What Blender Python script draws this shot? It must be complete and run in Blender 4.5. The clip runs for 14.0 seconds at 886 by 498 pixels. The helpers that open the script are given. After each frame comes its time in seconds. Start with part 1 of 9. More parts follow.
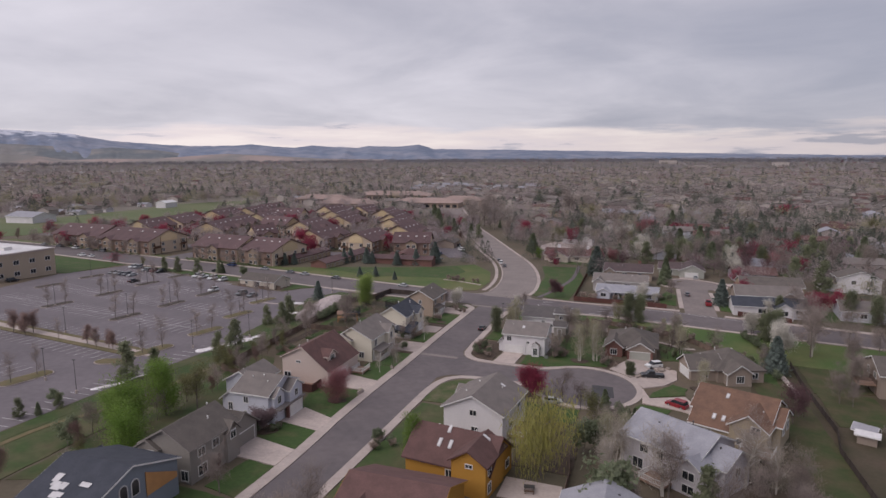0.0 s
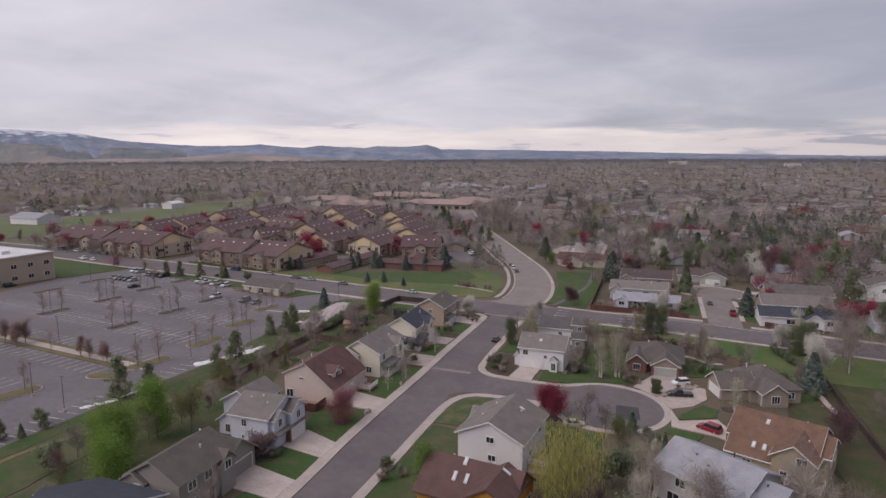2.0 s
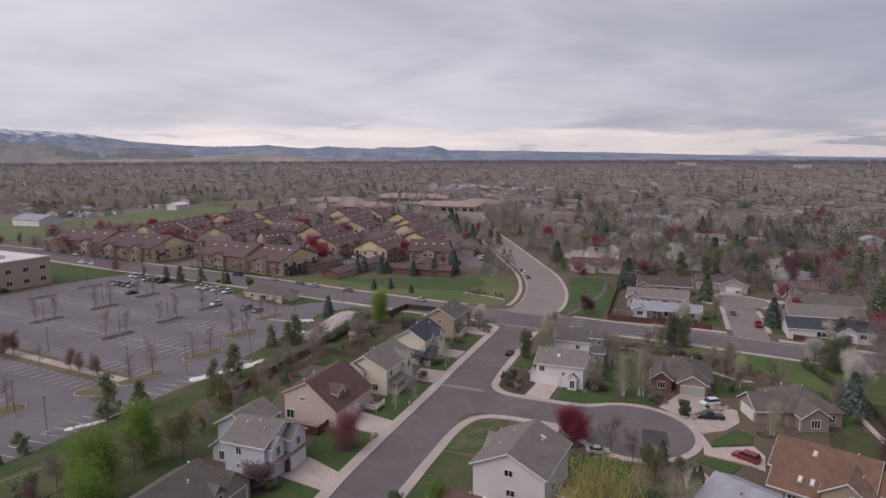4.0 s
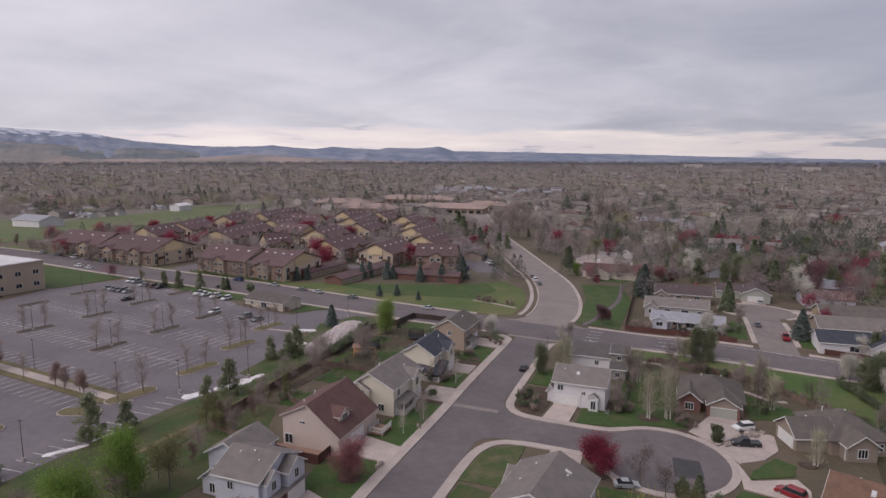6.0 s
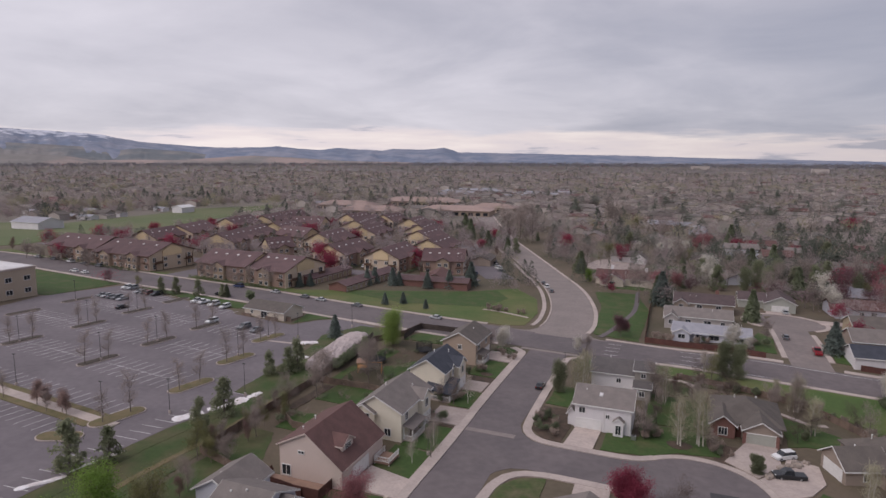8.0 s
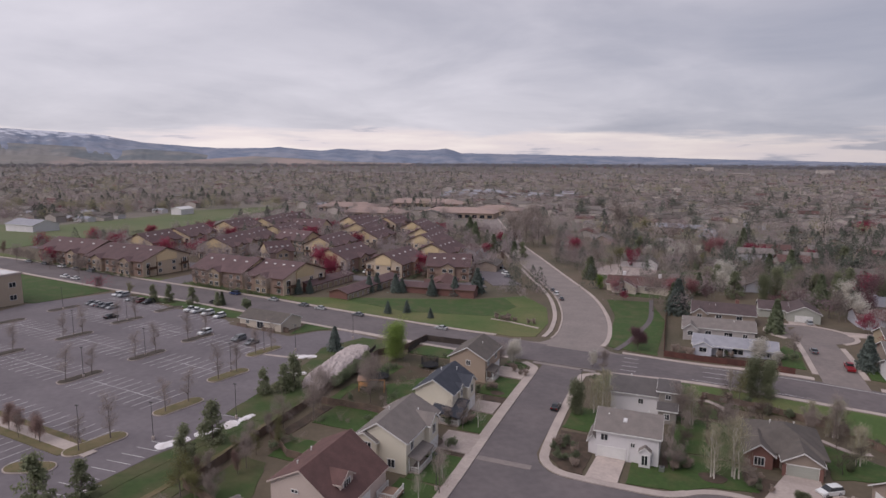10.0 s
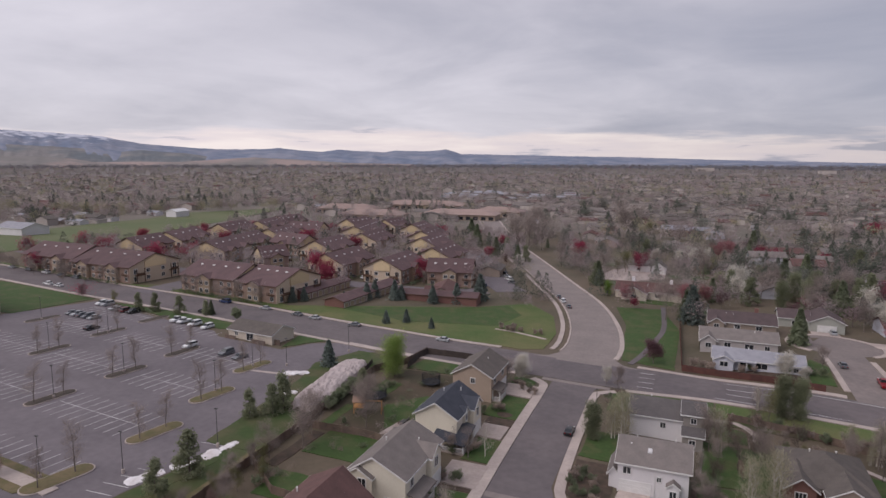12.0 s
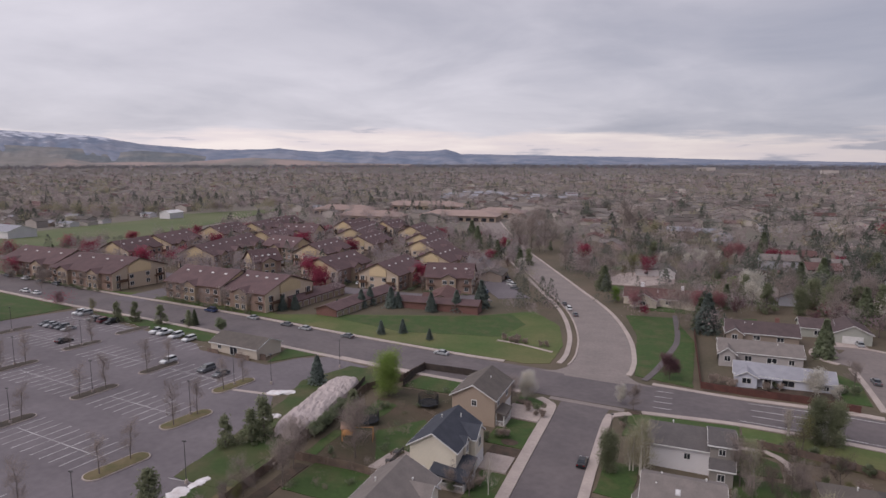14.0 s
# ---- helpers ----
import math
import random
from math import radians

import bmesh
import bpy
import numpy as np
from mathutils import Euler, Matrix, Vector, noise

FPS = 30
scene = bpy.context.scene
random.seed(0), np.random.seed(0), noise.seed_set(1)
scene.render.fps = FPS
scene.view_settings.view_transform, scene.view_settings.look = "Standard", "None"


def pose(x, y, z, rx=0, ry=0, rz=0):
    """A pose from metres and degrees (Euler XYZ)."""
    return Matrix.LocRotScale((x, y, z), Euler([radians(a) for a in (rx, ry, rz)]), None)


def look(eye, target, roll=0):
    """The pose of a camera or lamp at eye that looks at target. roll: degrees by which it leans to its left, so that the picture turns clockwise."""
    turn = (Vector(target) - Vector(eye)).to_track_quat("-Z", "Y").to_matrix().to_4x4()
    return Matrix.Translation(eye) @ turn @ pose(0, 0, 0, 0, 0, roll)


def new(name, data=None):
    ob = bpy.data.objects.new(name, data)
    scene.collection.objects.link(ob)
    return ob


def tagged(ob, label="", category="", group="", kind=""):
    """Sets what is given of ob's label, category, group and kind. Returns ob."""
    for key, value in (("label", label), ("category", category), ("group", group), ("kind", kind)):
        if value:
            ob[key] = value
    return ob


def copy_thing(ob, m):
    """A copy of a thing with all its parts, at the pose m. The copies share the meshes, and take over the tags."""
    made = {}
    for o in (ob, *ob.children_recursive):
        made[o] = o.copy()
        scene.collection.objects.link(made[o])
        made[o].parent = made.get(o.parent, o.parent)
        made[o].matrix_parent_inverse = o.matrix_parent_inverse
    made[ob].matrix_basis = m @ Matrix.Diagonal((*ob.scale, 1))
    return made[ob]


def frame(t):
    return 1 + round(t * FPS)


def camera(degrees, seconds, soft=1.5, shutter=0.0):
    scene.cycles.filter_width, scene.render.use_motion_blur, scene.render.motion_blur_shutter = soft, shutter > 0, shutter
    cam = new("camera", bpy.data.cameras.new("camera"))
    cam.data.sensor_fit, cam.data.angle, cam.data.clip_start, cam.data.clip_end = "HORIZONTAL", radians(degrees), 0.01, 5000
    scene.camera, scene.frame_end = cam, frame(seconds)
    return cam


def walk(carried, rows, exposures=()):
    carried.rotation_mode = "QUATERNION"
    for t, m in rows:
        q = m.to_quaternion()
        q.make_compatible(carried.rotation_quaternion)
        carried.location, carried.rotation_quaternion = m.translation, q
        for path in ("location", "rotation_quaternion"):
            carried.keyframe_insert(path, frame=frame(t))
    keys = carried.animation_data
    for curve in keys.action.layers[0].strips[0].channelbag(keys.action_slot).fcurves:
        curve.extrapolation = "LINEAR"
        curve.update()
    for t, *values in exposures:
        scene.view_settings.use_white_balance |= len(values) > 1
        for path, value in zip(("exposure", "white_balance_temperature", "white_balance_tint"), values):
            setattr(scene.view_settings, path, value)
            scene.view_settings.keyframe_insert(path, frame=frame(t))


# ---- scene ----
cam = camera(70.56, 14.0)
PATH = [
    (0, (51.43, 0.00, 46.85), (18.82, 93.31, 31.67), -0.27),
    (0.5, (50.44, 2.16, 47.03), (17.49, 95.34, 31.86), -0.26),
    (1, (49.43, 4.19, 47.12), (16.15, 97.25, 31.99), -0.25),
    (1.5, (48.37, 6.26, 47.22), (14.83, 99.25, 32.09), -0.22),
    (2, (47.33, 8.28, 47.36), (13.57, 101.17, 32.21), -0.20),
    (2.5, (46.30, 10.32, 47.48), (12.28, 103.14, 32.34), -0.18),
    (3, (45.25, 12.42, 47.58), (10.96, 105.14, 32.48), -0.17),
    (5.5, (39.50, 23.18, 47.98), (4.28, 115.57, 33.06), 0.05),
    (6, (38.26, 25.36, 48.04), (2.84, 117.69, 33.16), 0.11),
    (6.5, (36.96, 27.55, 48.09), (1.35, 119.82, 33.29), 0.16),
    (7, (35.70, 29.78, 48.14), (-0.11, 121.97, 33.40), 0.20),
    (7.5, (34.50, 32.06, 48.19), (-1.50, 124.19, 33.48), 0.20),
    (8, (33.28, 34.38, 48.26), (-2.84, 126.47, 33.57), 0.20),
    (10.5, (27.02, 46.33, 48.62), (-9.44, 138.30, 34.07), 0.24),
    (11, (25.80, 48.97, 48.60), (-10.64, 140.95, 34.08), 0.21),
    (11.5, (24.61, 51.66, 48.55), (-11.77, 143.68, 34.08), 0.18),
    (12, (23.50, 54.38, 48.51), (-12.91, 146.39, 34.08), 0.17),
    (12.5, (22.41, 57.22, 48.48), (-13.97, 149.24, 34.06), 0.14),
    (13, (21.36, 60.18, 48.46), (-15.06, 152.18, 34.04), 0.12),
    (13.5, (20.29, 63.24, 48.44), (-16.12, 155.24, 33.99), 0.10),
    (14, (19.22, 66.34, 48.40), (-17.22, 158.34, 33.97), 0.08),
]
walk(cam, [(t, look(eye, target, roll)) for t, eye, target, roll in PATH],
     exposures=[(0, 0.22, 6500, 16)])

# ---- world and sun: a closed, high overcast with a bright band over the horizon ----
world = bpy.data.worlds.new("overcast_sky")
scene.world = world
world.use_nodes = True
wn, wl = world.node_tree.nodes, world.node_tree.links
wn.clear()
w_out = wn.new("ShaderNodeOutputWorld")
w_bg = wn.new("ShaderNodeBackground")
w_bg.inputs["Strength"].default_value = 1.0
w_tc = wn.new("ShaderNodeTexCoord")
w_sep = wn.new("ShaderNodeSeparateXYZ")
wl.new(w_tc.outputs["Generated"], w_sep.inputs[0])


def wmath(op, a, b=None, clamp=False):
    n = wn.new("ShaderNodeMath")
    n.operation, n.use_clamp = op, clamp
    for i, v in enumerate((a, b)):
        if v is None:
            continue
        if isinstance(v, (int, float)):
            n.inputs[i].default_value = v
        else:
            wl.new(v, n.inputs[i])
    return n.outputs[0]


def wramp(fac, stops):
    n = wn.new("ShaderNodeValToRGB")
    els = n.color_ramp.elements
    while len(els) < len(stops):
        els.new(0.5)
    for e, (p, c) in zip(els, stops):
        e.position, e.color = p, (*c, 1)
    wl.new(fac, n.inputs[0])
    return n.outputs[0]


def wmix(fac, a, b, blend="MIX"):
    n = wn.new("ShaderNodeMix")
    n.data_type, n.blend_type = "RGBA", blend
    for i, v in ((0, fac), (6, a), (7, b)):
        if isinstance(v, (int, float)):
            n.inputs[i].default_value = v
        elif isinstance(v, tuple):
            n.inputs[i].default_value = (*v, 1)
        else:
            wl.new(v, n.inputs[i])
    return n.outputs[2]


up = wmath("MAXIMUM", w_sep.outputs[2], 0.0)
flat = wmath("ADD", up, 0.16)
w_xy = wn.new("ShaderNodeCombineXYZ")
wl.new(wmath("DIVIDE", w_sep.outputs[0], flat), w_xy.inputs[0])
wl.new(wmath("DIVIDE", w_sep.outputs[1], flat), w_xy.inputs[1])


def wnoise(scale, detail, rough, seed, warp=0.0):
    n = wn.new("ShaderNodeTexNoise")
    n.noise_dimensions = "4D"
    wl.new(w_xy.outputs[0], n.inputs["Vector"])
    n.inputs["W"].default_value = seed
    n.inputs["Scale"].default_value, n.inputs["Detail"].default_value = scale, detail
    n.inputs["Roughness"].default_value, n.inputs["Distortion"].default_value = rough, warp
    return n.outputs[0]


sky = wn.new("ShaderNodeTexSky")
sky.sky_type, sky.sun_disc = "NISHITA", False
sky.sun_elevation, sky.sun_rotation = radians(48), radians(-142)
clear = wmix(1.0, sky.outputs[0], (0.1, 0.1, 0.1), "MULTIPLY")
# grey cloud deck, broad lighter and darker rolls, thinner in the west than in the east
side = wmath("ADD", wmath("MULTIPLY", w_sep.outputs[0], -0.55), wmath("MULTIPLY", w_sep.outputs[1], 0.25))
deck_n = wmath("ADD", wmath("ADD", wmath("MULTIPLY", wnoise(0.9, 7, 0.54, 3.1, 0.4), 0.9), 0.04), wmath("MULTIPLY", wmath("SUBTRACT", side, 0.29), 0.58))
deck = wramp(deck_n, [(0.24, (0.300, 0.315, 0.375)), (0.44, (0.397, 0.403, 0.455)), (0.60, (0.512, 0.510, 0.556)), (0.80, (0.627, 0.620, 0.664))])
# the band of brighter, thinner cloud low over the horizon, with a ragged upper edge and small dark wisps in it
w_low = wn.new("ShaderNodeMapping")
w_low.inputs["Scale"].default_value = (1.0, 1.0, 9.0)
wl.new(w_tc.outputs["Generated"], w_low.inputs[0])


def low_noise(scale, detail, rough, seed):
    n = wn.new("ShaderNodeTexNoise")
    n.noise_dimensions = "4D"
    wl.new(w_low.outputs[0], n.inputs["Vector"])
    n.inputs["W"].default_value = seed
    n.inputs["Scale"].default_value, n.inputs["Detail"].default_value = scale, detail
    n.inputs["Roughness"].default_value = rough
    return n.outputs[0]


bright = wramp(low_noise(7.0, 5, 0.55, 4.2), [(0.36, (0.40, 0.405, 0.465)), (0.42, (0.66, 0.61, 0.625)), (0.52, (0.70, 0.64, 0.635)), (0.66, (0.78, 0.72, 0.69))])
edge = wmath("ADD", 0.043, wmath("MULTIPLY", wmath("SUBTRACT", low_noise(4.5, 5, 0.55, 9.3), 0.5), 0.10))
low_in = wmath("MULTIPLY", wmath("SUBTRACT", edge, up), 75.0, True)
shade = wmath("ADD", 0.74, wmath("MULTIPLY", side, 0.52))
w_sh = wn.new("ShaderNodeCombineXYZ")
for i in range(3):
    wl.new(shade, w_sh.inputs[i])
cloud = wmix(low_in, deck, wmix(1.0, bright, w_sh.outputs[0], "MULTIPLY"))
total = wmix(0.93, clear, cloud)
wl.new(total, w_bg.inputs["Color"])
wl.new(w_bg.outputs[0], w_out.inputs[0])

sun = new("sun", bpy.data.lights.new("sun", "SUN"))
sun.data.energy, sun.data.angle, sun.data.color = 1.55, radians(60), (1.0, 0.96, 0.93)
sun.matrix_world = look((-48, -62, 88), (0, 0, 0))


# ---- the lie of the land ----
def smooth(a, b, v):
    u = min(max((v - a) / (b - a), 0.0), 1.0)
    return u * u * (3 - 2 * u)


def gz(x, y):
    """Height of the ground: a gentle fall to the north-east that levels out over the plain, with a low rise beyond the collector road."""
    r = math.hypot(x + 30, y - 150)
    w = smooth(200, 600, r)
    rise = 2.7 * smooth(20, 60, x) * smooth(195, 235, y) * (1 - smooth(220, 520, r))
    return (-0.022 * x - 0.021 * y) * (1 - w) - 7 * w + rise


# ---- materials ----
def material(name, a, b=None, scale=1.0, rough=0.85, metal=0.0, bump=0.0, fine=0.0, vary=0.0, bands=0.0, spec=0.3, island=0.0, stretch=None, lo=0.35, hi=0.65, soft=0.0, lift=0.0, grain=0.22):
    """Two tones mixed by noise at one scale, grain at a second, and a little difference from object to object. lift: how far leaves share the crown's upward lie."""
    m = bpy.data.materials.new(name)
    m.use_nodes = True
    n, l = m.node_tree.nodes, m.node_tree.links
    p = n["Principled BSDF"]
    p.inputs["Roughness"].default_value, p.inputs["Metallic"].default_value = rough, metal
    p.inputs["Specular IOR Level"].default_value = spec
    b = b or a
    geo = n.new("ShaderNodeNewGeometry")
    vec = geo.outputs["Position"]
    if stretch:
        mp = n.new("ShaderNodeMapping")
        mp.inputs["Scale"].default_value = stretch
        l.new(vec, mp.inputs[0])
        vec = mp.outputs[0]
    no = n.new("ShaderNodeTexNoise")
    no.inputs["Scale"].default_value, no.inputs["Detail"].default_value = scale, 5
    l.new(vec, no.inputs["Vector"])
    ra = n.new("ShaderNodeMapRange")
    ra.inputs[1].default_value, ra.inputs[2].default_value = lo, hi
    l.new(no.outputs[0], ra.inputs[0])
    mx = n.new("ShaderNodeMix")
    mx.data_type = "RGBA"
    mx.inputs[6].default_value, mx.inputs[7].default_value = (*a, 1), (*b, 1)
    l.new(ra.outputs[0], mx.inputs[0])
    col = mx.outputs[2]
    fn = n.new("ShaderNodeTexNoise")
    fn.inputs["Scale"].default_value, fn.inputs["Detail"].default_value = fine or scale * 9, 3
    l.new(vec, fn.inputs["Vector"])
    terms = [(fn.outputs[0], 1 - grain, 1 + grain)]
    if vary:
        oi = n.new("ShaderNodeObjectInfo")
        terms.append((oi.outputs["Random"], 1 - vary, 1 + vary))
    if island:
        terms.append((geo.outputs["Random Per Island"], 1 - island, 1 + island))
    if bands:
        wv = n.new("ShaderNodeTexWave")
        wv.bands_direction, wv.wave_profile = "Z", "SAW"
        wv.inputs["Scale"].default_value = bands
        l.new(geo.outputs["Position"], wv.inputs["Vector"])
        terms.append((wv.outputs[1], 0.90, 1.05))
    for out, lo_, hi_ in terms:
        mr = n.new("ShaderNodeMapRange")
        mr.inputs[3].default_value, mr.inputs[4].default_value = lo_, hi_
        l.new(out, mr.inputs[0])
        mu = n.new("ShaderNodeMix")
        mu.data_type, mu.blend_type = "RGBA", "MULTIPLY"
        mu.inputs[0].default_value = 1
        l.new(col, mu.inputs[6])
        l.new(mr.outputs[0], mu.inputs[7])
        col = mu.outputs[2]
    l.new(col, p.inputs["Base Color"])
    if lift:
        sc, ad, nm = (n.new("ShaderNodeVectorMath") for _ in range(3))
        sc.operation, ad.operation, nm.operation = "SCALE", "ADD", "NORMALIZE"
        sc.inputs["Scale"].default_value = 1 - lift
        ad.inputs[1].default_value = (0, 0, lift)
        l.new(geo.outputs["Normal"], sc.inputs[0])
        l.new(sc.outputs[0], ad.inputs[0])
        l.new(ad.outputs[0], nm.inputs[0])
        l.new(nm.outputs[0], p.inputs["Normal"])
    if soft:
        tr, ms = n.new("ShaderNodeBsdfTranslucent"), n.new("ShaderNodeMixShader")
        l.new(col, tr.inputs[0])
        ms.inputs[0].default_value = soft
        l.new(p.outputs[0], ms.inputs[1])
        l.new(tr.outputs[0], ms.inputs[2])
        l.new(ms.outputs[0], n["Material Output"].inputs[0])
    if bump:
        bp = n.new("ShaderNodeBump")
        bp.inputs["Strength"].default_value, bp.inputs["Distance"].default_value = bump, 0.05
        l.new(fn.outputs[0], bp.inputs["Height"])
        l.new(bp.outputs[0], p.inputs["Normal"])
    return m


M = {}
M["land"] = material("dry_land", (0.140, 0.107, 0.077), (0.098, 0.084, 0.056), 0.035, fine=0.9, bump=0.3)
M["lawn"] = material("green_lawn", (0.050, 0.087, 0.024), (0.106, 0.096, 0.047), 0.24, fine=1.3, bump=0.3, lo=0.46, hi=0.84, grain=0.30)
M["patchy_lawn"] = material("patchy_spring_lawn", (0.064, 0.088, 0.030), (0.140, 0.118, 0.070), 0.35, fine=1.6, bump=0.3, lo=0.40, hi=0.72, grain=0.30)
M["rough_lawn"] = material("rough_spring_lawn", (0.050, 0.066, 0.022), (0.090, 0.074, 0.040), 0.22, fine=1.4, bump=0.3)
M["belt"] = material("rough_dark_belt_grass", (0.050, 0.080, 0.024), (0.100, 0.092, 0.047), 0.16, fine=1.0, bump=0.4)
M["meadow"] = material("spring_meadow", (0.068, 0.112, 0.030), (0.138, 0.138, 0.056), 0.06, fine=1.2, bump=0.3)
M["scrub"] = material("brown_scrub", (0.056, 0.052, 0.028), (0.096, 0.070, 0.049), 0.10, fine=1.5, bump=0.3)
M["field"] = material("pasture", (0.100, 0.128, 0.052), (0.138, 0.145, 0.072), 0.02, fine=0.4)
M["mulch"] = material("garden_mulch", (0.105, 0.072, 0.054), (0.062, 0.048, 0.036), 0.8, bump=0.4)
M["mulch_dark"] = material("dark_mulch", (0.060, 0.050, 0.042), (0.085, 0.068, 0.052), 0.8, bump=0.4)
M["dry_bed"] = material("dry_grass_bed", (0.175, 0.135, 0.075), (0.120, 0.110, 0.050), 0.5, fine=2.5, bump=0.4)
M["asphalt"] = material("street_asphalt", (0.162, 0.138, 0.139), (0.131, 0.113, 0.116), 0.10, rough=0.9, fine=0.7, bump=0.03)
M["asphalt_new"] = material("asphalt_patch", (0.075, 0.072, 0.075), (0.060, 0.058, 0.060), 0.4, rough=0.9)
M["road_tan"] = material("worn_concrete_road", (0.262, 0.220, 0.205), (0.228, 0.194, 0.182), 0.15, rough=0.9, fine=1.2)
M["lot"] = material("parking_asphalt", (0.181, 0.158, 0.168), (0.149, 0.130, 0.139), 0.06, rough=0.9, fine=0.8)
M["concrete"] = material("pale_concrete", (0.465, 0.390, 0.352), (0.390, 0.326, 0.298), 0.25, fine=2.0)
M["drive"] = material("driveway_concrete", (0.475, 0.395, 0.355), (0.390, 0.323, 0.295), 0.3, fine=2.0, vary=0.1)
M["court"] = material("worn_court_surface", (0.232, 0.194, 0.182), (0.196, 0.166, 0.158), 0.15, rough=0.9, fine=1.0)
M["paint"] = material("road_paint", (0.62, 0.60, 0.59), (0.36, 0.34, 0.34), 0.5)
M["snow"] = material("old_snow", (0.80, 0.77, 0.78), (0.62, 0.56, 0.55), 0.5, bump=0.6, rough=0.6)
M["dirty_snow"] = material("dirty_snow", (0.480, 0.405, 0.392), (0.390, 0.328, 0.316), 0.5, fine=2.2, bump=0.15, grain=0.12)
M["rock"] = material("tan_landscape_rock", (0.330, 0.275, 0.235), (0.215, 0.180, 0.160), 1.2, fine=4.0, bump=0.4, vary=0.2)
M["glass"] = material("window_glass", (0.020, 0.023, 0.028), (0.035, 0.038, 0.045), 0.5, rough=0.12, spec=0.6)
M["trim"] = material("white_trim", (0.72, 0.70, 0.68), (0.66, 0.64, 0.62), 1.0)
M["dome"] = material("clouded_skylight_dome", (0.500, 0.480, 0.480), (0.430, 0.412, 0.412), 1.0, rough=0.3)
M["metal"] = material("dark_metal", (0.120, 0.112, 0.112), (0.090, 0.085, 0.086), 1.0, rough=0.5, metal=0.6)
M["black_net"] = material("black_fabric", (0.030, 0.030, 0.032), (0.042, 0.041, 0.042), 1.0)
M["fence"] = material("weathered_fence", (0.190, 0.135, 0.105), (0.130, 0.095, 0.080), 0.8, vary=0.1)
M["dark_fence"] = material("dark_weathered_wood", (0.075, 0.058, 0.050), (0.055, 0.044, 0.040), 0.8, vary=0.1)
M["red_fence"] = material("red_stained_fence", (0.120, 0.052, 0.042), (0.090, 0.042, 0.036), 0.8, vary=0.1)
M["bark"] = material("grey_bark", (0.215, 0.175, 0.155), (0.150, 0.124, 0.112), 2.0)
M["bark_dark"] = material("dark_bark", (0.105, 0.084, 0.074), (0.078, 0.063, 0.056), 2.0)
M["pale_bark"] = material("pale_bark", (0.640, 0.590, 0.530), (0.480, 0.430, 0.380), 1.5)
M["twig"] = material("bare_twigs", (0.335, 0.276, 0.246), (0.262, 0.214, 0.192), 0.4, vary=0.18, island=0.16, soft=0.45, lift=0.5)
M["twig_pale"] = material("pale_twigs", (0.470, 0.410, 0.350), (0.385, 0.335, 0.285), 0.4, vary=0.12, island=0.16, soft=0.45, lift=0.5)
M["twig_olive"] = material("catkin_twigs", (0.420, 0.390, 0.270), (0.350, 0.320, 0.225), 0.4, vary=0.12, island=0.16, soft=0.45, lift=0.5)
M["twig_brown"] = material("brown_twigs", (0.150, 0.112, 0.096), (0.115, 0.087, 0.076), 0.4, vary=0.15, island=0.16, soft=0.45, lift=0.4)
M["twig_red"] = material("budding_twigs", (0.235, 0.150, 0.130), (0.180, 0.116, 0.104), 0.4, vary=0.15, island=0.16, soft=0.45, lift=0.5)
M["leaf_green"] = material("fresh_leaves", (0.170, 0.275, 0.055), (0.218, 0.312, 0.078), 0.5, vary=0.15, island=0.22, soft=0.6, lift=0.6)
M["leaf_lime"] = material("pale_lime_leaves", (0.250, 0.350, 0.095), (0.300, 0.380, 0.120), 0.5, vary=0.15, island=0.18, soft=0.6, lift=0.65)
M["leaf_yellow"] = material("yellow_green_leaves", (0.440, 0.400, 0.120), (0.350, 0.330, 0.110), 0.5, vary=0.1, island=0.22, soft=0.45, lift=0.5)
M["leaf_olive"] = material("budding_leaves", (0.215, 0.205, 0.090), (0.170, 0.165, 0.085), 0.5, vary=0.15, island=0.22, soft=0.6, lift=0.6)
M["leaf_crimson"] = material("crimson_blossom", (0.380, 0.070, 0.115), (0.290, 0.056, 0.092), 0.5, vary=0.15, island=0.22, soft=0.6, lift=0.55)
M["leaf_pink"] = material("faded_red_buds", (0.410, 0.180, 0.190), (0.310, 0.140, 0.150), 0.5, vary=0.12, island=0.22, soft=0.6, lift=0.55)
M["leaf_white"] = material("white_blossom", (0.740, 0.700, 0.630), (0.600, 0.560, 0.490), 0.5, vary=0.08, island=0.16, soft=0.6, lift=0.55)
M["leaf_plum"] = material("plum_leaves", (0.215, 0.120, 0.130), (0.160, 0.092, 0.102), 0.5, vary=0.12, island=0.22, soft=0.6, lift=0.55)
M["leaf_rust"] = material("russet_buds", (0.340, 0.236, 0.208), (0.270, 0.188, 0.168), 0.5, vary=0.12, island=0.22, soft=0.5, lift=0.55)
M["leaf_mauve"] = material("mauve_buds", (0.300, 0.220, 0.225), (0.235, 0.172, 0.178), 0.5, vary=0.12, island=0.22, soft=0.5, lift=0.55)
M["needle"] = material("dark_needles", (0.185, 0.218, 0.128), (0.245, 0.268, 0.178), 0.6, vary=0.2, island=0.22, soft=0.6, lift=0.5)
M["needle_olive"] = material("olive_needles", (0.215, 0.238, 0.140), (0.275, 0.285, 0.185), 0.6, vary=0.2, island=0.22, soft=0.6, lift=0.5)
M["needle_blue"] = material("blue_needles", (0.208, 0.246, 0.218), (0.172, 0.205, 0.184), 0.6, vary=0.15, island=0.3, soft=0.6, lift=0.5)
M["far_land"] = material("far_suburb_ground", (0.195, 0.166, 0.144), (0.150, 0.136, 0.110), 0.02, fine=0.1)
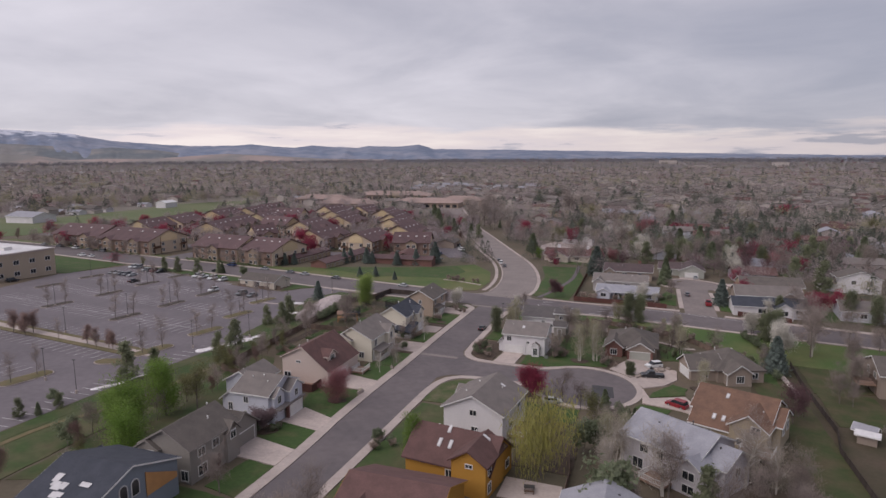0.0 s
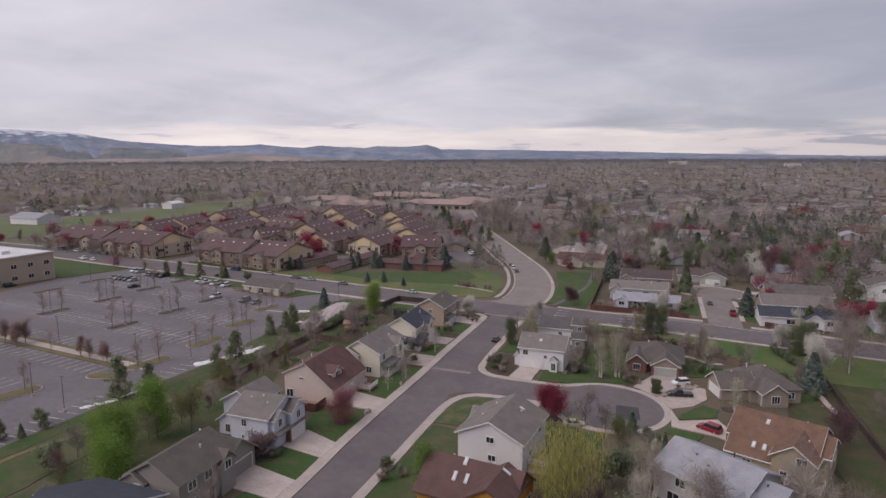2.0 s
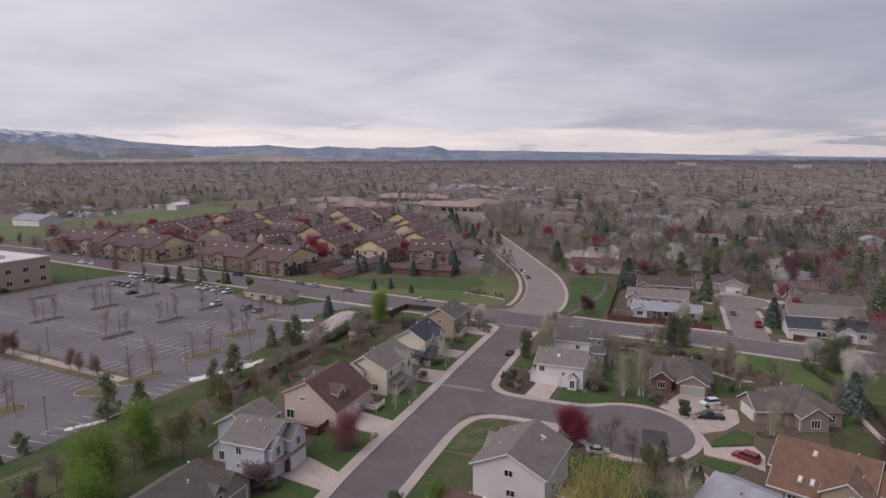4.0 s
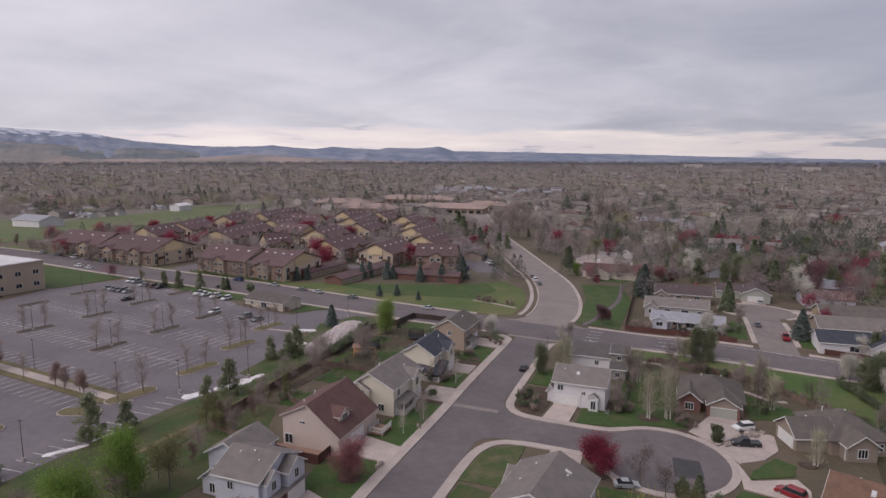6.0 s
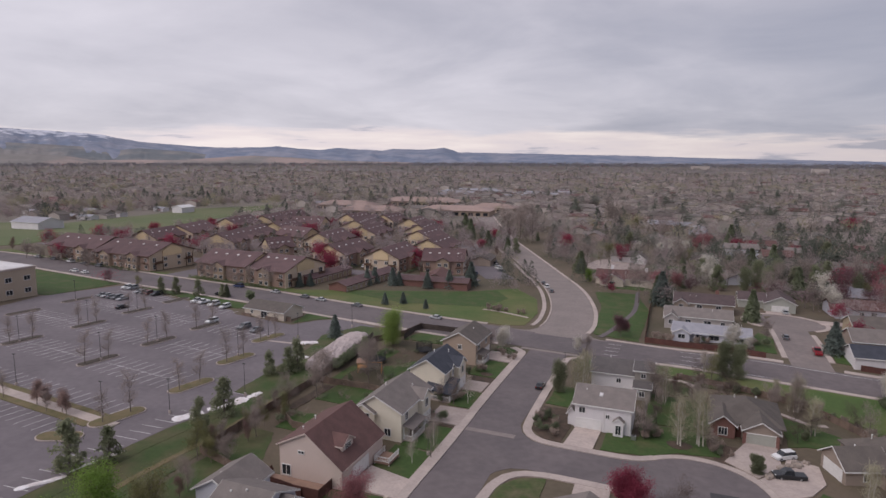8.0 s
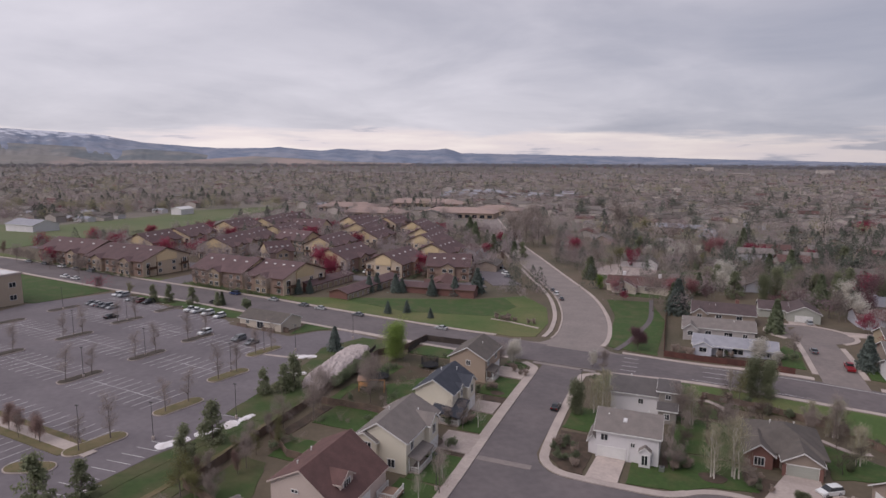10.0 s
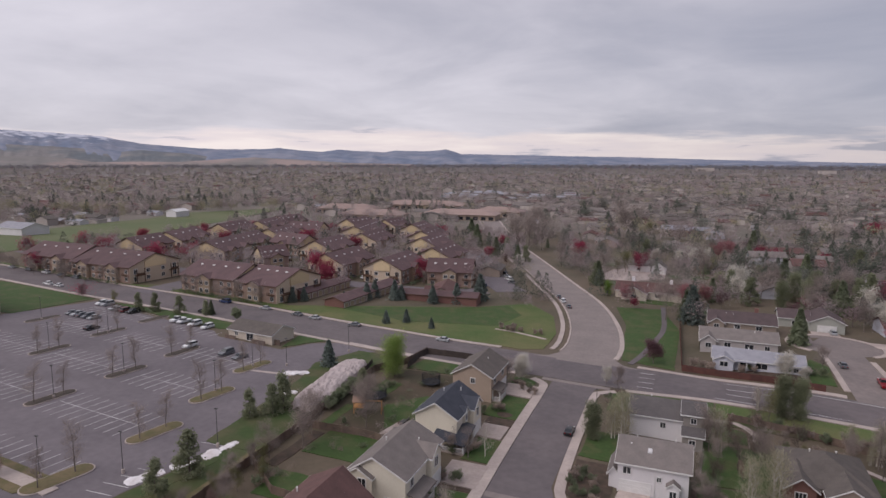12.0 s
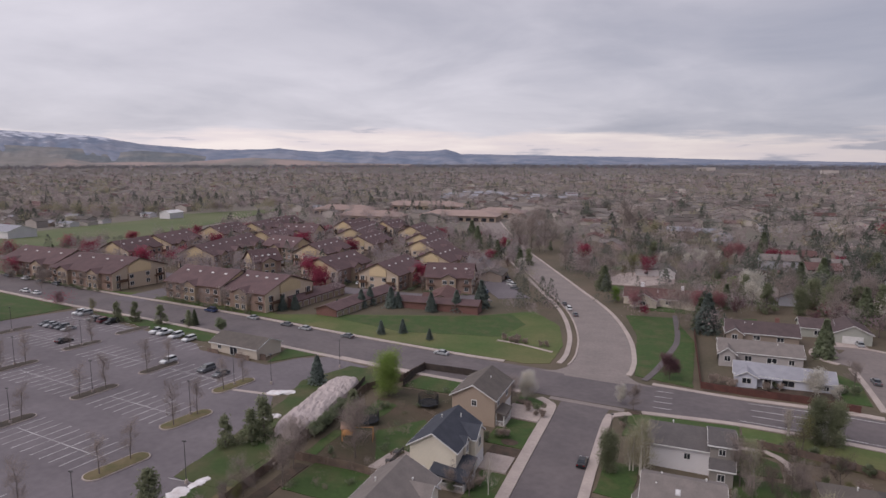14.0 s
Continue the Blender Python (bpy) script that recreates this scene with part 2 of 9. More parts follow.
# Far crowns: some haze is in these tones, lightened and slightly purple.
M["far_twig"] = material("bare_far_crowns", (0.440, 0.358, 0.350), (0.330, 0.272, 0.268), 0.055, fine=0.25, island=0.04, soft=0.25, lift=0.72)
M["far_pale"] = material("pale_far_crowns", (0.475, 0.402, 0.360), (0.375, 0.320, 0.292), 0.055, fine=0.25, island=0.04, soft=0.25, lift=0.72)
M["far_red"] = material("reddish_far_crowns", (0.395, 0.300, 0.298), (0.285, 0.224, 0.226), 0.055, fine=0.25, island=0.04, soft=0.25, lift=0.72)
M["far_bud"] = material("budding_far_crowns", (0.400, 0.360, 0.228), (0.300, 0.272, 0.182), 0.055, fine=0.25, island=0.04, soft=0.25, lift=0.72)
M["far_needle"] = material("far_conifers", (0.100, 0.112, 0.088), (0.150, 0.156, 0.126), 0.055, fine=0.25, island=0.06, soft=0.25, lift=0.6)
# Copies for the plain, with haze in the colour: greyer, less contrast.
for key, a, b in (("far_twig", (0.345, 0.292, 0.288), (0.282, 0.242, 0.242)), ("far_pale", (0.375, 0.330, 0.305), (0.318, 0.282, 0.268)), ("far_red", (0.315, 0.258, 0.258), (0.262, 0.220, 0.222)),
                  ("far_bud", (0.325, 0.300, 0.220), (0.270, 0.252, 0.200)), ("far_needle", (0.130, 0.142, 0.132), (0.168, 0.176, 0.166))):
    M["plain" + key[3:]] = material("plain" + key[3:] + "_hazed_crowns", a, b, 0.012, fine=0.06, island=0.03, soft=0.2, lift=0.8)
# Copies for the rim, hazed further towards blue-grey.
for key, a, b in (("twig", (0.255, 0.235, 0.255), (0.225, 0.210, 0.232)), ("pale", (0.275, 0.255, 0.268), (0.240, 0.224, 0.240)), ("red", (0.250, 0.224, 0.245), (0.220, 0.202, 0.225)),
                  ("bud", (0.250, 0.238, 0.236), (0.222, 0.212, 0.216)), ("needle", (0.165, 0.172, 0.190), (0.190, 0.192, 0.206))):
    M["rim_" + key] = material("rim_" + key + "_hazed_crowns", a, b, 0.008, fine=0.05, island=0.02, soft=0.2, lift=0.85)
# Ground of the plain, greyed in its colour to stand for haze.
M["hazed_plain_land"] = material("hazed_plain_ground", (0.255, 0.222, 0.210), (0.205, 0.186, 0.180), 0.006, fine=0.03)
M["brush"] = material("brown_brush", (0.400, 0.318, 0.268), (0.310, 0.248, 0.212), 0.5, vary=0.15, island=0.2, soft=0.5, lift=0.5)
M["roof_brown"] = material("brown_shingles", (0.140, 0.077, 0.070), (0.110, 0.062, 0.057), 0.6, fine=5, vary=0.08, bump=0.3)
M["roof_slate"] = material("slate_grey_shingles", (0.128, 0.114, 0.112), (0.104, 0.094, 0.093), 0.6, fine=5, vary=0.08, bump=0.3)
M["roof_mauve"] = material("mauve_brown_shingles", (0.105, 0.076, 0.076), (0.084, 0.062, 0.063), 0.6, fine=5, vary=0.08, bump=0.3)
M["roof_grey"] = material("grey_shingles", (0.204, 0.176, 0.163), (0.168, 0.146, 0.136), 0.6, fine=5, vary=0.08, bump=0.3)
M["roof_tan"] = material("taupe_shingles", (0.134, 0.114, 0.102), (0.108, 0.093, 0.084), 0.6, fine=5, vary=0.08, bump=0.3)
M["roof_navy"] = material("charcoal_shingles", (0.062, 0.066, 0.082), (0.048, 0.052, 0.066), 0.6, fine=5, bump=0.3)
M["roof_orange"] = material("orange_cedar_shakes", (0.190, 0.110, 0.076), (0.148, 0.088, 0.064), 0.7, fine=4, bump=0.4)
M["roof_pale"] = material("pale_grey_shingles", (0.330, 0.325, 0.355), (0.275, 0.270, 0.298), 0.5, fine=4, bump=0.3)
M["roof_apt"] = material("maroon_shingles", (0.134, 0.084, 0.085), (0.106, 0.068, 0.070), 0.3, fine=3, vary=0.08)
M["roof_flat"] = material("flat_membrane", (0.68, 0.66, 0.66), (0.56, 0.54, 0.54), 0.1, fine=1.0)


def siding(name, c, vary=0.0):
    d = tuple(v * 0.9 for v in c)
    M[name] = material(name, c, d, 0.12, fine=2.5, bands=1.6, vary=vary, grain=0.05)


siding("siding_grey", (0.300, 0.270, 0.245))
siding("siding_bluegrey", (0.230, 0.260, 0.300))
siding("siding_white", (0.720, 0.685, 0.690))
siding("siding_bluewhite", (0.600, 0.600, 0.660))
siding("siding_peach", (0.610, 0.500, 0.445))
siding("siding_cream", (0.740, 0.670, 0.550))
siding("siding_yellow", (0.730, 0.670, 0.555))
siding("siding_beige", (0.420, 0.325, 0.255))
siding("siding_gold", (0.460, 0.235, 0.045))
siding("siding_tan", (0.400, 0.325, 0.225))
siding("siding_shell", (0.620, 0.540, 0.450))
siding("siding_lilac", (0.600, 0.560, 0.580))
siding("siding_taupe", (0.330, 0.265, 0.220))
siding("siding_far", (0.480, 0.425, 0.390), 0.30)
siding("stucco_apt", (0.680, 0.530, 0.330), 0.10)
siding("stucco_cream", (0.650, 0.520, 0.395), 0.10)
siding("brick_apt", (0.385, 0.268, 0.218), 0.10)
siding("siding_mocha", (0.430, 0.330, 0.240), 0.12)
siding("brick_red", (0.215, 0.110, 0.092))
siding("siding_sage", (0.400, 0.400, 0.355))
siding("siding_dove", (0.440, 0.400, 0.385))
siding("stucco_office", (0.480, 0.390, 0.300))


# ---- mesh building ----
class Build:
    """Collects corners and faces for one mesh."""

    def __init__(self):
        self.v, self.f = [], []

    def poly(self, pts):
        k = len(self.v)
        self.v += [tuple(p) for p in pts]
        self.f.append(tuple(range(k, k + len(pts))))

    def prism(self, low, high):
        """A closed solid between two loops with as many corners."""
        k, n = len(self.v), len(low)
        self.v += [tuple(p) for p in low] + [tuple(p) for p in high]
        self.f.append(tuple(range(k + n - 1, k - 1, -1)))
        self.f.append(tuple(range(k + n, k + 2 * n)))
        for i in range(n):
            j = (i + 1) % n
            self.f.append((k + i, k + j, k + n + j, k + n + i))

    def box(self, x0, y0, z0, x1, y1, z1):
        self.prism([(x0, y0, z0), (x1, y0, z0), (x1, y1, z0), (x0, y1, z0)], [(x0, y0, z1), (x1, y0, z1), (x1, y1, z1), (x0, y1, z1)])

    def tube(self, a, b, ra, rb, sides=5):
        a, b = Vector(a), Vector(b)
        d = (b - a).normalized()
        s = d.orthogonal().normalized()
        u = d.cross(s)
        ring = [s * math.cos(2 * math.pi * i / sides) + u * math.sin(2 * math.pi * i / sides) for i in range(sides)]
        self.prism([a + r * ra for r in ring], [b + r * rb for r in ring])

    def mesh(self, name, mat):
        me = bpy.data.meshes.new(name)
        me.from_pydata(self.v, [], self.f)
        me.materials.append(mat)
        me.update()
        return me


def part(name, b, mat, parent, label="", category=""):
    ob = new(name, b.mesh(name, mat) if isinstance(b, Build) else b)
    if parent is not None:
        ob.parent = parent
    return tagged(ob, label, category)


def thing(name, label, category, m=None, group="", kind=""):
    ob = new(name)
    if m is not None:
        ob.matrix_basis = m
    return tagged(ob, label, category, group, kind)


def setting(name, b, mat, label="", category="", group=""):
    return tagged(new(name, b.mesh(name, mat)), label, category, group, "structure")


# ---- ground surfaces that follow the land ----
def slab(b, pts, top, thick=0.3):
    b.prism([(x, y, gz(x, y) + top - thick) for x, y in pts], [(x, y, gz(x, y) + top) for x, y in pts])


def curve_pts(ctrl, step=6.0):
    """A smooth line through a few control points."""
    pts, n = [], len(ctrl)
    for i in range(n - 1):
        p0, p1, p2, p3 = (Vector(ctrl[min(max(k, 0), n - 1)]) for k in (i - 1, i, i + 1, i + 2))
        m = max(2, int((p2 - p1).length / step))
        for j in range(m):
            t = j / m
            pts.append(0.5 * (2 * p1 + (p2 - p0) * t + (2 * p0 - 5 * p1 + 4 * p2 - p3) * t * t + (3 * p1 - p0 - 3 * p2 + p3) * t**3))
    return pts + [Vector(ctrl[-1])]


def ribbon(b, ctrl, left, right, top, thick=0.3, step=6.0):
    """A slab along a line, from left to right of it, in metres to the right."""
    pts = curve_pts(ctrl, step)
    sides = []
    for i, p in enumerate(pts):
        d = (pts[min(i + 1, len(pts) - 1)] - pts[max(i - 1, 0)]).normalized()
        r = Vector((d.y, -d.x))
        sides.append((p + r * left, p + r * right))
    k = len(b.v)
    for a, c in sides:
        for q in (a, c):
            b.v.append((q.x, q.y, gz(q.x, q.y) + top))
            b.v.append((q.x, q.y, gz(q.x, q.y) + top - thick))
    for i in range(len(pts) - 1):
        o, e = k + 4 * i, k + 4 * i + 4
        b.f += [(o, o + 2, e + 2, e), (o + 1, o, e, e + 1), (o + 2, o + 3, e + 3, e + 2)]
    e = k + 4 * (len(pts) - 1)
    b.f += [(k, k + 1, k + 3, k + 2), (e, e + 2, e + 3, e + 1)]


# ---- the land: one sheet out to the horizon ----
land = Build()
RINGS = [0] + list(range(10, 290, 10)) + [310, 330, 360, 390, 425, 460, 500, 540, 640, 780, 1000, 1400, 2000, 3000, 4200, 4850]
for r in RINGS:
    for k in range(192):
        a = 2 * math.pi * k / 192
        x, y = -30 + r * math.cos(a), 150 + r * math.sin(a)
        land.v.append((x, y, gz(x, y)))
for i in range(len(RINGS) - 1):
    for k in range(192):
        j = (k + 1) % 192
        land.f.append((i * 192 + k, i * 192 + 192 + k, i * 192 + 192 + j, i * 192 + j))
ground = setting("ground", land, M["land"], "dry spring grass and soil reaching to the horizon", "ground")
# Outer rings are paler and greyer; the last has haze in its colour.
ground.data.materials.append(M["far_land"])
ground.data.materials.append(M["hazed_plain_land"])
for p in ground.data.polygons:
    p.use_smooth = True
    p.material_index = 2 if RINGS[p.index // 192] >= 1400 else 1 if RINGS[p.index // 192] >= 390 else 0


# ---- mountains and the far plain's rim ----
def ridge(name, dist, mat, tops, rough, seed, deep=900.0, label=""):
    """A range seen far away: crest heights in degrees of elevation by degrees left of north, with spurs and gullies running down its slope."""
    b, cols, rows = Build(), 420, 14
    a0, a1 = tops[0][0], tops[-1][0]
    for i in range(cols + 1):
        a = a0 + (a1 - a0) * i / cols
        el = float(np.interp(a, [t[0] for t in tops], [t[1] for t in tops]))
        crest = 47 + dist * math.tan(radians(el)) + rough * 5 * noise.fractal(Vector((a * 1.6, 0.5, seed + 4)), 1.0, 2.1, 5)
        for j in range(rows + 1):
            u = j / rows
            spur = noise.fractal(Vector((a * 0.9 + u * 0.5, u * 0.8, seed)), 0.9, 2.1, 5)
            d = dist - deep * (1 - u) - rough * 130 * spur * math.sin(math.pi * min(u * 0.9 + 0.05, 1))
            x, y = 40 - d * math.sin(radians(a)), d * math.cos(radians(a))
            z = -9 + (crest + 9) * (u**0.85 + rough * 0.10 * spur * math.sin(math.pi * u))
            b.v.append((x, y, z))
    for i in range(cols):
        for j in range(rows):
            k = i * (rows + 1) + j
            b.f.append((k, k + rows + 1, k + rows + 2, k + 1))
    ob = setting(name, b, mat, label, "mountains")
    for p in ob.data.polygons:
        p.use_smooth = True
    return ob


# The slopes' blue is distance haze, put into the base colour.
M["mount"] = material("haze_blue_forested_slopes", (0.150, 0.182, 0.255), (0.245, 0.255, 0.310), 0.0065, fine=0.03, lo=0.40, hi=0.62)


def snow_line(m, z0, z1, amount):
    """Lays streaks of blue-grey snow over a slope's base colour above a height."""
    n, l = m.node_tree.nodes, m.node_tree.links
    p = n["Principled BSDF"]
    old = p.inputs["Base Color"].links[0].from_socket
    geo, sep, no = n.new("ShaderNodeNewGeometry"), n.new("ShaderNodeSeparateXYZ"), n.new("ShaderNodeTexNoise")
    no.inputs["Scale"].default_value, no.inputs["Detail"].default_value = 0.012, 6
    l.new(geo.outputs["Position"], sep.inputs[0])
    l.new(geo.outputs["Position"], no.inputs["Vector"])
    h = n.new("ShaderNodeMapRange")
    h.inputs[1].default_value, h.inputs[2].default_value, h.inputs[3].default_value, h.inputs[4].default_value = z0, z1, -0.25, amount
    l.new(sep.outputs[2], h.inputs[0])
    ad = n.new("ShaderNodeMath")
    l.new(h.outputs[0], ad.inputs[0])
    l.new(no.outputs[0], ad.inputs[1])
    st = n.new("ShaderNodeMapRange")
    st.inputs[1].default_value, st.inputs[2].default_value = 0.56, 0.68
    l.new(ad.outputs[0], st.inputs[0])
    mx = n.new("ShaderNodeMix")
    mx.data_type = "RGBA"
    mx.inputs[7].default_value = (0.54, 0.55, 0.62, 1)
    l.new(st.outputs[0], mx.inputs[0])
    l.new(old, mx.inputs[6])
    l.new(mx.outputs[2], p.inputs["Base Color"])


snow_line(M["mount"], 70, 190, 0.16)
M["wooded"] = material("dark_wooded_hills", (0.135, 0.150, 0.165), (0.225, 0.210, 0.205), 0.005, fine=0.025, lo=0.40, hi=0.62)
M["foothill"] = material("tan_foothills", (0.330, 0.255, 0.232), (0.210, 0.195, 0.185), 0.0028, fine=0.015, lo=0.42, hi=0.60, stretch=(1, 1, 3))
# The far plain is tinted blue in its colour to stand for haze.
M["rim"] = material("haze_blue_far_plain", (0.150, 0.160, 0.208), (0.205, 0.206, 0.240), 0.003, fine=0.02, stretch=(1, 1, 8))
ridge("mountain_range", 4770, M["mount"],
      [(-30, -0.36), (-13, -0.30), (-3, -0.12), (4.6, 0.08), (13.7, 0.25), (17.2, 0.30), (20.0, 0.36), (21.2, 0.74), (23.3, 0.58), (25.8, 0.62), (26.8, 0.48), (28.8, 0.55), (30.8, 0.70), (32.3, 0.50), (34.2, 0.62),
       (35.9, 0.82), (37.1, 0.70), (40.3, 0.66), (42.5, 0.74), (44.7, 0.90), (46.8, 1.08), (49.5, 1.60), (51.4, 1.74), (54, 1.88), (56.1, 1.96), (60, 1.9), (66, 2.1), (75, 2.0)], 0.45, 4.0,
      label="haze-blue mountain range with snowy streaks on the skyline")
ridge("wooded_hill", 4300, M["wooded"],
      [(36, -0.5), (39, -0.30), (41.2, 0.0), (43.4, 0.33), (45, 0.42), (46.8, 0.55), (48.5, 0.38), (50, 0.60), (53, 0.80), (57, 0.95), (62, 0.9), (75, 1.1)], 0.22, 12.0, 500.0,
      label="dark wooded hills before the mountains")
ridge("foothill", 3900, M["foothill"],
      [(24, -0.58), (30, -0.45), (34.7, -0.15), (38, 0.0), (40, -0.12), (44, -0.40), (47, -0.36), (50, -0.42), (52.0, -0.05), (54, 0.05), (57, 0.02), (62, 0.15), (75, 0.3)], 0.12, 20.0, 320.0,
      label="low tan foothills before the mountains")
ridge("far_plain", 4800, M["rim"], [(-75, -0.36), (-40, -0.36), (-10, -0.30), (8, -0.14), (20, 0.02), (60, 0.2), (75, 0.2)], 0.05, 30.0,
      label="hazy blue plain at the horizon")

# ---- streets ----
KERB_W = [(-1.5, -60), (-1.6, 60), (-2.0, 85), (-2.8, 96), (-3.3, 112), (-3.6, 135), (-4.2, 152), (-4.6, 175), (-4.8, 190)]
KERB_E = [(6.2, -60), (6.2, 80), (6.0, 105), (6.0, 117), (5.4, 150), (5.0, 190)]
st = Build()
slab(st, KERB_W + [(-4.8, 198)] + [(5.6, 198)] + KERB_E[::-1], 0.040, 0.3)
setting("road_street", st, M["asphalt"], "grey asphalt residential street", "street")
cul = Build()


def bulb(grow=0.0, n=34, a0=-150, a1=128):
    """The round end of the cul-de-sac, a little longer than wide."""
    return [(37.4 + (10.9 + grow) * math.cos(radians(a0 + (a1 - a0) * i / n)), 133.2 + (12.0 + grow) * math.sin(radians(a0 + (a1 - a0) * i / n))) for i in range(n + 1)]


slab(cul, [(5.4, 124.5), (6.4, 127), (8.2, 129), (11, 129.8), (26, 129.4)] + bulb() + [(28.4, 140.9), (25, 140.1), (12, 140.1), (9, 141.0), (6.6, 143.6), (5.4, 147)], 0.048)
setting("road_cul_de_sac", cul, M["asphalt"], "grey asphalt cul-de-sac with a round end", "street")
pt = Build()
slab(pt, [(38.9, 134.6), (43.3, 134.9), (44.0, 128.4), (39.4, 127.4)], 0.056, 0.2)
setting("road_patch", pt, M["asphalt_new"], "square of newer dark asphalt in the cul-de-sac", "asphalt patch")
art = Build()
EAST = [(260, 192), (150, 198), (100, 201.6), (78, 203.2), (50, 206.2), (30, 207.4)]
ART = [(18, 207.5), (0, 207.6), (-40, 209.2), (-75, 212.4), (-110, 216.4), (-145, 219.0), (-180, 221.0), (-250, 228), (-330, 234), (-600, 258)]
ribbon(art, ART, -8.7, 8.7, 0.052, step=4)
ribbon(art, EAST, -6.7, 6.7, 0.048, step=4)
slab(art, [(16, 198.8), (34, 200.5), (34, 213.9), (16, 216.2)], 0.056)
setting("road_arterial", art, M["asphalt"], "wide grey asphalt collector road with worn paint", "road")
far_road = Build()
FAR = [(-0.4, 214), (-0.2, 232), (-3.6, 256), (-13.0, 288), (-30, 326), (-57, 385), (-86, 448), (-113, 515), (-150, 610)]
ribbon(far_road, FAR, -7.2, 7.2, 0.060)
slab(far_road, [(-14, 215.6), (-10, 217.4), (-8.0, 221), (-7.7, 226), (6.6, 226), (7.0, 221), (9.4, 217), (14, 215)], 0.064)
setting("road_curving", far_road, M["road_tan"], "worn pinkish concrete road curving away", "road")
pan = Build()
slab(pan, [(-5, 140), (5.8, 140.3), (5.8, 141.9), (-5, 141.6)], 0.066, 0.2)
slab(pan, [(-7.5, 197.0), (8.5, 196.4), (8.5, 198.2), (-7.5, 198.8)], 0.066, 0.2)
setting("concrete_pan", pan, M["road_tan"], "pale concrete drainage pan across the street", "gutter")

# pavements with their kerbs
walk_l = Build()
ribbon(walk_l, KERB_W + [(-5.6, 194.5), (-9, 197.3)], -2.0, 0.0, 0.19)
setting("pavement_west", walk_l, M["concrete"], "pale concrete pavement with rolled kerb", "pavement")
walk_r = Build()
ribbon(walk_r, [(6.2, -60), (6.2, 80), (6.0, 105), (6.0, 118), (6.8, 124.0), (9, 127.8), (14, 129.8), (28, 130)], 0.0, 1.7, 0.19, step=2)
ribbon(walk_r, [(30.8, 142.6), (28.6, 141.2), (25, 140.3), (14, 140.2), (9.4, 141.1), (6.6, 144.2), (5.7, 150), (5.2, 168), (5.0, 190), (6.0, 194), (9.5, 196.6)], 0.0, 1.7, 0.186, step=2)
setting("pavement_east", walk_r, M["concrete"], "pale concrete pavement with rolled kerb", "pavement")
ringw = Build()
arc_in, arc_out = bulb(0.0), bulb(1.4)
for i in range(34):
    slab(ringw, [arc_in[i], arc_out[i], arc_out[i + 1], arc_in[i + 1]], 0.18)
setting("pavement_ring", ringw, M["concrete"], "pale concrete pavement round the cul-de-sac", "pavement")
walk_a = Build()
ribbon(walk_a, [(260, 184.4), (150, 190.4), (100, 194.0), (78, 195.6), (50, 198.6), (32, 199.7), (20, 198.6), (12, 197.6)], -0.8, 0.8, 0.18, step=4)
ribbon(walk_a, [(260, 199.6), (150, 205.6), (100, 209.2), (78, 210.8), (72, 211.5)], -0.8, 0.8, 0.18, step=4)
ribbon(walk_a, [(58.6, 213.0), (50, 213.9), (32, 215.1), (22, 216.4), (13, 217.2)], -0.8, 0.8, 0.18, step=3)
ribbon(walk_a, [(-24, 208.6)] + ART[2:], 9.0, 10.6, 0.18, step=4)
ribbon(walk_a, [(-14, 208.2)] + ART[2:], -10.6, -9.0, 0.18, step=4)
setting("pavement_arterial", walk_a, M["concrete"], "pale concrete pavement along the collector road", "pavement")
walk_f = Build()
ribbon(walk_f, [(-0.6, 222)] + FAR[1:], -7.7, -7.2, 0.19)
ribbon(walk_f, [(-0.6, 222)] + FAR[1:], -10.6, -9.2, 0.19)
ribbon(walk_f, [(-0.6, 222)] + FAR[1:], 7.2, 8.5, 0.19)
setting("pavement_curving", walk_f, M["concrete"], "pale concrete kerb and pavement beside the curving road", "pavement")

# painted lane lines on the collector road
for off in (-5.4, -1.7, 1.7, 5.4):
    ln = Build()
    ribbon(ln, EAST + [(14, 207.4)], off - 0.10, off + 0.10, 0.090, 0.03, step=2)
    setting("lane_line", ln, M["paint"], "worn white lane line", "road marking", "lane lines")


# ---- lawns, beds and meadows ----
def lawn(pts, mat="lawn", top=0.12, name="lawn", label="mown green lawn"):
    b, ring = Build(), []
    for (ax, ay), (bx, by) in zip(pts, pts[1:] + pts[:1]):
        n = max(1, int(math.hypot(bx - ax, by - ay) / 1.6))
        for i in range(n):
            x, y = ax + (bx - ax) * i / n, ay + (by - ay) * i / n
            w = 0.35 if n > 1 else 0.0
            ring.append((x + w * noise.noise(Vector((x * 0.45, y * 0.45, 1.5))), y + w * noise.noise(Vector((x * 0.45, y * 0.45, 6.5)))))
    slab(b, ring if len(ring) < 160 else pts, top, 0.3)
    return setting(name, b, M[mat], label, name)


def rect(x0, y0, x1, y1):
    return [(x0, y0), (x1, y0), (x1, y1), (x0, y1)]


# ---- the car park: rows of stalls in a grid turned five degrees ----
LA = radians(-5.0)


def lot(u, v):
    return (-97 + u * math.cos(LA) - v * math.sin(LA), 139.3 + u * math.sin(LA) + v * math.cos(LA))


lt = Build()
slab(lt, [(-54.6, 40), (-54.2, 101), (-53.3, 118), (-49.6, 137), (-50, 147), (-55, 161), (-63, 174), (-60.5, 178), (-58, 190), (-53, 198.6), (-66, 201),
          (-72, 197), (-76, 188.6), (-99, 191), (-104, 195), (-135, 200), (-165, 206), (-173, 180), (-167, 150), (-171, 100), (-172, 40)], 0.036)
setting("car_park", lt, M["lot"], "grey asphalt car park with painted stalls", "car park")


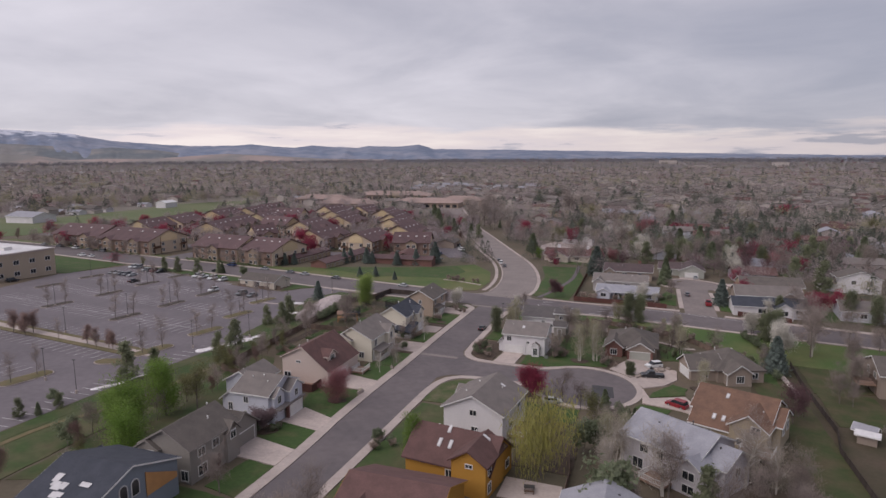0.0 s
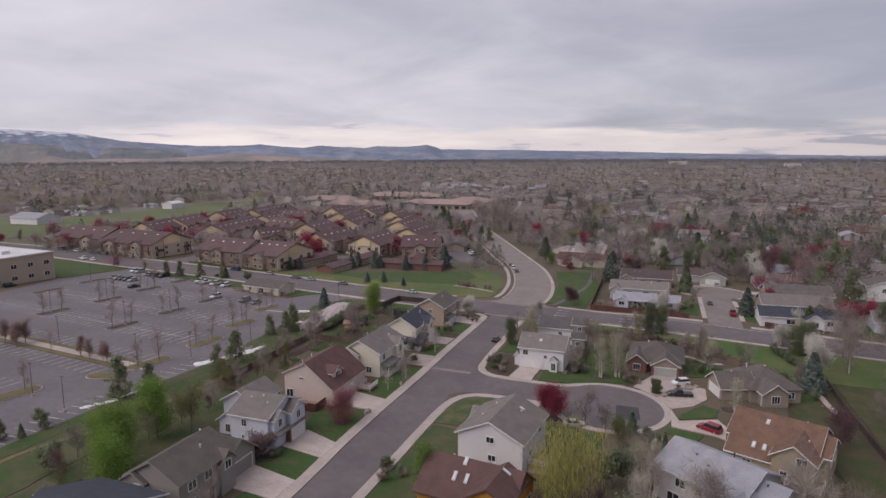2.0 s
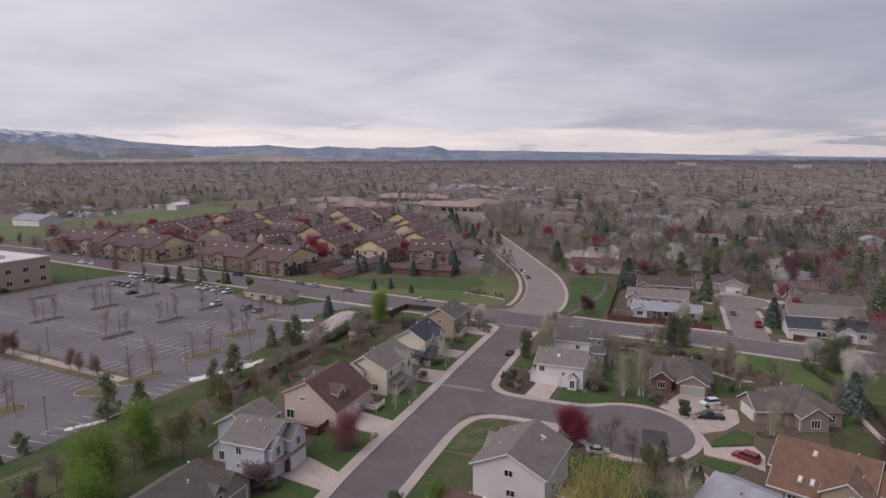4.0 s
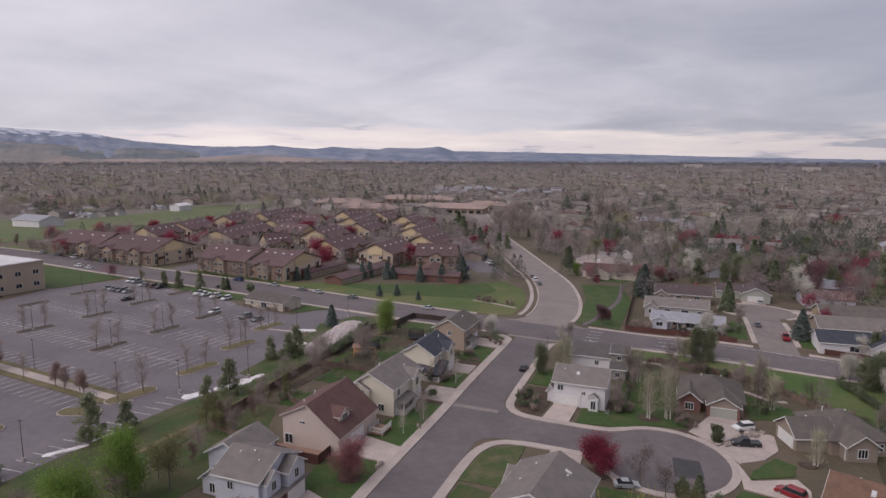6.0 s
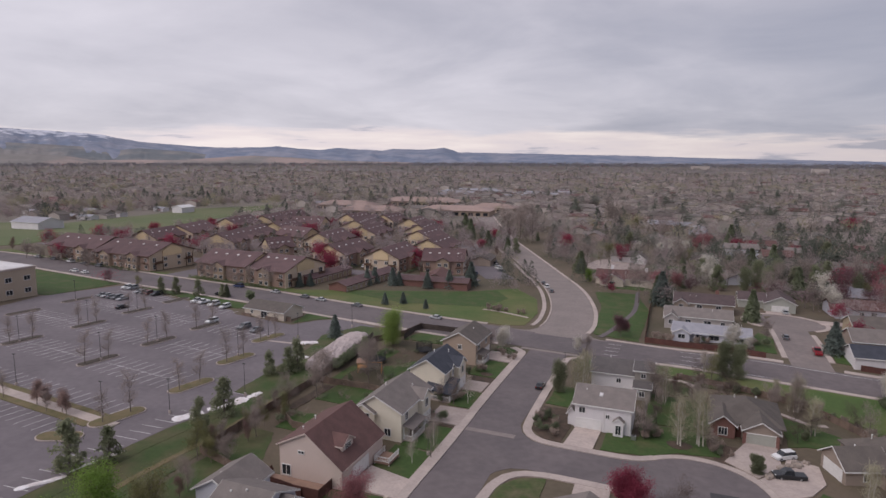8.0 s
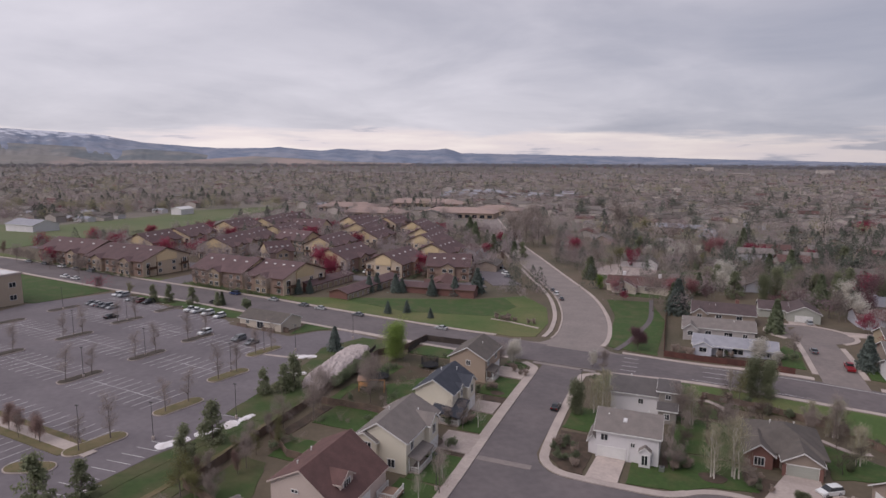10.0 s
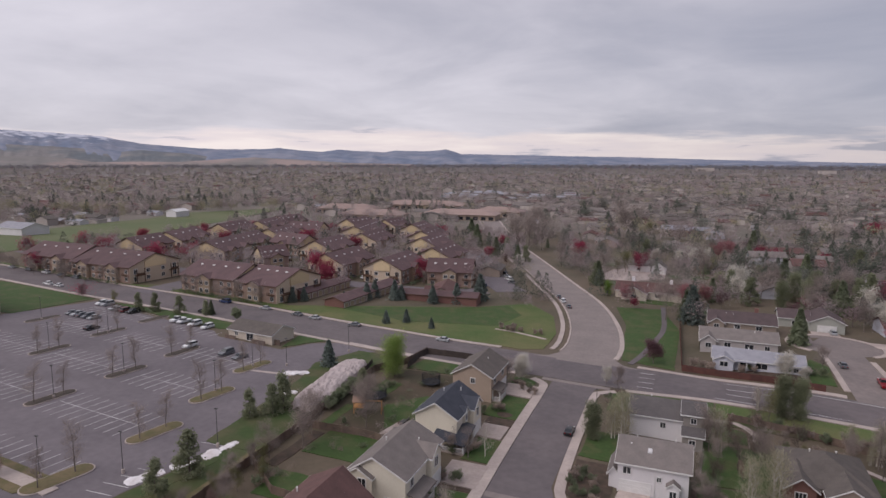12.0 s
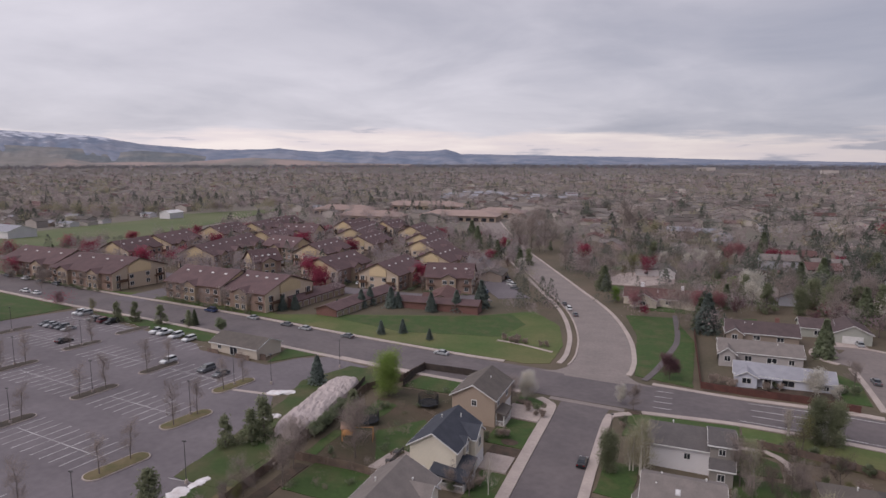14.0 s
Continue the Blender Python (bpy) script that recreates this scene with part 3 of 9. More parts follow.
def stalls(u0, u1, v, half=5.3, sides=(-1, 1), pitch=2.62, spine=True):
    """A row of painted stalls: each line is a part of the row."""
    root = thing("stall_row", "row of parking stalls marked in worn white paint", "road marking", None, "stall rows", "structure")
    n = int((u1 - u0) / pitch)
    x, y = lot((u0 + u1) / 2, v)
    root.location = (x, y, gz(x, y))
    def line(a, b, w=0.075):
        (ax, ay), (bx, by) = lot(*a), lot(*b)
        d = Vector((bx - ax, by - ay)).normalized()
        q = Vector((-d.y, d.x)) * w
        bb = Build()
        pts = [(ax + q.x, ay + q.y), (bx + q.x, by + q.y), (bx - q.x, by - q.y), (ax - q.x, ay - q.y)]
        bb.prism([(p - x, r - y, gz(p, r) - gz(x, y) + 0.03) for p, r in pts], [(p - x, r - y, gz(p, r) - gz(x, y) + 0.044) for p, r in pts])
        part("stall_line", bb, M["paint"], root)
    for i in range(n + 1):
        u = u0 + pitch * i
        for s in sides:
            line((u, v + s * 0.15), (u, v + s * half))
    if spine:
        line((u0, v), (u0 + n * pitch, v))


for v in (0, 18.5, 37):
    for u0, u1 in ((-58, -34), (-28.5, -3), (3.0, 29) if v == 0 else (3.5, 24) if v < 20 else (-1, 18)):
        if (v, u0) == (37, -28.5):
            u1 = -8
        stalls(u0, u1, v)
stalls(-66, 31, -19.4, 5.3, (1,), spine=False)
stalls(-66, 30, -25.6, 5.3, (-1,), spine=False)
stalls(-66, 22, -46, 5.3)
stalls(-66, -36, 55, 5.3, (-1, 1))
stalls(-27, -8, 55, 5.3, (-1,), spine=False)

# bays along the east edge
edge = thing("stall_row", "row of parking stalls along the eastern kerb", "road marking", pose(-54, 110, gz(-54, 110)), "stall rows", "structure")
for i in range(26):
    y = 70 + i * 2.75 + (9 if i > 20 else 0)
    x1 = float(np.interp(y, [70, 101, 118, 137, 150], [-54.6, -54.4, -53.6, -50.0, -51.0]))
    bb = Build()
    pts = [(x1 - 5.0, y - 0.43), (x1 - 0.3, y - 0.02), (x1 - 0.3, y + 0.13), (x1 - 5.0, y - 0.28)]
    bb.prism([(p + 54, r - 110, gz(p, r) - gz(-54, 110) + 0.03) for p, r in pts], [(p + 54, r - 110, gz(p, r) - gz(-54, 110) + 0.044) for p, r in pts])
    part("stall_line", bb, M["paint"], edge)


def island(u, v, ln=10.6, w=3.0, turn=0.0, top="mulch", name="traffic_island", label="kerbed planting island with brown mulch"):
    """A kerbed bed with rounded ends."""
    root = thing(name, label, "traffic island", None, "planting islands", "structure")
    x, y = lot(u, v)
    root.location = (x, y, gz(x, y))
    def loop(r, half):
        pts = [(r * math.cos(a), half + r * math.sin(a)) for a in np.linspace(0, math.pi, 9)] + [(r * math.cos(a), -half + r * math.sin(a)) for a in np.linspace(math.pi, 2 * math.pi, 9)]
        c, s = math.cos(LA + radians(turn)), math.sin(LA + radians(turn))
        return [(c * p - s * q, s * p + c * q) for p, q in pts]
    for nm, r, z, m in (("kerb", w / 2, 0.20, "concrete"), ("bed", w / 2 - 0.22, 0.26, top)):
        b = Build()
        pts = loop(r, ln / 2 - w / 2)
        b.prism([(p, q, gz(x + p, y + q) - gz(x, y) - 0.2) for p, q in pts], [(p, q, gz(x + p, y + q) - gz(x, y) + z) for p, q in pts])
        part(nm, b, M[m], root)


for u, v in ((-31, 0.4), (0, 0), (-1.4, 18.4), (-32, 19.5), (-3.2, 36), (-35, 38), (-64, 37), (-61, 18), (-37, 54.6)):
    island(u, v, top="mulch_dark")
for u, v, w in ((32, -0.7, 3.6), (26.5, 18, 3.6), (20.5, 36.3, 3.4), (26.5, -46, 4.2), (33.5, -19.5, 4.0)):
    island(u, v, 11.2, w, -4, "dry_bed", label="kerbed planting island with dry grass")
island(32.5, -30, 8, 4.0, -60, "dry_bed", label="kerbed planting island with dry grass")

med = Build()
slab(med, [lot(*p) for p in ((-72, -25.4), (32, -25.4), (34, -22.5), (32, -19.6), (-72, -19.6))], 0.17)
setting("median", med, M["dry_bed"], "planted median strip with dry grass across the car park", "median")
mw = Build()
slab(mw, [lot(*p) for p in ((-72, -23.6), (36.5, -23.6), (36.5, -21.2), (-72, -21.2))], 0.21)
setting("median_walk", mw, M["concrete"], "pale concrete footpath along the median", "footpath")
ex = Build()
slab(ex, [(-75.5, 170.6), (-61.5, 172.4), (-61.5, 173.6), (-75.5, 171.6)], 0.055, 0.1)
slab(ex, [(-63, 200.6), (-42, 198.4), (-42, 200.6), (-63, 202.8)], 0.20, 0.3)
setting("car_park_apron", ex, M["concrete"], "pale concrete strip at the car park exit", "pavement")
# ---- trees ----
RT = np.random.RandomState(7)


def cards(centres, size, rs, flat=0.0, long=1.0, out=None, loose=0.7):
    """Small leaf-like triangles at the given places, turned every way, or mostly outwards along out."""
    n = len(centres)
    d = rs.normal(size=(n, 3))
    d[:, 2] *= 1 - flat
    if out is not None:
        o = out / np.maximum(np.linalg.norm(out, axis=1), 1e-6)[:, None]
        o = o + rs.normal(size=(n, 3)) * loose
        o /= np.maximum(np.linalg.norm(o, axis=1), 1e-6)[:, None]
        d -= o * (d * o).sum(1)[:, None]
        d /= np.maximum(np.linalg.norm(d, axis=1), 1e-6)[:, None]
        e = np.cross(o, d)
    else:
        d /= np.linalg.norm(d, axis=1)[:, None]
        e = rs.normal(size=(n, 3))
        e[:, 2] *= 1 - flat
        e -= d * (d * e).sum(1)[:, None] / np.maximum((d * d).sum(1), 1e-6)[:, None]
    e /= np.maximum(np.linalg.norm(e, axis=1), 1e-6)[:, None]
    s = size * (0.6 + 0.8 * rs.rand(n))[:, None]
    v = np.stack([centres - d * s * 0.6 * long, centres + d * s * 0.6 * long + e * s * 0.2, centres + e * s * 0.9], 1)
    return v.reshape(-1, 3)


def card_mesh(name, verts, mat):
    n = len(verts) // 3
    me = bpy.data.meshes.new(name)
    me.vertices.add(3 * n)
    me.vertices.foreach_set("co", np.asarray(verts, np.float32).ravel())
    me.loops.add(3 * n)
    me.loops.foreach_set("vertex_index", np.arange(3 * n, dtype=np.int32))
    me.polygons.add(n)
    me.polygons.foreach_set("loop_start", np.arange(0, 3 * n, 3, dtype=np.int32))
    me.update(calc_edges=True)
    me.materials.append(mat)
    return me


def limbs(b, rs, h, spread, r, stems=1, start=0.28, n=9, fork=2):
    """Trunk, limbs and forks as tapered tubes; returns the tips."""
    tips = []
    for s in range(stems):
        lean = Vector((rs.uniform(-1, 1), rs.uniform(-1, 1), 0)) * (0.12 if stems == 1 else 0.35) * spread
        base = Vector((rs.uniform(-1, 1), rs.uniform(-1, 1), 0)) * (0 if stems == 1 else 0.5)
        base.z = -0.4
        last, rad = base, r
        knots = [base]
        for k in range(1, 5):
            p = base + lean * (k / 4) ** 1.5 + Vector((rs.uniform(-1, 1), rs.uniform(-1, 1), 0)) * 0.04 * h * (k > 1)
            p.z = h * 0.86 * k / 4
            b.tube(last, p, rad, rad * 0.72, 6)
            last, rad = p, rad * 0.72
            knots.append(p)
        tips.append(last)
        for i in range(n):
            u = start + (0.95 - start) * (i + rs.rand()) / n
            k = min(int(u * 4), 3)
            o = knots[k].lerp(knots[k + 1], u * 4 - k)
            a = rs.rand() * 2 * math.pi
            reach = spread * (0.55 + 0.45 * rs.rand()) * (1.05 - 0.55 * abs(u - 0.45))
            d = Vector((math.cos(a), math.sin(a), 0.55 + 0.8 * u))
            q = o + d * reach * 0.55
            e = q + Vector((math.cos(a) * 0.8, math.sin(a) * 0.8, 1.0)) * reach * 0.4
            b.tube(o, q, r * 0.36 * (1 - 0.5 * u), r * 0.2 * (1 - 0.5 * u), 4)
            b.tube(q, e, r * 0.2 * (1 - 0.5 * u), r * 0.06, 4)
            tips += [q, e]
            for _ in range(fork):
                m = o.lerp(q, 0.4 + 0.6 * rs.rand())
                t = m + Vector((rs.uniform(-1, 1), rs.uniform(-1, 1), rs.uniform(0.2, 1.1))) * reach * 0.42
                b.tube(m, t, r * 0.12, r * 0.04, 3)
                tips.append(t)
    return tips


def twig_cards(tips, rs, per, reach, up=0.6, wide=0.035):
    """Fine bare twigs, long thin slivers that fan out from the limb tips."""
    t = np.repeat(np.array([tuple(p) for p in tips]), per, 0)
    n = len(t)
    o = t + rs.normal(size=(n, 3)) * reach * 0.32
    d = rs.normal(size=(n, 3))
    d[:, 2] = np.abs(d[:, 2]) * 0.8 + up
    d /= np.linalg.norm(d, axis=1)[:, None]
    side = np.cross(d, rs.normal(size=(n, 3)))
    side /= np.linalg.norm(side, axis=1)[:, None]
    ln = reach * (0.4 + 0.9 * rs.rand(n))[:, None]
    v = np.stack([o - side * wide, o + side * wide, o + d * ln], 1)
    return v.reshape(-1, 3)


TEMPLATES = {}


def tree_template(key, kind, h, spread, mat, bark="bark", seed=1, n=9, label="", category="tree", stems=1, dens=1.0, leaf=1.0, start=0.25):
    rs = np.random.RandomState(seed)
    b = Build()
    if kind == "conifer":
        b.tube((0, 0, -0.4), (0, 0, h * 0.97), 0.022 * h, 0.02, 6)
        pts = []
        m = int(2100 * dens)
        u = rs.rand(m) ** 0.72
        whorl = (np.floor(u * 15) + 0.5 * rs.rand(m)) / 15
        a = rs.rand(m) * 2 * math.pi
        lob = 1 + 0.22 * np.sin(a * 5 + np.floor(u * 15) * 2.1) + 0.12 * rs.normal(size=m)
        rad = spread * (1 - whorl) ** 0.85 * lob * np.sqrt(0.12 + 0.88 * rs.rand(m))
        z = h * (0.06 + 0.94 * whorl) - rad * 0.22
        c = np.stack([rad * np.cos(a), rad * np.sin(a), np.maximum(z, 0.15)], 1)
        crown = cards(c, 0.055 * h + 0.1, rs, 0.35, 1.3, c * np.array([1.0, 1.0, 0.0]) + np.array([0, 0, 0.5]), 0.55)
    elif kind == "pine":
        b.tube((0, 0, -0.4), (0, 0, h * 0.94), 0.024 * h, 0.03, 6)
        c, o = [], []
        for i in range(46):
            u = 0.05 + 0.93 * (i + rs.rand()) / 46
            a, reach = rs.rand() * 6.283, spread * (1.05 - u) ** 0.8 * rs.uniform(0.35, 1.0)
            q = Vector((math.cos(a) * reach, math.sin(a) * reach, h * u))
            if i % 2:
                b.tube((0, 0, h * u * 0.95), q, 0.010 * h * (1.1 - u), 0.015, 4)
            m = int(62 * dens)
            w = rs.normal(size=(m, 3)) * np.array([0.50, 0.50, 0.30]) * 0.105 * h
            c.append(np.array(q) + w)
            o.append(w + np.array([q.x, q.y, 0.1 * h]) * 0.25)
        crown = cards(np.concatenate(c), 0.040 * h, rs, 0.1, 1.4, np.concatenate(o), 0.6)
    elif kind == "bare":
        tips = limbs(b, rs, h, spread, 0.016 * h, stems, 0.2 if stems == 1 else 0.35 if n < 8 else 0.12, n, 3)
        crown = twig_cards(tips, rs, int(34 * dens), 0.15 * h, 0.5, 0.0026 * h)
    elif kind == "willow":
        tips = limbs(b, rs, h, spread, 0.026 * h, 1, 0.3, n, 2)
        t = np.repeat(np.array([tuple(p) for p in tips]), 105, 0)
        drop = rs.rand(len(t)) ** 1.2 * h * 0.55
        c = t + rs.normal(size=t.shape) * np.array([0.10, 0.10, 0.05]) * h
        c[:, 2] = np.maximum(c[:, 2] + 0.08 * h - drop, 0.8)
        d = rs.normal(size=c.shape) * 0.22 + np.array([0, 0, -1.0])
        side = np.cross(d, rs.normal(size=c.shape))
        side *= 0.045 / np.linalg.norm(side, axis=1)[:, None]
        crown = np.stack([c - side, c + side, c + d * rs.uniform(0.5, 1.3, len(c))[:, None]], 1).reshape(-1, 3)
    else:
        tips = limbs(b, rs, h, spread, 0.018 * h, stems, start, n, 2)
        t = np.repeat(np.array([tuple(p) for p in tips]), int(165 * dens), 0)
        c = t + np.clip(rs.normal(size=t.shape), -1.7, 1.7) * np.array([0.078, 0.078, 0.070]) * (h + 2 * spread) * 0.62
        c[:, 2] = np.maximum(c[:, 2], 0.35)
        crown = cards(c, (0.15 if h < 3 else 0.09 + 0.009 * h) * leaf, rs, out=c - t + (c - np.array([0, 0, 0.5 * h])) * 0.5, loose=0.7)
    TEMPLATES[key] = (b.mesh("trunk", M[bark]), card_mesh("crown", crown, M[mat]), label, category, h)


def plant(key, x, y, h=None, turn=None, name="", group=""):
    if y > 215 and "distant_" + key in TEMPLATES:
        key = "distant_" + key
    tm, cm, label, category, h0 = TEMPLATES[key]
    s = (h or h0) / h0
    rz = RT.rand() * 6.28 if turn is None else turn
    root = thing(name or category.replace(" ", "_"), label, category, Matrix.LocRotScale((x, y, gz(x, y)), Euler((0, 0, rz)), (s, s, s)), group)
    part("trunk", tm, None, root)
    part("crown", cm, None, root)
    return root


for i in range(4):
    tree_template(f"bare{i}", "bare", 9.0, 3.6 + 0.3 * i, "twig", seed=11 + i, n=11, label="leafless shade tree with fine grey-brown twigs", category="bare tree")
for i in range(2):
    tree_template(f"young{i}", "bare", 5.0, 1.1, "twig", seed=21 + i, n=8, label="small leafless young street tree", category="bare tree", dens=0.45)
    tree_template(f"aspen{i}", "bare", 9.5, 1.3, "twig_pale", "pale_bark", 31 + i, 6, "leafless pale-stemmed aspen clump", "bare tree", 5, 0.2)
    tree_template(f"spruce{i}", "conifer", 9.0, 2.5, "needle", seed=41 + i, label="dark green spruce with a pointed crown", category="conifer")
    tree_template(f"blue{i}", "conifer", 9.0, 3.0, "needle_blue", seed=45 + i, label="blue-green spruce with a broad cone of needles", category="conifer")
    tree_template(f"pine{i}", "pine", 8.0, 2.9, "needle_olive", seed=51 + i, dens=0.72, label="dark green pine with clumped needles", category="conifer")
    tree_template(f"green{i}", "leafy", 9.0, 3.5, "leaf_green", seed=61 + i, n=22, label="tree in fresh bright green leaf", category="leafy tree", dens=0.8, start=0.07)
    tree_template(f"olive{i}", "leafy", 8.0, 2.6, "leaf_olive", seed=65 + i, n=10, label="budding tree with a thin yellow-olive haze", category="budding tree", dens=0.45)
    tree_template(f"white{i}", "leafy", 6.0, 2.6, "leaf_white", seed=71 + i, n=12, dens=1.1, label="ornamental tree covered in white blossom", category="blossom tree")
    tree_template(f"crimson{i}", "leafy", 5.0, 3.3, "leaf_crimson", seed=75 + i, n=14, dens=1.2, label="crab-apple tree in deep crimson blossom", category="blossom tree")
    tree_template(f"distant_crimson{i}", "leafy", 5.0, 3.3, "leaf_crimson", seed=75 + i, n=14, dens=0.32, leaf=1.75, label="crab-apple tree in deep crimson blossom", category="blossom tree")
    tree_template(f"distant_white{i}", "leafy", 6.0, 2.6, "leaf_white", seed=71 + i, n=12, dens=0.35, leaf=1.6, label="ornamental tree covered in white blossom", category="blossom tree")
    tree_template(f"plum{i}", "leafy", 5.0, 2.2, "leaf_plum", seed=81 + i, label="mauve-brown plum tree in early leaf", category="leafy tree", dens=0.5)
    tree_template(f"redbud{i}", "leafy", 5.0, 3.2, "leaf_pink", seed=85 + i, n=14, label="small tree with faded red buds", category="budding tree", dens=0.75)
    tree_template(f"rusty{i}", "bare", 5.0, 1.2, "twig_red", seed=91 + i, n=9, label="small upright tree with reddish-brown twigs", category="bare tree", dens=1.2)
tree_template("lime_cone", "leafy", 10.0, 3.5, "leaf_lime", seed=49, n=36, dens=0.8, start=0.05, label="tall cone-shaped tree in bright spring green", category="leafy tree")
for i in range(2):
    tree_template(f"rusty_leaf{i}", "leafy", 5.0, 1.2, "leaf_rust", seed=93 + i, n=14, dens=0.32, label="small upright tree with dense russet-brown buds", category="budding tree")
tree_template("slim_white", "bare", 5.5, 1.5, "twig_pale", "pale_bark", 37, 9, "small white-barked leafless street tree", "bare tree", 1, 0.35)
tree_template("mauve_shrub", "leafy", 2.4, 2.0, "leaf_mauve", seed=89, n=16, dens=0.8, label="broad mauve-grey budding shrub beside a porch", category="shrub")
tree_template("crimson_broad", "leafy", 4.2, 3.7, "leaf_crimson", seed=76, n=24, dens=1.5, leaf=1.1, start=0.14, label="broad crab-apple tree in deep crimson blossom", category="blossom tree")
tree_template("redbud_low", "leafy", 5.0, 3.2, "leaf_pink", seed=88, n=30, dens=0.5, start=0.05, label="broad low tree veiled in faded red buds", category="budding tree")
tree_template("round_bush", "leafy", 2.4, 1.3, "needle_olive", seed=90, n=16, dens=0.7, start=0.04, label="dense rounded evergreen bush", category="shrub")
tree_template("round_pine", "leafy", 9.0, 2.0, "needle_olive", seed=92, n=26, dens=0.65, start=0.06, leaf=1.1, label="soft rounded olive-green pine", category="conifer")
tree_template("aspen_bud", "bare", 9.5, 1.8, "twig_olive", "pale_bark", 39, 11, "pale-stemmed aspen clump with yellow-olive catkins", "bare tree", 4, 0.22)
tree_template("dense_bare", "bare", 6.0, 3.0, "twig_brown", "bark_dark", 19, 12, "broad leafless tree with a dense web of reddish-brown twigs", "bare tree", 1, 0.6)
tree_template("pale_bare", "bare", 9.0, 3.6, "twig_pale", "pale_bark", 57, 12, "leafless tree with a dense veil of pale grey twigs", "bare tree", 2, 0.28)
tree_template("russet_round", "leafy", 5.0, 2.6, "leaf_plum", seed=83, n=18, dens=1.0, label="round russet-brown tree with dense twigs", category="leafy tree")
tree_template("birch", "leafy", 9.0, 1.5, "leaf_green", "pale_bark", 97, 12, "slender birch clump in fresh green leaf", "leafy tree", 3, 0.2, 1.0, 0.14)
tree_template("willow", "willow", 10.0, 5.4, "leaf_yellow", seed=95, n=13, label="weeping willow with yellow-green trailing shoots", category="leafy tree")
for i in range(2):
    tree_template(f"shrub{i}", "leafy", 1.5, 1.1, "needle", seed=101 + i, n=8, label="low rounded dark green shrub", category="shrub", dens=0.26)
    tree_template(f"twiggy{i}", "leafy", 1.4, 1.2, "brush", seed=105 + i, n=8, label="low twiggy reddish-brown shrub", category="shrub", dens=0.2)


# ---- far woods: thousands of trees in a few meshes ----
def far_crowns(name, mat, spots, rs, kind, per, size):
    """One mesh of crowns; spots: rows of x, y, height, spread."""
    s = np.repeat(spots, per, 0)
    n = len(s)
    if kind == "conifer":
        u = rs.rand(n) ** 1.35
        a, q = rs.rand(n) * 6.283, 0.35 + 0.65 * np.sqrt(rs.rand(n))
        o = np.stack([s[:, 3] * (1 - u) ** 0.8 * q * np.cos(a), s[:, 3] * (1 - u) ** 0.8 * q * np.sin(a), s[:, 2] * (0.06 + 0.94 * u)], 1)
        out = o * np.array([1.0, 1.0, 0.0]) + np.array([0, 0, 0.6])
    else:
        lump = rs.normal(size=(len(spots), 5, 3))
        lump /= np.linalg.norm(lump, axis=2)[:, :, None]
        pick = np.repeat(np.arange(len(spots)), per), rs.randint(0, 5, n)
        d = rs.normal(size=(n, 3)) * 0.42 + lump[pick] * np.array([0.55, 0.55, 0.5])
        o = np.stack([s[:, 3] * d[:, 0], s[:, 3] * d[:, 1], s[:, 2] * np.maximum(0.58 + 0.36 * d[:, 2], 0.08)], 1)
        out = d + np.array([0, 0, 0.3])
    c = o + np.stack([s[:, 0], s[:, 1], np.zeros(n)], 1)
    r = np.hypot(c[:, 0] + 30, c[:, 1] - 150)
    step = lambda a, b, v: np.clip((v - a) / (b - a), 0, 1) ** 2 * (3 - 2 * np.clip((v - a) / (b - a), 0, 1))
    w = step(200, 600, r)
    c[:, 2] += (-0.022 * c[:, 0] - 0.021 * c[:, 1]) * (1 - w) - 7 * w + 2.7 * step(20, 60, c[:, 0]) * step(195, 235, c[:, 1]) * (1 - step(220, 520, r))
    if kind == "bare":
        d = out * 0.35 + rs.normal(size=(n, 3)) * 0.55 + np.array([0, 0, 0.5])
        d /= np.linalg.norm(d, axis=1)[:, None]
        side = np.cross(d, rs.normal(size=(n, 3)))
        side /= np.linalg.norm(side, axis=1)[:, None]
        k = (size * s[:, 2] * rs.uniform(0.6, 1.4, n))[:, None]
        v = np.stack([c - d * k - side * k * 0.24, c - d * k + side * k * 0.24, c + d * k], 1)
    else:
        v = cards(c, 1.0, rs, 0.1, out=out, loose=0.6).reshape(-1, 3, 3)
        v = c[:, None, :] + (v - c[:, None, :]) * (size * s[:, 2])[:, None, None]
    return card_mesh(name, v.reshape(-1, 3), M[mat])


def far_wood(name, mat, spots, rs, kind, per, size, label):
    return tagged(new(name, far_crowns(name, mat, spots, rs, kind, per, size)), label, "woods", "", "stuff")


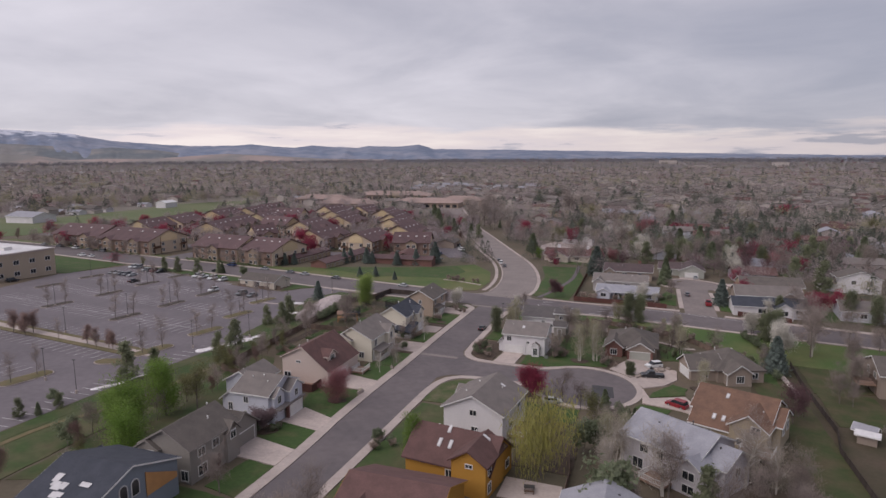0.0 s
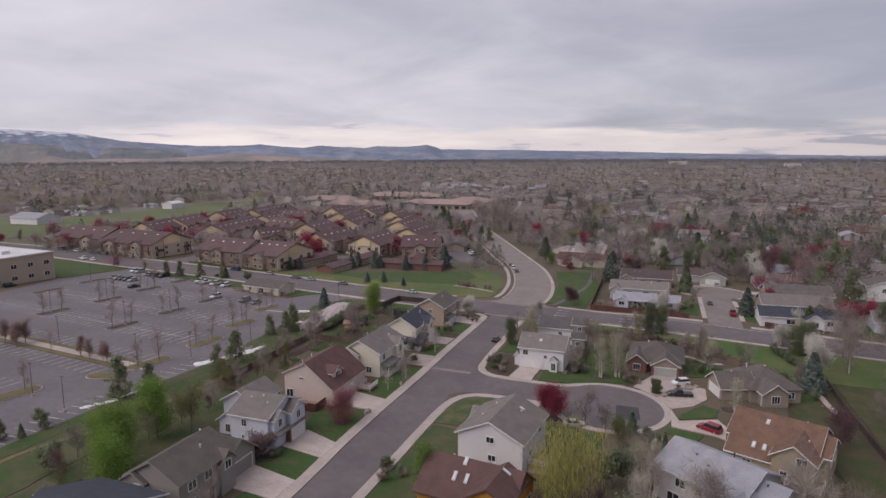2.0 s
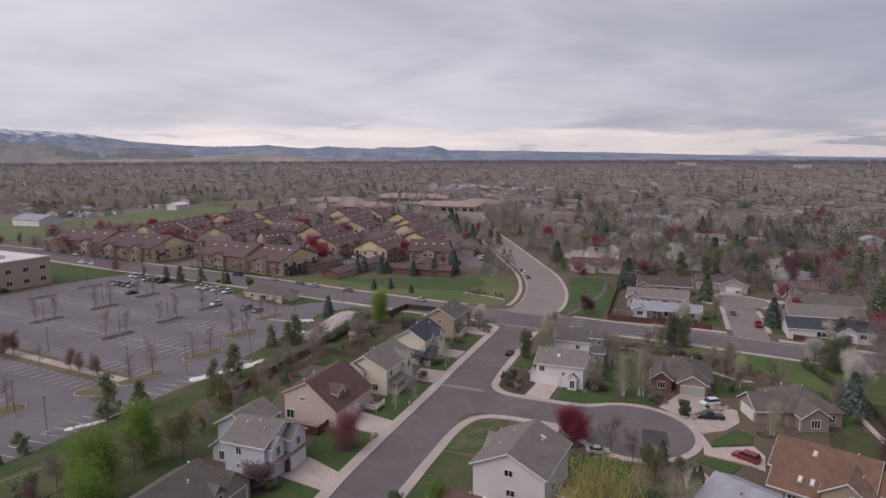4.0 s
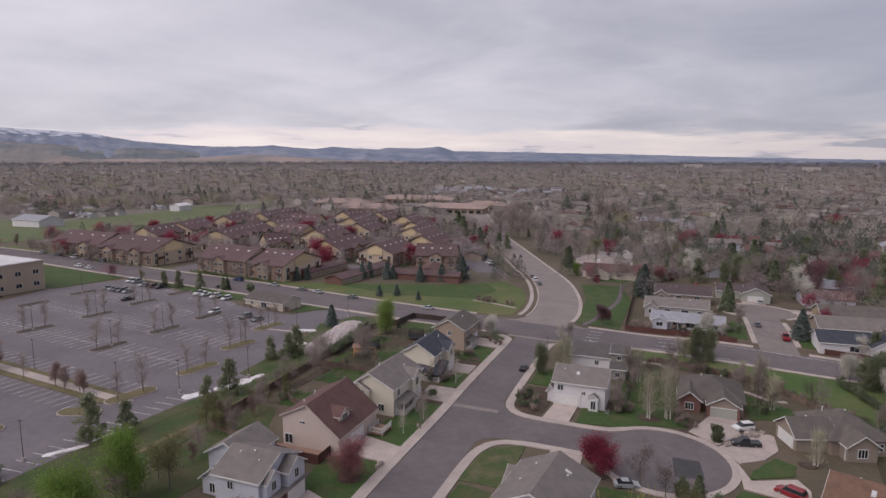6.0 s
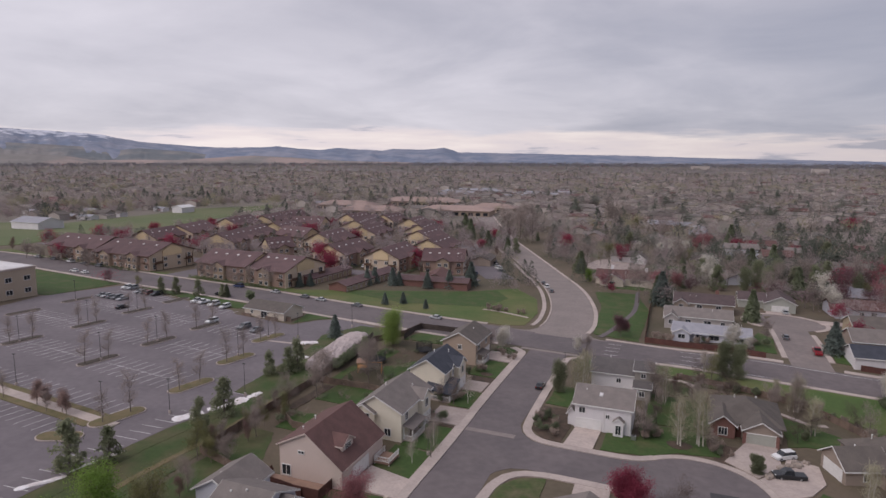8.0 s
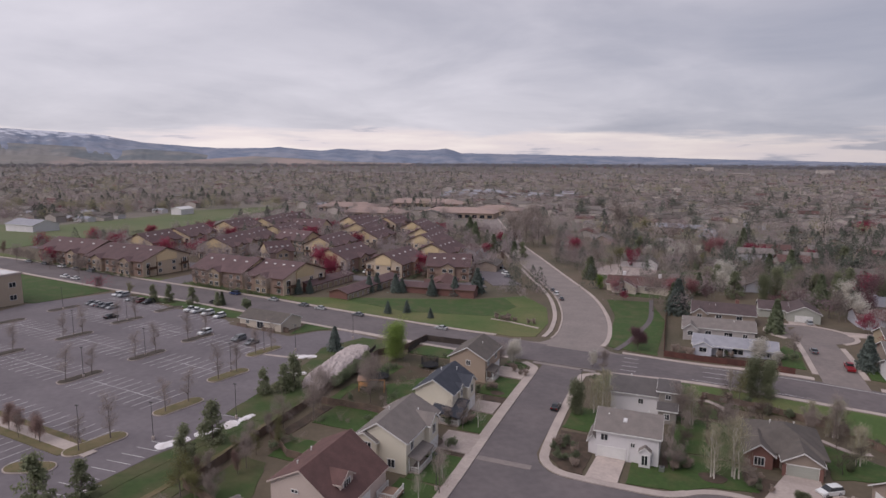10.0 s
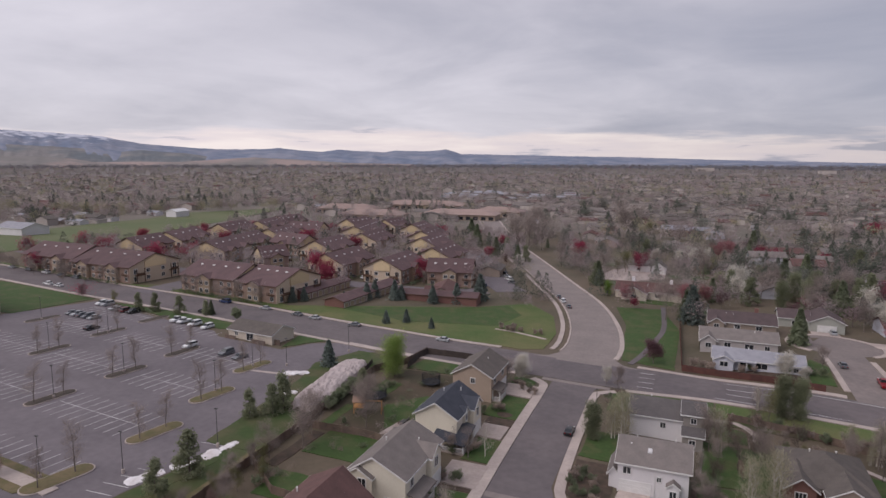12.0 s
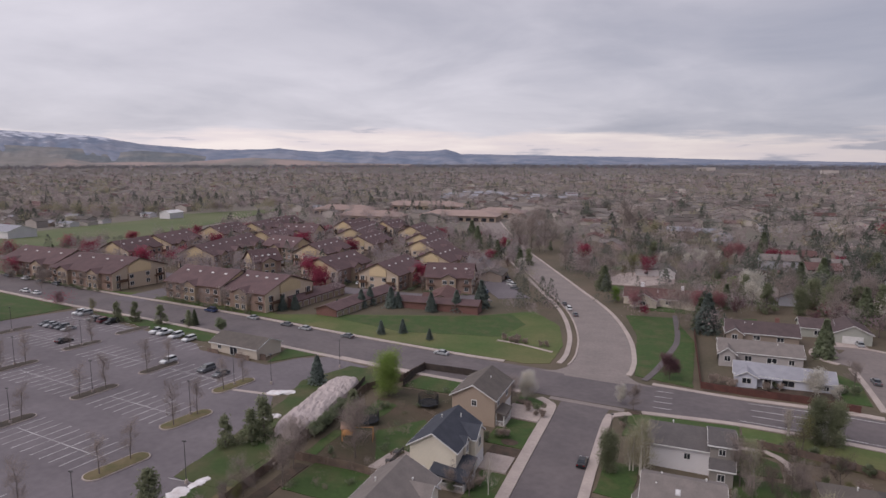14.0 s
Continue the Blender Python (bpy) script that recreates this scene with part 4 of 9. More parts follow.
# ---- houses ----
def gable(wall, roof, trim, x0, y0, x1, y1, eave, rise, axis="x", over=0.45, base=-1.2, shift=0.0, e2=None, thick=0.20):
    """A block under a pitched roof, its ridge along axis, shift metres off the middle; e2: another eave height on the far side."""
    e2 = eave if e2 is None else e2
    if axis == "x":
        w, ln, f = (y0, y1), (x0, x1), lambda p, q, z: (q, p, z)
    else:
        w, ln, f = (x0, x1), (y0, y1), lambda p, q, z: (p, q, z)
    mid, top = (w[0] + w[1]) / 2 + shift, max(eave, e2) + rise
    prof = [(w[0], base), (w[1], base), (w[1], e2), (mid, top), (w[0], eave)]
    wall.prism([f(p, ln[0], z) for p, z in prof], [f(p, ln[1], z) for p, z in prof])
    s1, s2 = (top - eave) / (mid - w[0]), (top - e2) / (w[1] - mid)
    a, c = (w[0] - over, eave - over * s1), (w[1] + over, e2 - over * s2)
    for (p, z), s in ((a, s1), (c, s2)):
        k = 0.03
        sec = [(p, z + k), (mid, top + k), (mid, top + k + thick), (p, z + k + thick)]
        roof.prism([f(q, ln[0] - over, h) for q, h in sec], [f(q, ln[1] + over, h) for q, h in sec])
        if trim is not None:
            rake = [(p, z - 0.02), (mid, top - 0.02), (mid, top + k + thick - 0.03), (p, z + k + thick - 0.03)]
            for e, o in ((ln[0] - over, -0.05), (ln[1] + over, 0.05)):
                trim.append(Build())
                trim[-1].prism([f(q, e, h) for q, h in rake], [f(q, e + o, h) for q, h in rake])
            g = -0.05 if p < mid else 0.05
            fas = [(p, z - 0.03), (p + g, z - 0.03), (p + g, z + thick), (p, z + thick)]
            trim.append(Build())
            trim[-1].prism([f(q, ln[0] - over, h) for q, h in fas], [f(q, ln[1] + over, h) for q, h in fas])


def hip(wall, roof, trim, x0, y0, x1, y1, eave, rise, over=0.45, base=-1.2):
    wall.box(x0, y0, base, x1, y1, eave)
    a0, b0, a1, b1 = x0 - over, y0 - over, x1 + over, y1 + over
    m = min(a1 - a0, b1 - b0) / 2
    if a1 - a0 > b1 - b0:
        r0, r1 = (a0 + m, (b0 + b1) / 2), (a1 - m, (b0 + b1) / 2)
    else:
        r0, r1 = ((a0 + a1) / 2, b0 + m), ((a0 + a1) / 2, b1 - m)
    z, t = eave - 0.05, eave + rise
    k = len(roof.v)
    roof.v += [(a0, b0, z), (a1, b0, z), (a1, b1, z), (a0, b1, z), (*r0, t), (*r1, t), (a0, b0, z - 0.2), (a1, b0, z - 0.2), (a1, b1, z - 0.2), (a0, b1, z - 0.2)]
    if a1 - a0 > b1 - b0:
        fs = [(0, 1, 5, 4), (1, 2, 5), (2, 3, 4, 5), (3, 0, 4)]
    else:
        fs = [(0, 1, 4), (1, 2, 5, 4), (2, 3, 5), (3, 0, 4, 5)]
    fs += [(0, 6, 7, 1), (1, 7, 8, 2), (2, 8, 9, 3), (3, 9, 6, 0), (9, 8, 7, 6)]
    roof.f += [tuple(k + i for i in f) for f in fs]


def wall_box(b, side, at, u0, u1, z0, z1, d0, d1):
    """A flat block on a wall, between the depths d0 and d1 outward."""
    s = -1 if side in "SW" else 1
    lo, hi = sorted((at + s * d0, at + s * d1))
    if side in "SN":
        b.box(u0, lo, z0, u1, hi, z1)
    else:
        b.box(lo, u0, z0, hi, u1, z1)


def window(root, side, at, u, z, w, h, bars=1, frame_mat="trim"):
    fr, gl = Build(), Build()
    t = 0.11
    for a in ((u - w / 2 - t, u - w / 2, z - h / 2 - t, z + h / 2 + t), (u + w / 2, u + w / 2 + t, z - h / 2 - t, z + h / 2 + t)):
        wall_box(fr, side, at, *a, -0.05, 0.09)
    for a in ((u - w / 2, u + w / 2, z + h / 2, z + h / 2 + t), (u - w / 2, u + w / 2, z - h / 2 - t, z - h / 2)):
        wall_box(fr, side, at, *a, -0.05, 0.10)
    for i in range(1, bars + 1):
        m = u - w / 2 + w * i / (bars + 1)
        wall_box(fr, side, at, m - 0.04, m + 0.04, z - h / 2, z + h / 2, 0.0, 0.07)
    wall_box(gl, side, at, u - w / 2 - 0.01, u + w / 2 + 0.01, z - h / 2 - 0.01, z + h / 2 + 0.01, -0.03, 0.04)
    ob = part("window", fr, M[frame_mat], root)
    part("pane", gl, M["glass"], ob)
    return ob


def garage_door(root, side, at, u, w, h=2.2, mat="trim", z0=0.05):
    b = Build()
    for i in range(4):
        wall_box(b, side, at, u - w / 2, u + w / 2, z0 + h * i / 4 + 0.02, z0 + h * (i + 1) / 4 - 0.02, -0.05, 0.05)
    wall_box(b, side, at, u - w / 2, u + w / 2, z0, z0 + h, -0.05, 0.02)
    part("garage_door", b, M[mat], root, "panelled garage door")
    f = Build()
    for a in ((u - w / 2 - 0.14, u - w / 2, z0 - 0.3, z0 + h + 0.16), (u + w / 2, u + w / 2 + 0.14, z0 - 0.3, z0 + h + 0.16), (u - w / 2, u + w / 2, z0 + h, z0 + h + 0.16)):
        wall_box(f, side, at, *a, -0.05, 0.08)
    part("door_frame", f, M["trim"], root)


def front_door(root, side, at, u, mat="trim", z0=0.1):
    b = Build()
    wall_box(b, side, at, u - 0.48, u + 0.48, z0, z0 + 2.05, -0.05, 0.05)
    part("door", b, M[mat], root)


FOOT = []


def clear_of_houses(x, y, gap=1.2):
    """Whether a spot lies outside every house built so far."""
    for hx, hy, t, boxes in FOOT:
        c, s = math.cos(t), math.sin(t)
        u, v = c * (x - hx) + s * (y - hy), -s * (x - hx) + c * (y - hy)
        if any(x0 - gap < u < x1 + gap and y0 - gap < v < y1 + gap for x0, y0, x1, y1 in boxes):
            return False
    return True


def house(label, x, y, blocks, walls, roofs, doors=(), panes=(), turn=0.0, trims="trim", extras=None, name="house", group=""):
    """blocks: ("gable" or "hip", x0, y0, x1, y1, eave, rise, options) in metres from the house's middle."""
    root = thing(name, label, "house", pose(x, y, gz(x, y), 0, 0, turn), group)
    FOOT.append((x, y, radians(turn), [a[:4] for kind, *a, opt in blocks]))
    for kind, *a, opt in blocks:
        w, r, t = Build(), Build(), [] if trims else None
        opt = dict(opt)
        wm, rm = opt.pop("wall", walls), opt.pop("roof", roofs)
        if kind == "gable":
            gable(w, r, t, *a, **opt)
        else:
            hip(w, r, t, *a, **opt)
        part("wall", w, M[wm], root)
        part("roof", r, M[rm], root)
        for board in t or ():
            part("fascia", board, M[trims], root)
    for side, at, u, w, *more in doors:
        garage_door(root, side, at, u, w, mat=more[0] if more else "trim")
    for p in panes:
        window(root, *p)
    if extras:
        extras(root)
    return root


def blocks_on(root, name, boxes, mat, label=""):
    """Small boxes, each a part: chimneys, vents, posts, steps."""
    for bx in boxes:
        b = Build()
        b.box(*bx)
        part(name, b, M[mat], root, label)


def skylight(root, x, y, z, slope, axis="x", w=0.6, ln=0.9, mat="dome"):
    """A low white-framed skylight lying in a roof that rises by slope along axis."""
    b, g = Build(), Build()
    for bb, e, h in ((b, 0.0, 0.14), (g, 0.13, 0.17)):
        cs = [(-w / 2 + e, -ln / 2 + e), (w / 2 - e, -ln / 2 + e), (w / 2 - e, ln / 2 - e), (-w / 2 + e, ln / 2 - e)]
        if axis == "x":
            cs = [(q, p) for p, q in cs][::-1]
        lo = [(x + p, y + q, z + slope * (p if axis == "x" else q) + 0.1) for p, q in cs]
        bb.prism(lo, [(p, q, r + h) for p, q, r in lo])
    ob = part("skylight", b, M[mat], root)
    part("pane", g, M["roof_flat"], ob)


def porch(root, x0, y0, x1, y1, z, mat="roof_grey", slope=(0.25, 0.0), deck=0.35):
    """A lean-to porch roof on posts over a low deck."""
    r, d = Build(), Build()
    cx, cy = (x0 + x1) / 2, (y0 + y1) / 2
    f = lambda p, q: z - slope[0] * (p - cx) - slope[1] * (q - cy)
    cs = [(x0 - 0.25, y0 - 0.25), (x1 + 0.25, y0 - 0.25), (x1 + 0.25, y1 + 0.25), (x0 - 0.25, y1 + 0.25)]
    r.prism([(p, q, f(p, q)) for p, q in cs], [(p, q, f(p, q) + 0.2) for p, q in cs])
    part("porch_roof", r, M[mat], root)
    d.box(x0, y0, -0.8, x1, y1, deck)
    part("porch_floor", d, M["concrete"], root)
    for p, q in ((x0 + 0.12, y0 + 0.12), (x1 - 0.12, y0 + 0.12), (x1 - 0.12, y1 - 0.12), (x0 + 0.12, y1 - 0.12)):
        b = Build()
        b.box(p - 0.09, q - 0.09, deck, p + 0.09, q + 0.09, f(p, q))
        part("post", b, M["trim"], root)
    rail = Build()
    rail.box(x0, y0, deck + 0.75, x1, y0 + 0.08, deck + 0.87)
    rail.box(x1 - 0.08, y0, deck + 0.75, x1, y1, deck + 0.87)
    for i in range(int((x1 - x0) / 0.25)):
        rail.box(x0 + 0.25 * i, y0 + 0.02, deck, x0 + 0.25 * i + 0.06, y0 + 0.06, deck + 0.75)
    for i in range(int((y1 - y0) / 0.25)):
        rail.box(x1 - 0.06, y0 + 0.25 * i, deck, x1 - 0.02, y0 + 0.25 * i + 0.06, deck + 0.75)
    part("railing", rail, M["trim"], root, "white porch railing")


def vents(root, spots, mat="trim"):
    """Short vent pipes and caps standing out of a roof."""
    for x, y, z in spots:
        b = Build()
        b.tube((x, y, z - 0.6), (x, y, z + 0.3), 0.09, 0.09, 6)
        b.tube((x, y, z + 0.28), (x, y, z + 0.4), 0.16, 0.12, 6)
        part("roof_vent", b, M[mat], root)


def arch_window(root, side, at, u, z, w, h):
    """A window with a round head."""
    fr, gl = Build(), Build()
    for bb, o, d0, d1 in ((fr, 0.12, -0.05, 0.06), (gl, 0.0, 0.0, 0.09)):
        pts = [(u - w / 2 - o, z - h / 2 - o), (u + w / 2 + o, z - h / 2 - o)] + [(u + (w / 2 + o) * math.cos(a), z + h / 2 + (w / 2 + o) * math.sin(a)) for a in np.linspace(0, math.pi, 9)]
        s = -1 if side in "SW" else 1
        f = (lambda p, q, d: (p, at + s * d, q)) if side in "SN" else (lambda p, q, d: (at + s * d, p, q))
        bb.prism([f(p, q, d0) for p, q in pts], [f(p, q, d1) for p, q in pts])
    ob = part("window", fr, M["trim"], root)
    part("pane", gl, M["glass"], ob)


def deck(root, x0, y0, x1, y1, z, mat="wood_deck", rail="trim"):
    b = Build()
    n = max(4, int((x1 - x0) / 0.3))
    b.box(x0, y0, z - 0.3, x1, y1, z)
    part("deck", b, M[mat], root)
    for p, q in ((x0 + 0.1, y0 + 0.1), (x1 - 0.1, y0 + 0.1), (x0 + 0.1, y1 - 0.1), (x1 - 0.1, y1 - 0.1)):
        b = Build()
        b.box(p - 0.08, q - 0.08, -1.0, p + 0.08, q + 0.08, z + 1.0)
        part("post", b, M[rail], root)
    for a in ((x0, y0, x1, y0 + 0.08), (x1 - 0.08, y0, x1, y1), (x0, y0, x0 + 0.08, y1)):
        b = Build()
        b.box(a[0], a[1], z + 0.85, a[2], a[3], z + 0.97)
        b.box(a[0], a[1], z + 0.15, a[2], a[3], z + 0.22)
        ln = max(a[2] - a[0], a[3] - a[1])
        for k in range(int(ln / 0.3)):
            if a[2] - a[0] > a[3] - a[1]:
                b.box(a[0] + 0.3 * k, a[1], z + 0.2, a[0] + 0.3 * k + 0.07, a[3], z + 0.9)
            else:
                b.box(a[0], a[1] + 0.3 * k, z + 0.2, a[2], a[1] + 0.3 * k + 0.07, z + 0.9)
        part("railing", b, M[rail], root)


M["wood_deck"] = material("weathered_decking", (0.330, 0.215, 0.160), (0.270, 0.175, 0.135), 0.8)
M["plywood"] = material("bare_plywood", (0.520, 0.270, 0.110), (0.450, 0.235, 0.100), 0.8)

# -- west side of the street, gardens to the street --
def navy_extras(r):
    b = Build()
    b.prism([(5.35, 2.2, 6.0), (5.35, 7.7, 3.4), (5.35, 7.7, 2.6), (5.35, 2.2, 2.6)], [(5.45, 2.2, 6.0), (5.45, 7.7, 3.4), (5.45, 7.7, 2.6), (5.45, 2.2, 2.6)])
    part("plywood_sheathing", b, M["plywood"], r, "bare orange plywood sheathing")
    rr = np.random.RandomState(2)
    for i in range(8):
        u, v = rr.uniform(-3.6, 3.0), rr.uniform(-6.2, -1.6)
        z = 5.2 + 2.7 * (v + 8) / 8 + 0.30
        b = Build()
        w, h = rr.uniform(0.45, 0.85), rr.uniform(0.3, 0.6)
        b.prism([(u - w, v - h, z - h * 0.34), (u + w, v - h, z - h * 0.34), (u + w, v + h, z + h * 0.34), (u - w, v + h, z + h * 0.34)], [(u - w, v - h, z - h * 0.34 + 0.04), (u + w, v - h, z - h * 0.34 + 0.04), (u + w, v + h, z + h * 0.34 + 0.04), (u - w, v + h, z + h * 0.34 + 0.04)])
        part("underlay_sheet", b, M["roof_flat"], r, "loose white underlay sheet")
    arch_window(r, "E", 5.4, -1.5, 4.6, 1.1, 1.5)
    arch_window(r, "E", 5.4, 0.4, 4.6, 1.1, 1.5)


house("house with a charcoal roof under repair and bare plywood", -17.0, 58.0,
      [("gable", -5.4, -8, 5.3, 8, 5.2, 2.7, {"axis": "x"}), ("gable", -8.5, -3, -5.0, 6, 4.2, 1.6, {"axis": "y"})], "siding_bluegrey", "roof_navy", [("E", 5.3, -5, 4.6)], extras=navy_extras)
house("grey-brown two-storey house with a taupe shingle roof", -15.7, 77.5,
      [("gable", -4.8, -9, 4.0, 1.8, 5.6, 2.5, {"axis": "y"}), ("gable", -3.5, 1.2, 3.0, 8.2, 3.0, 2.6, {"axis": "x"}), ("gable", -5.4, -9.5, -1.4, -6, 5.0, 1.2, {"axis": "y", "over": 0.25}), ("gable", 0.8, -1.4, 4.5, 1.6, 4.8, 1.5, {"axis": "x", "over": 0.3})],
      "siding_grey", "roof_tan", [("E", 3.0, 4.9, 5.0, "siding_grey")],
      [("S", -9.5, -2.6, 4.1, 0.9, 1.2), ("S", -9, 2.9, 1.4, 1.2, 1.5), ("E", 4.0, -6.6, 4.3, 1.4, 1.2), ("E", 4.0, -3.4, 4.3, 1.4, 1.2), ("E", 4.0, -6.5, 1.5, 1.8, 1.5), ("E", 4.5, 0.1, 4.2, 1.2, 1.2), ("S", -9.5, -4.2, 1.4, 1.0, 1.0)], trims="siding_grey",
      extras=lambda r: (front_door(r, "E", 4.0, -3.0, "red_fence"), vents(r, [(1.6, -2, 7.3), (-1, 1, 7.9), (1.2, 6.4, 4.6)])))
house("blue-white two-storey house with grey shingle roofs", -16.6, 95.5,
      [("gable", -4.4, -5, 3.0, 4.5, 5.6, 2.1, {"axis": "x"}), ("gable", 2.6, -4.4, 3.9, -1.2, 5.2, 1.2, {"axis": "x", "over": 0.3}), ("gable", 2.6, -0.6, 4.7, 3.6, 5.2, 1.4, {"axis": "x", "over": 0.3}), ("gable", -9, -2.4, -4.2, 4.2, 2.9, 1.9, {"axis": "y"}), ("gable", -10.4, 0.6, -3.6, 7.8, 5.2, 1.9, {"axis": "y"})],
      "siding_bluewhite", "roof_grey", [("E", 4.7, 1.2, 4.0)],
      [("S", -5, -1.7, 4.3, 0.9, 1.1), ("S", -5, -1.9, 1.8, 0.5, 0.7), ("E", 3.9, -2.8, 4.2, 0.9, 1.3), ("E", 4.7, 1.5, 4.2, 0.9, 1.3), ("S", -2.4, -7.2, 1.4, 0.9, 1.4), ("E", 3.0, 4.1, 4.3, 0.6, 1.2)],
      extras=lambda r: (vents(r, [(-2.5, -1.5, 7.2), (1.2, -2.2, 6.9), (-0.4, -1.0, 7.5), (-8, 3, 6.4)]), blocks_on(r, "porch_roof", [(3.0, -4.6, 2.75, 5.2, 3.9, 2.95)], "roof_grey"), blocks_on(r, "brick_pier", [(4.2, -1.3, -0.8, 4.8, -0.9, 2.7)], "brick_red")))
house("peach two-storey house with a broad brown roof and a dormer", -19.0, 117.5,
      [("gable", -5.2, -6.4, 5.9, 7.2, 5.8, 2.4, {"axis": "y", "shift": -0.6, "e2": 3.4, "over": 0.35}), ("gable", 1.2, -3.6, 4.4, -0.2, 5.7, 1.1, {"axis": "x", "over": 0.3})],
      "siding_peach", "roof_brown", [("E", 5.9, -0.6, 5.0)],
      [("S", -6.4, -1.2, 5.0, 1.0, 0.4), ("S", -6.4, -4.0, 1.7, 1.5, 1.6), ("E", 4.4, -1.9, 5.2, 1.7, 1.0, 2)], trims="siding_peach",
      extras=lambda r: (deck(r, -6.6, -10.2, 4.2, -6.45, 0.55, rail="red_fence"), blocks_on(r, "deck_skirt", [(-6.6, -10.26, -0.7, 4.2, -10.21, 1.9), (4.21, -10.2, -0.7, 4.26, -6.5, 1.9), (-6.66, -10.2, -0.7, -6.61, -6.5, 1.9)], "red_fence"), deck(r, 6.2, 3.4, 9.0, 7.2, 0.35), vents(r, [(-4, 2, 6.9), (2, 4, 6.2), (-3, -3, 7.2)])))
house("cream two-storey house with a grey roof and street porch", -16.6, 137.0,
      [("gable", -4.5, -7, 4.5, 6.5, 5.6, 2.5, {"axis": "y", "shift": -0.6}), ("gable", -5.2, -7.6, -0.6, -5, 5.0, 1.3, {"axis": "y", "over": 0.3}), ("gable", 1.0, 0.6, 5.4, 4.4, 5.5, 1.4, {"axis": "x", "over": 0.3})],
      "siding_yellow", "roof_grey", [("E", 5.4, 2.6, 3.2)],
      [("S", -7.6, -2.2, 4.2, 1.2, 1.2), ("E", 4.5, -4.8, 4.3, 1.0, 1.5), ("E", 5.4, 2.4, 4.3, 1.2, 1.5), ("E", 4.5, 5.4, 4.4, 0.8, 1.3), ("S", -7, 1.8, 1.6, 1.2, 1.3)],
      extras=lambda r: (porch(r, 4.5, -6.2, 6.4, -0.6, 2.75, "roof_grey", (0.25, 0.0)), front_door(r, "E", 4.5, -2.6, "red_fence", 0.4), vents(r, [(-2, 0, 7.6), (2.2, 3, 6.9)])))
house("pale cream two-storey house with a charcoal roof", -16.9, 159.0,
      [("gable", -4.1, -5.6, 3.9, 6, 5.6, 2.4, {"axis": "y"}), ("gable", 2.0, 0.0, 5.2, 4.4, 5.4, 1.5, {"axis": "x", "over": 0.3}), ("gable", 1.2, -2.4, 4.3, -0.6, 5.5, 0.8, {"axis": "x", "over": 0.2})],
      "siding_cream", "roof_navy", [("E", 5.2, 2.2, 3.6)],
      [("S", -5.6, -2.2, 1.5, 1.2, 1.3), ("E", 4.3, -1.5, 4.5, 0.8, 1.2), ("E", 5.2, 2.2, 4.3, 1.0, 1.5), ("S", -5.6, 1.0, 1.5, 0.9, 1.3)],
      extras=lambda r: (porch(r, 0.4, -7.8, 6.0, -2.2, 2.9, "roof_navy", (0.13, -0.24), 0.4), vents(r, [(-1.5, 2, 7.6), (1.4, 3.5, 7.6)]), deck(r, -8.2, -4.5, -4.15, 0.5, 0.6, "concrete", "metal")))
house("beige two-storey house with a taupe roof beside the collector road", -18.3, 183.0,
      [("gable", -4.4, -5.8, 4.4, 6, 5.6, 2.4, {"axis": "y"})],
      "siding_beige", "roof_tan", [("E", 4.4, 3, 4.8)], [("S", -5.8, 0.2, 4.4, 0.9, 1.1), ("E", 4.4, -3.5, 4.3, 1.2, 1.3), ("E", 4.4, 2.5, 4.3, 1.2, 1.3)],
      extras=lambda r: (porch(r, 4.4, -5.2, 6.2, -0.6, 2.7, "roof_tan", (0.25, 0.0)), vents(r, [(1.5, 1, 7.4)])))
# -- east side --
house("house with a low brown shingle roof", 20.8, 71.0,
      [("gable", -7, -8, 6.5, 6.6, 3.6, 2.9, {"axis": "x"}), ("gable", -6.5, -10, -1, 0, 3.4, 2.0, {"axis": "y"})], "siding_gold", "roof_brown", [("W", -7, 0, 4.8)], [("N", 6.6, 0, 1.6, 1.4, 1.2)], trims="siding_gold")
house("golden-yellow two-storey house with a brown roof and skylights", 23.5, 87.0,
      [("gable", -7, -4.5, 6.8, 5, 3.4, 3.5, {"axis": "x"}), ("gable", 1.6, -6.2, 7.0, 1.0, 5.4, 1.7, {"axis": "y"}), ("gable", -7.6, -1.5, -5, 3.5, 3.2, 2.4, {"axis": "x", "over": 0.3})],
      "siding_gold", "roof_brown", [("W", -7.6, 1, 4.4)],
      [("S", -6.2, 4.4, 4.8, 1.0, 0.5), ("E", 7.0, -4.8, 4.3, 1.1, 1.4), ("E", 7.0, -4.8, 1.5, 1.1, 1.5), ("S", -4.5, 0.4, 1.9, 1.0, 1.3), ("E", 6.8, 3.0, 1.6, 1.4, 1.2)], trims="roof_brown", turn=-7,
      extras=lambda r: (skylight(r, -2.2, -2.2, 5.25, 0.74, "y", 0.55, 1.1), skylight(r, -0.4, -2.2, 5.25, 0.74, "y", 0.55, 1.1), skylight(r, -1.4, -0.2, 6.7, 0.74, "y", 0.55, 1.0), skylight(r, 4.9, -0.6, 6.75, -0.6, "x", 0.6, 1.2), vents(r, [(-4, 1.4, 6.2), (2, 2.2, 6.0)])))
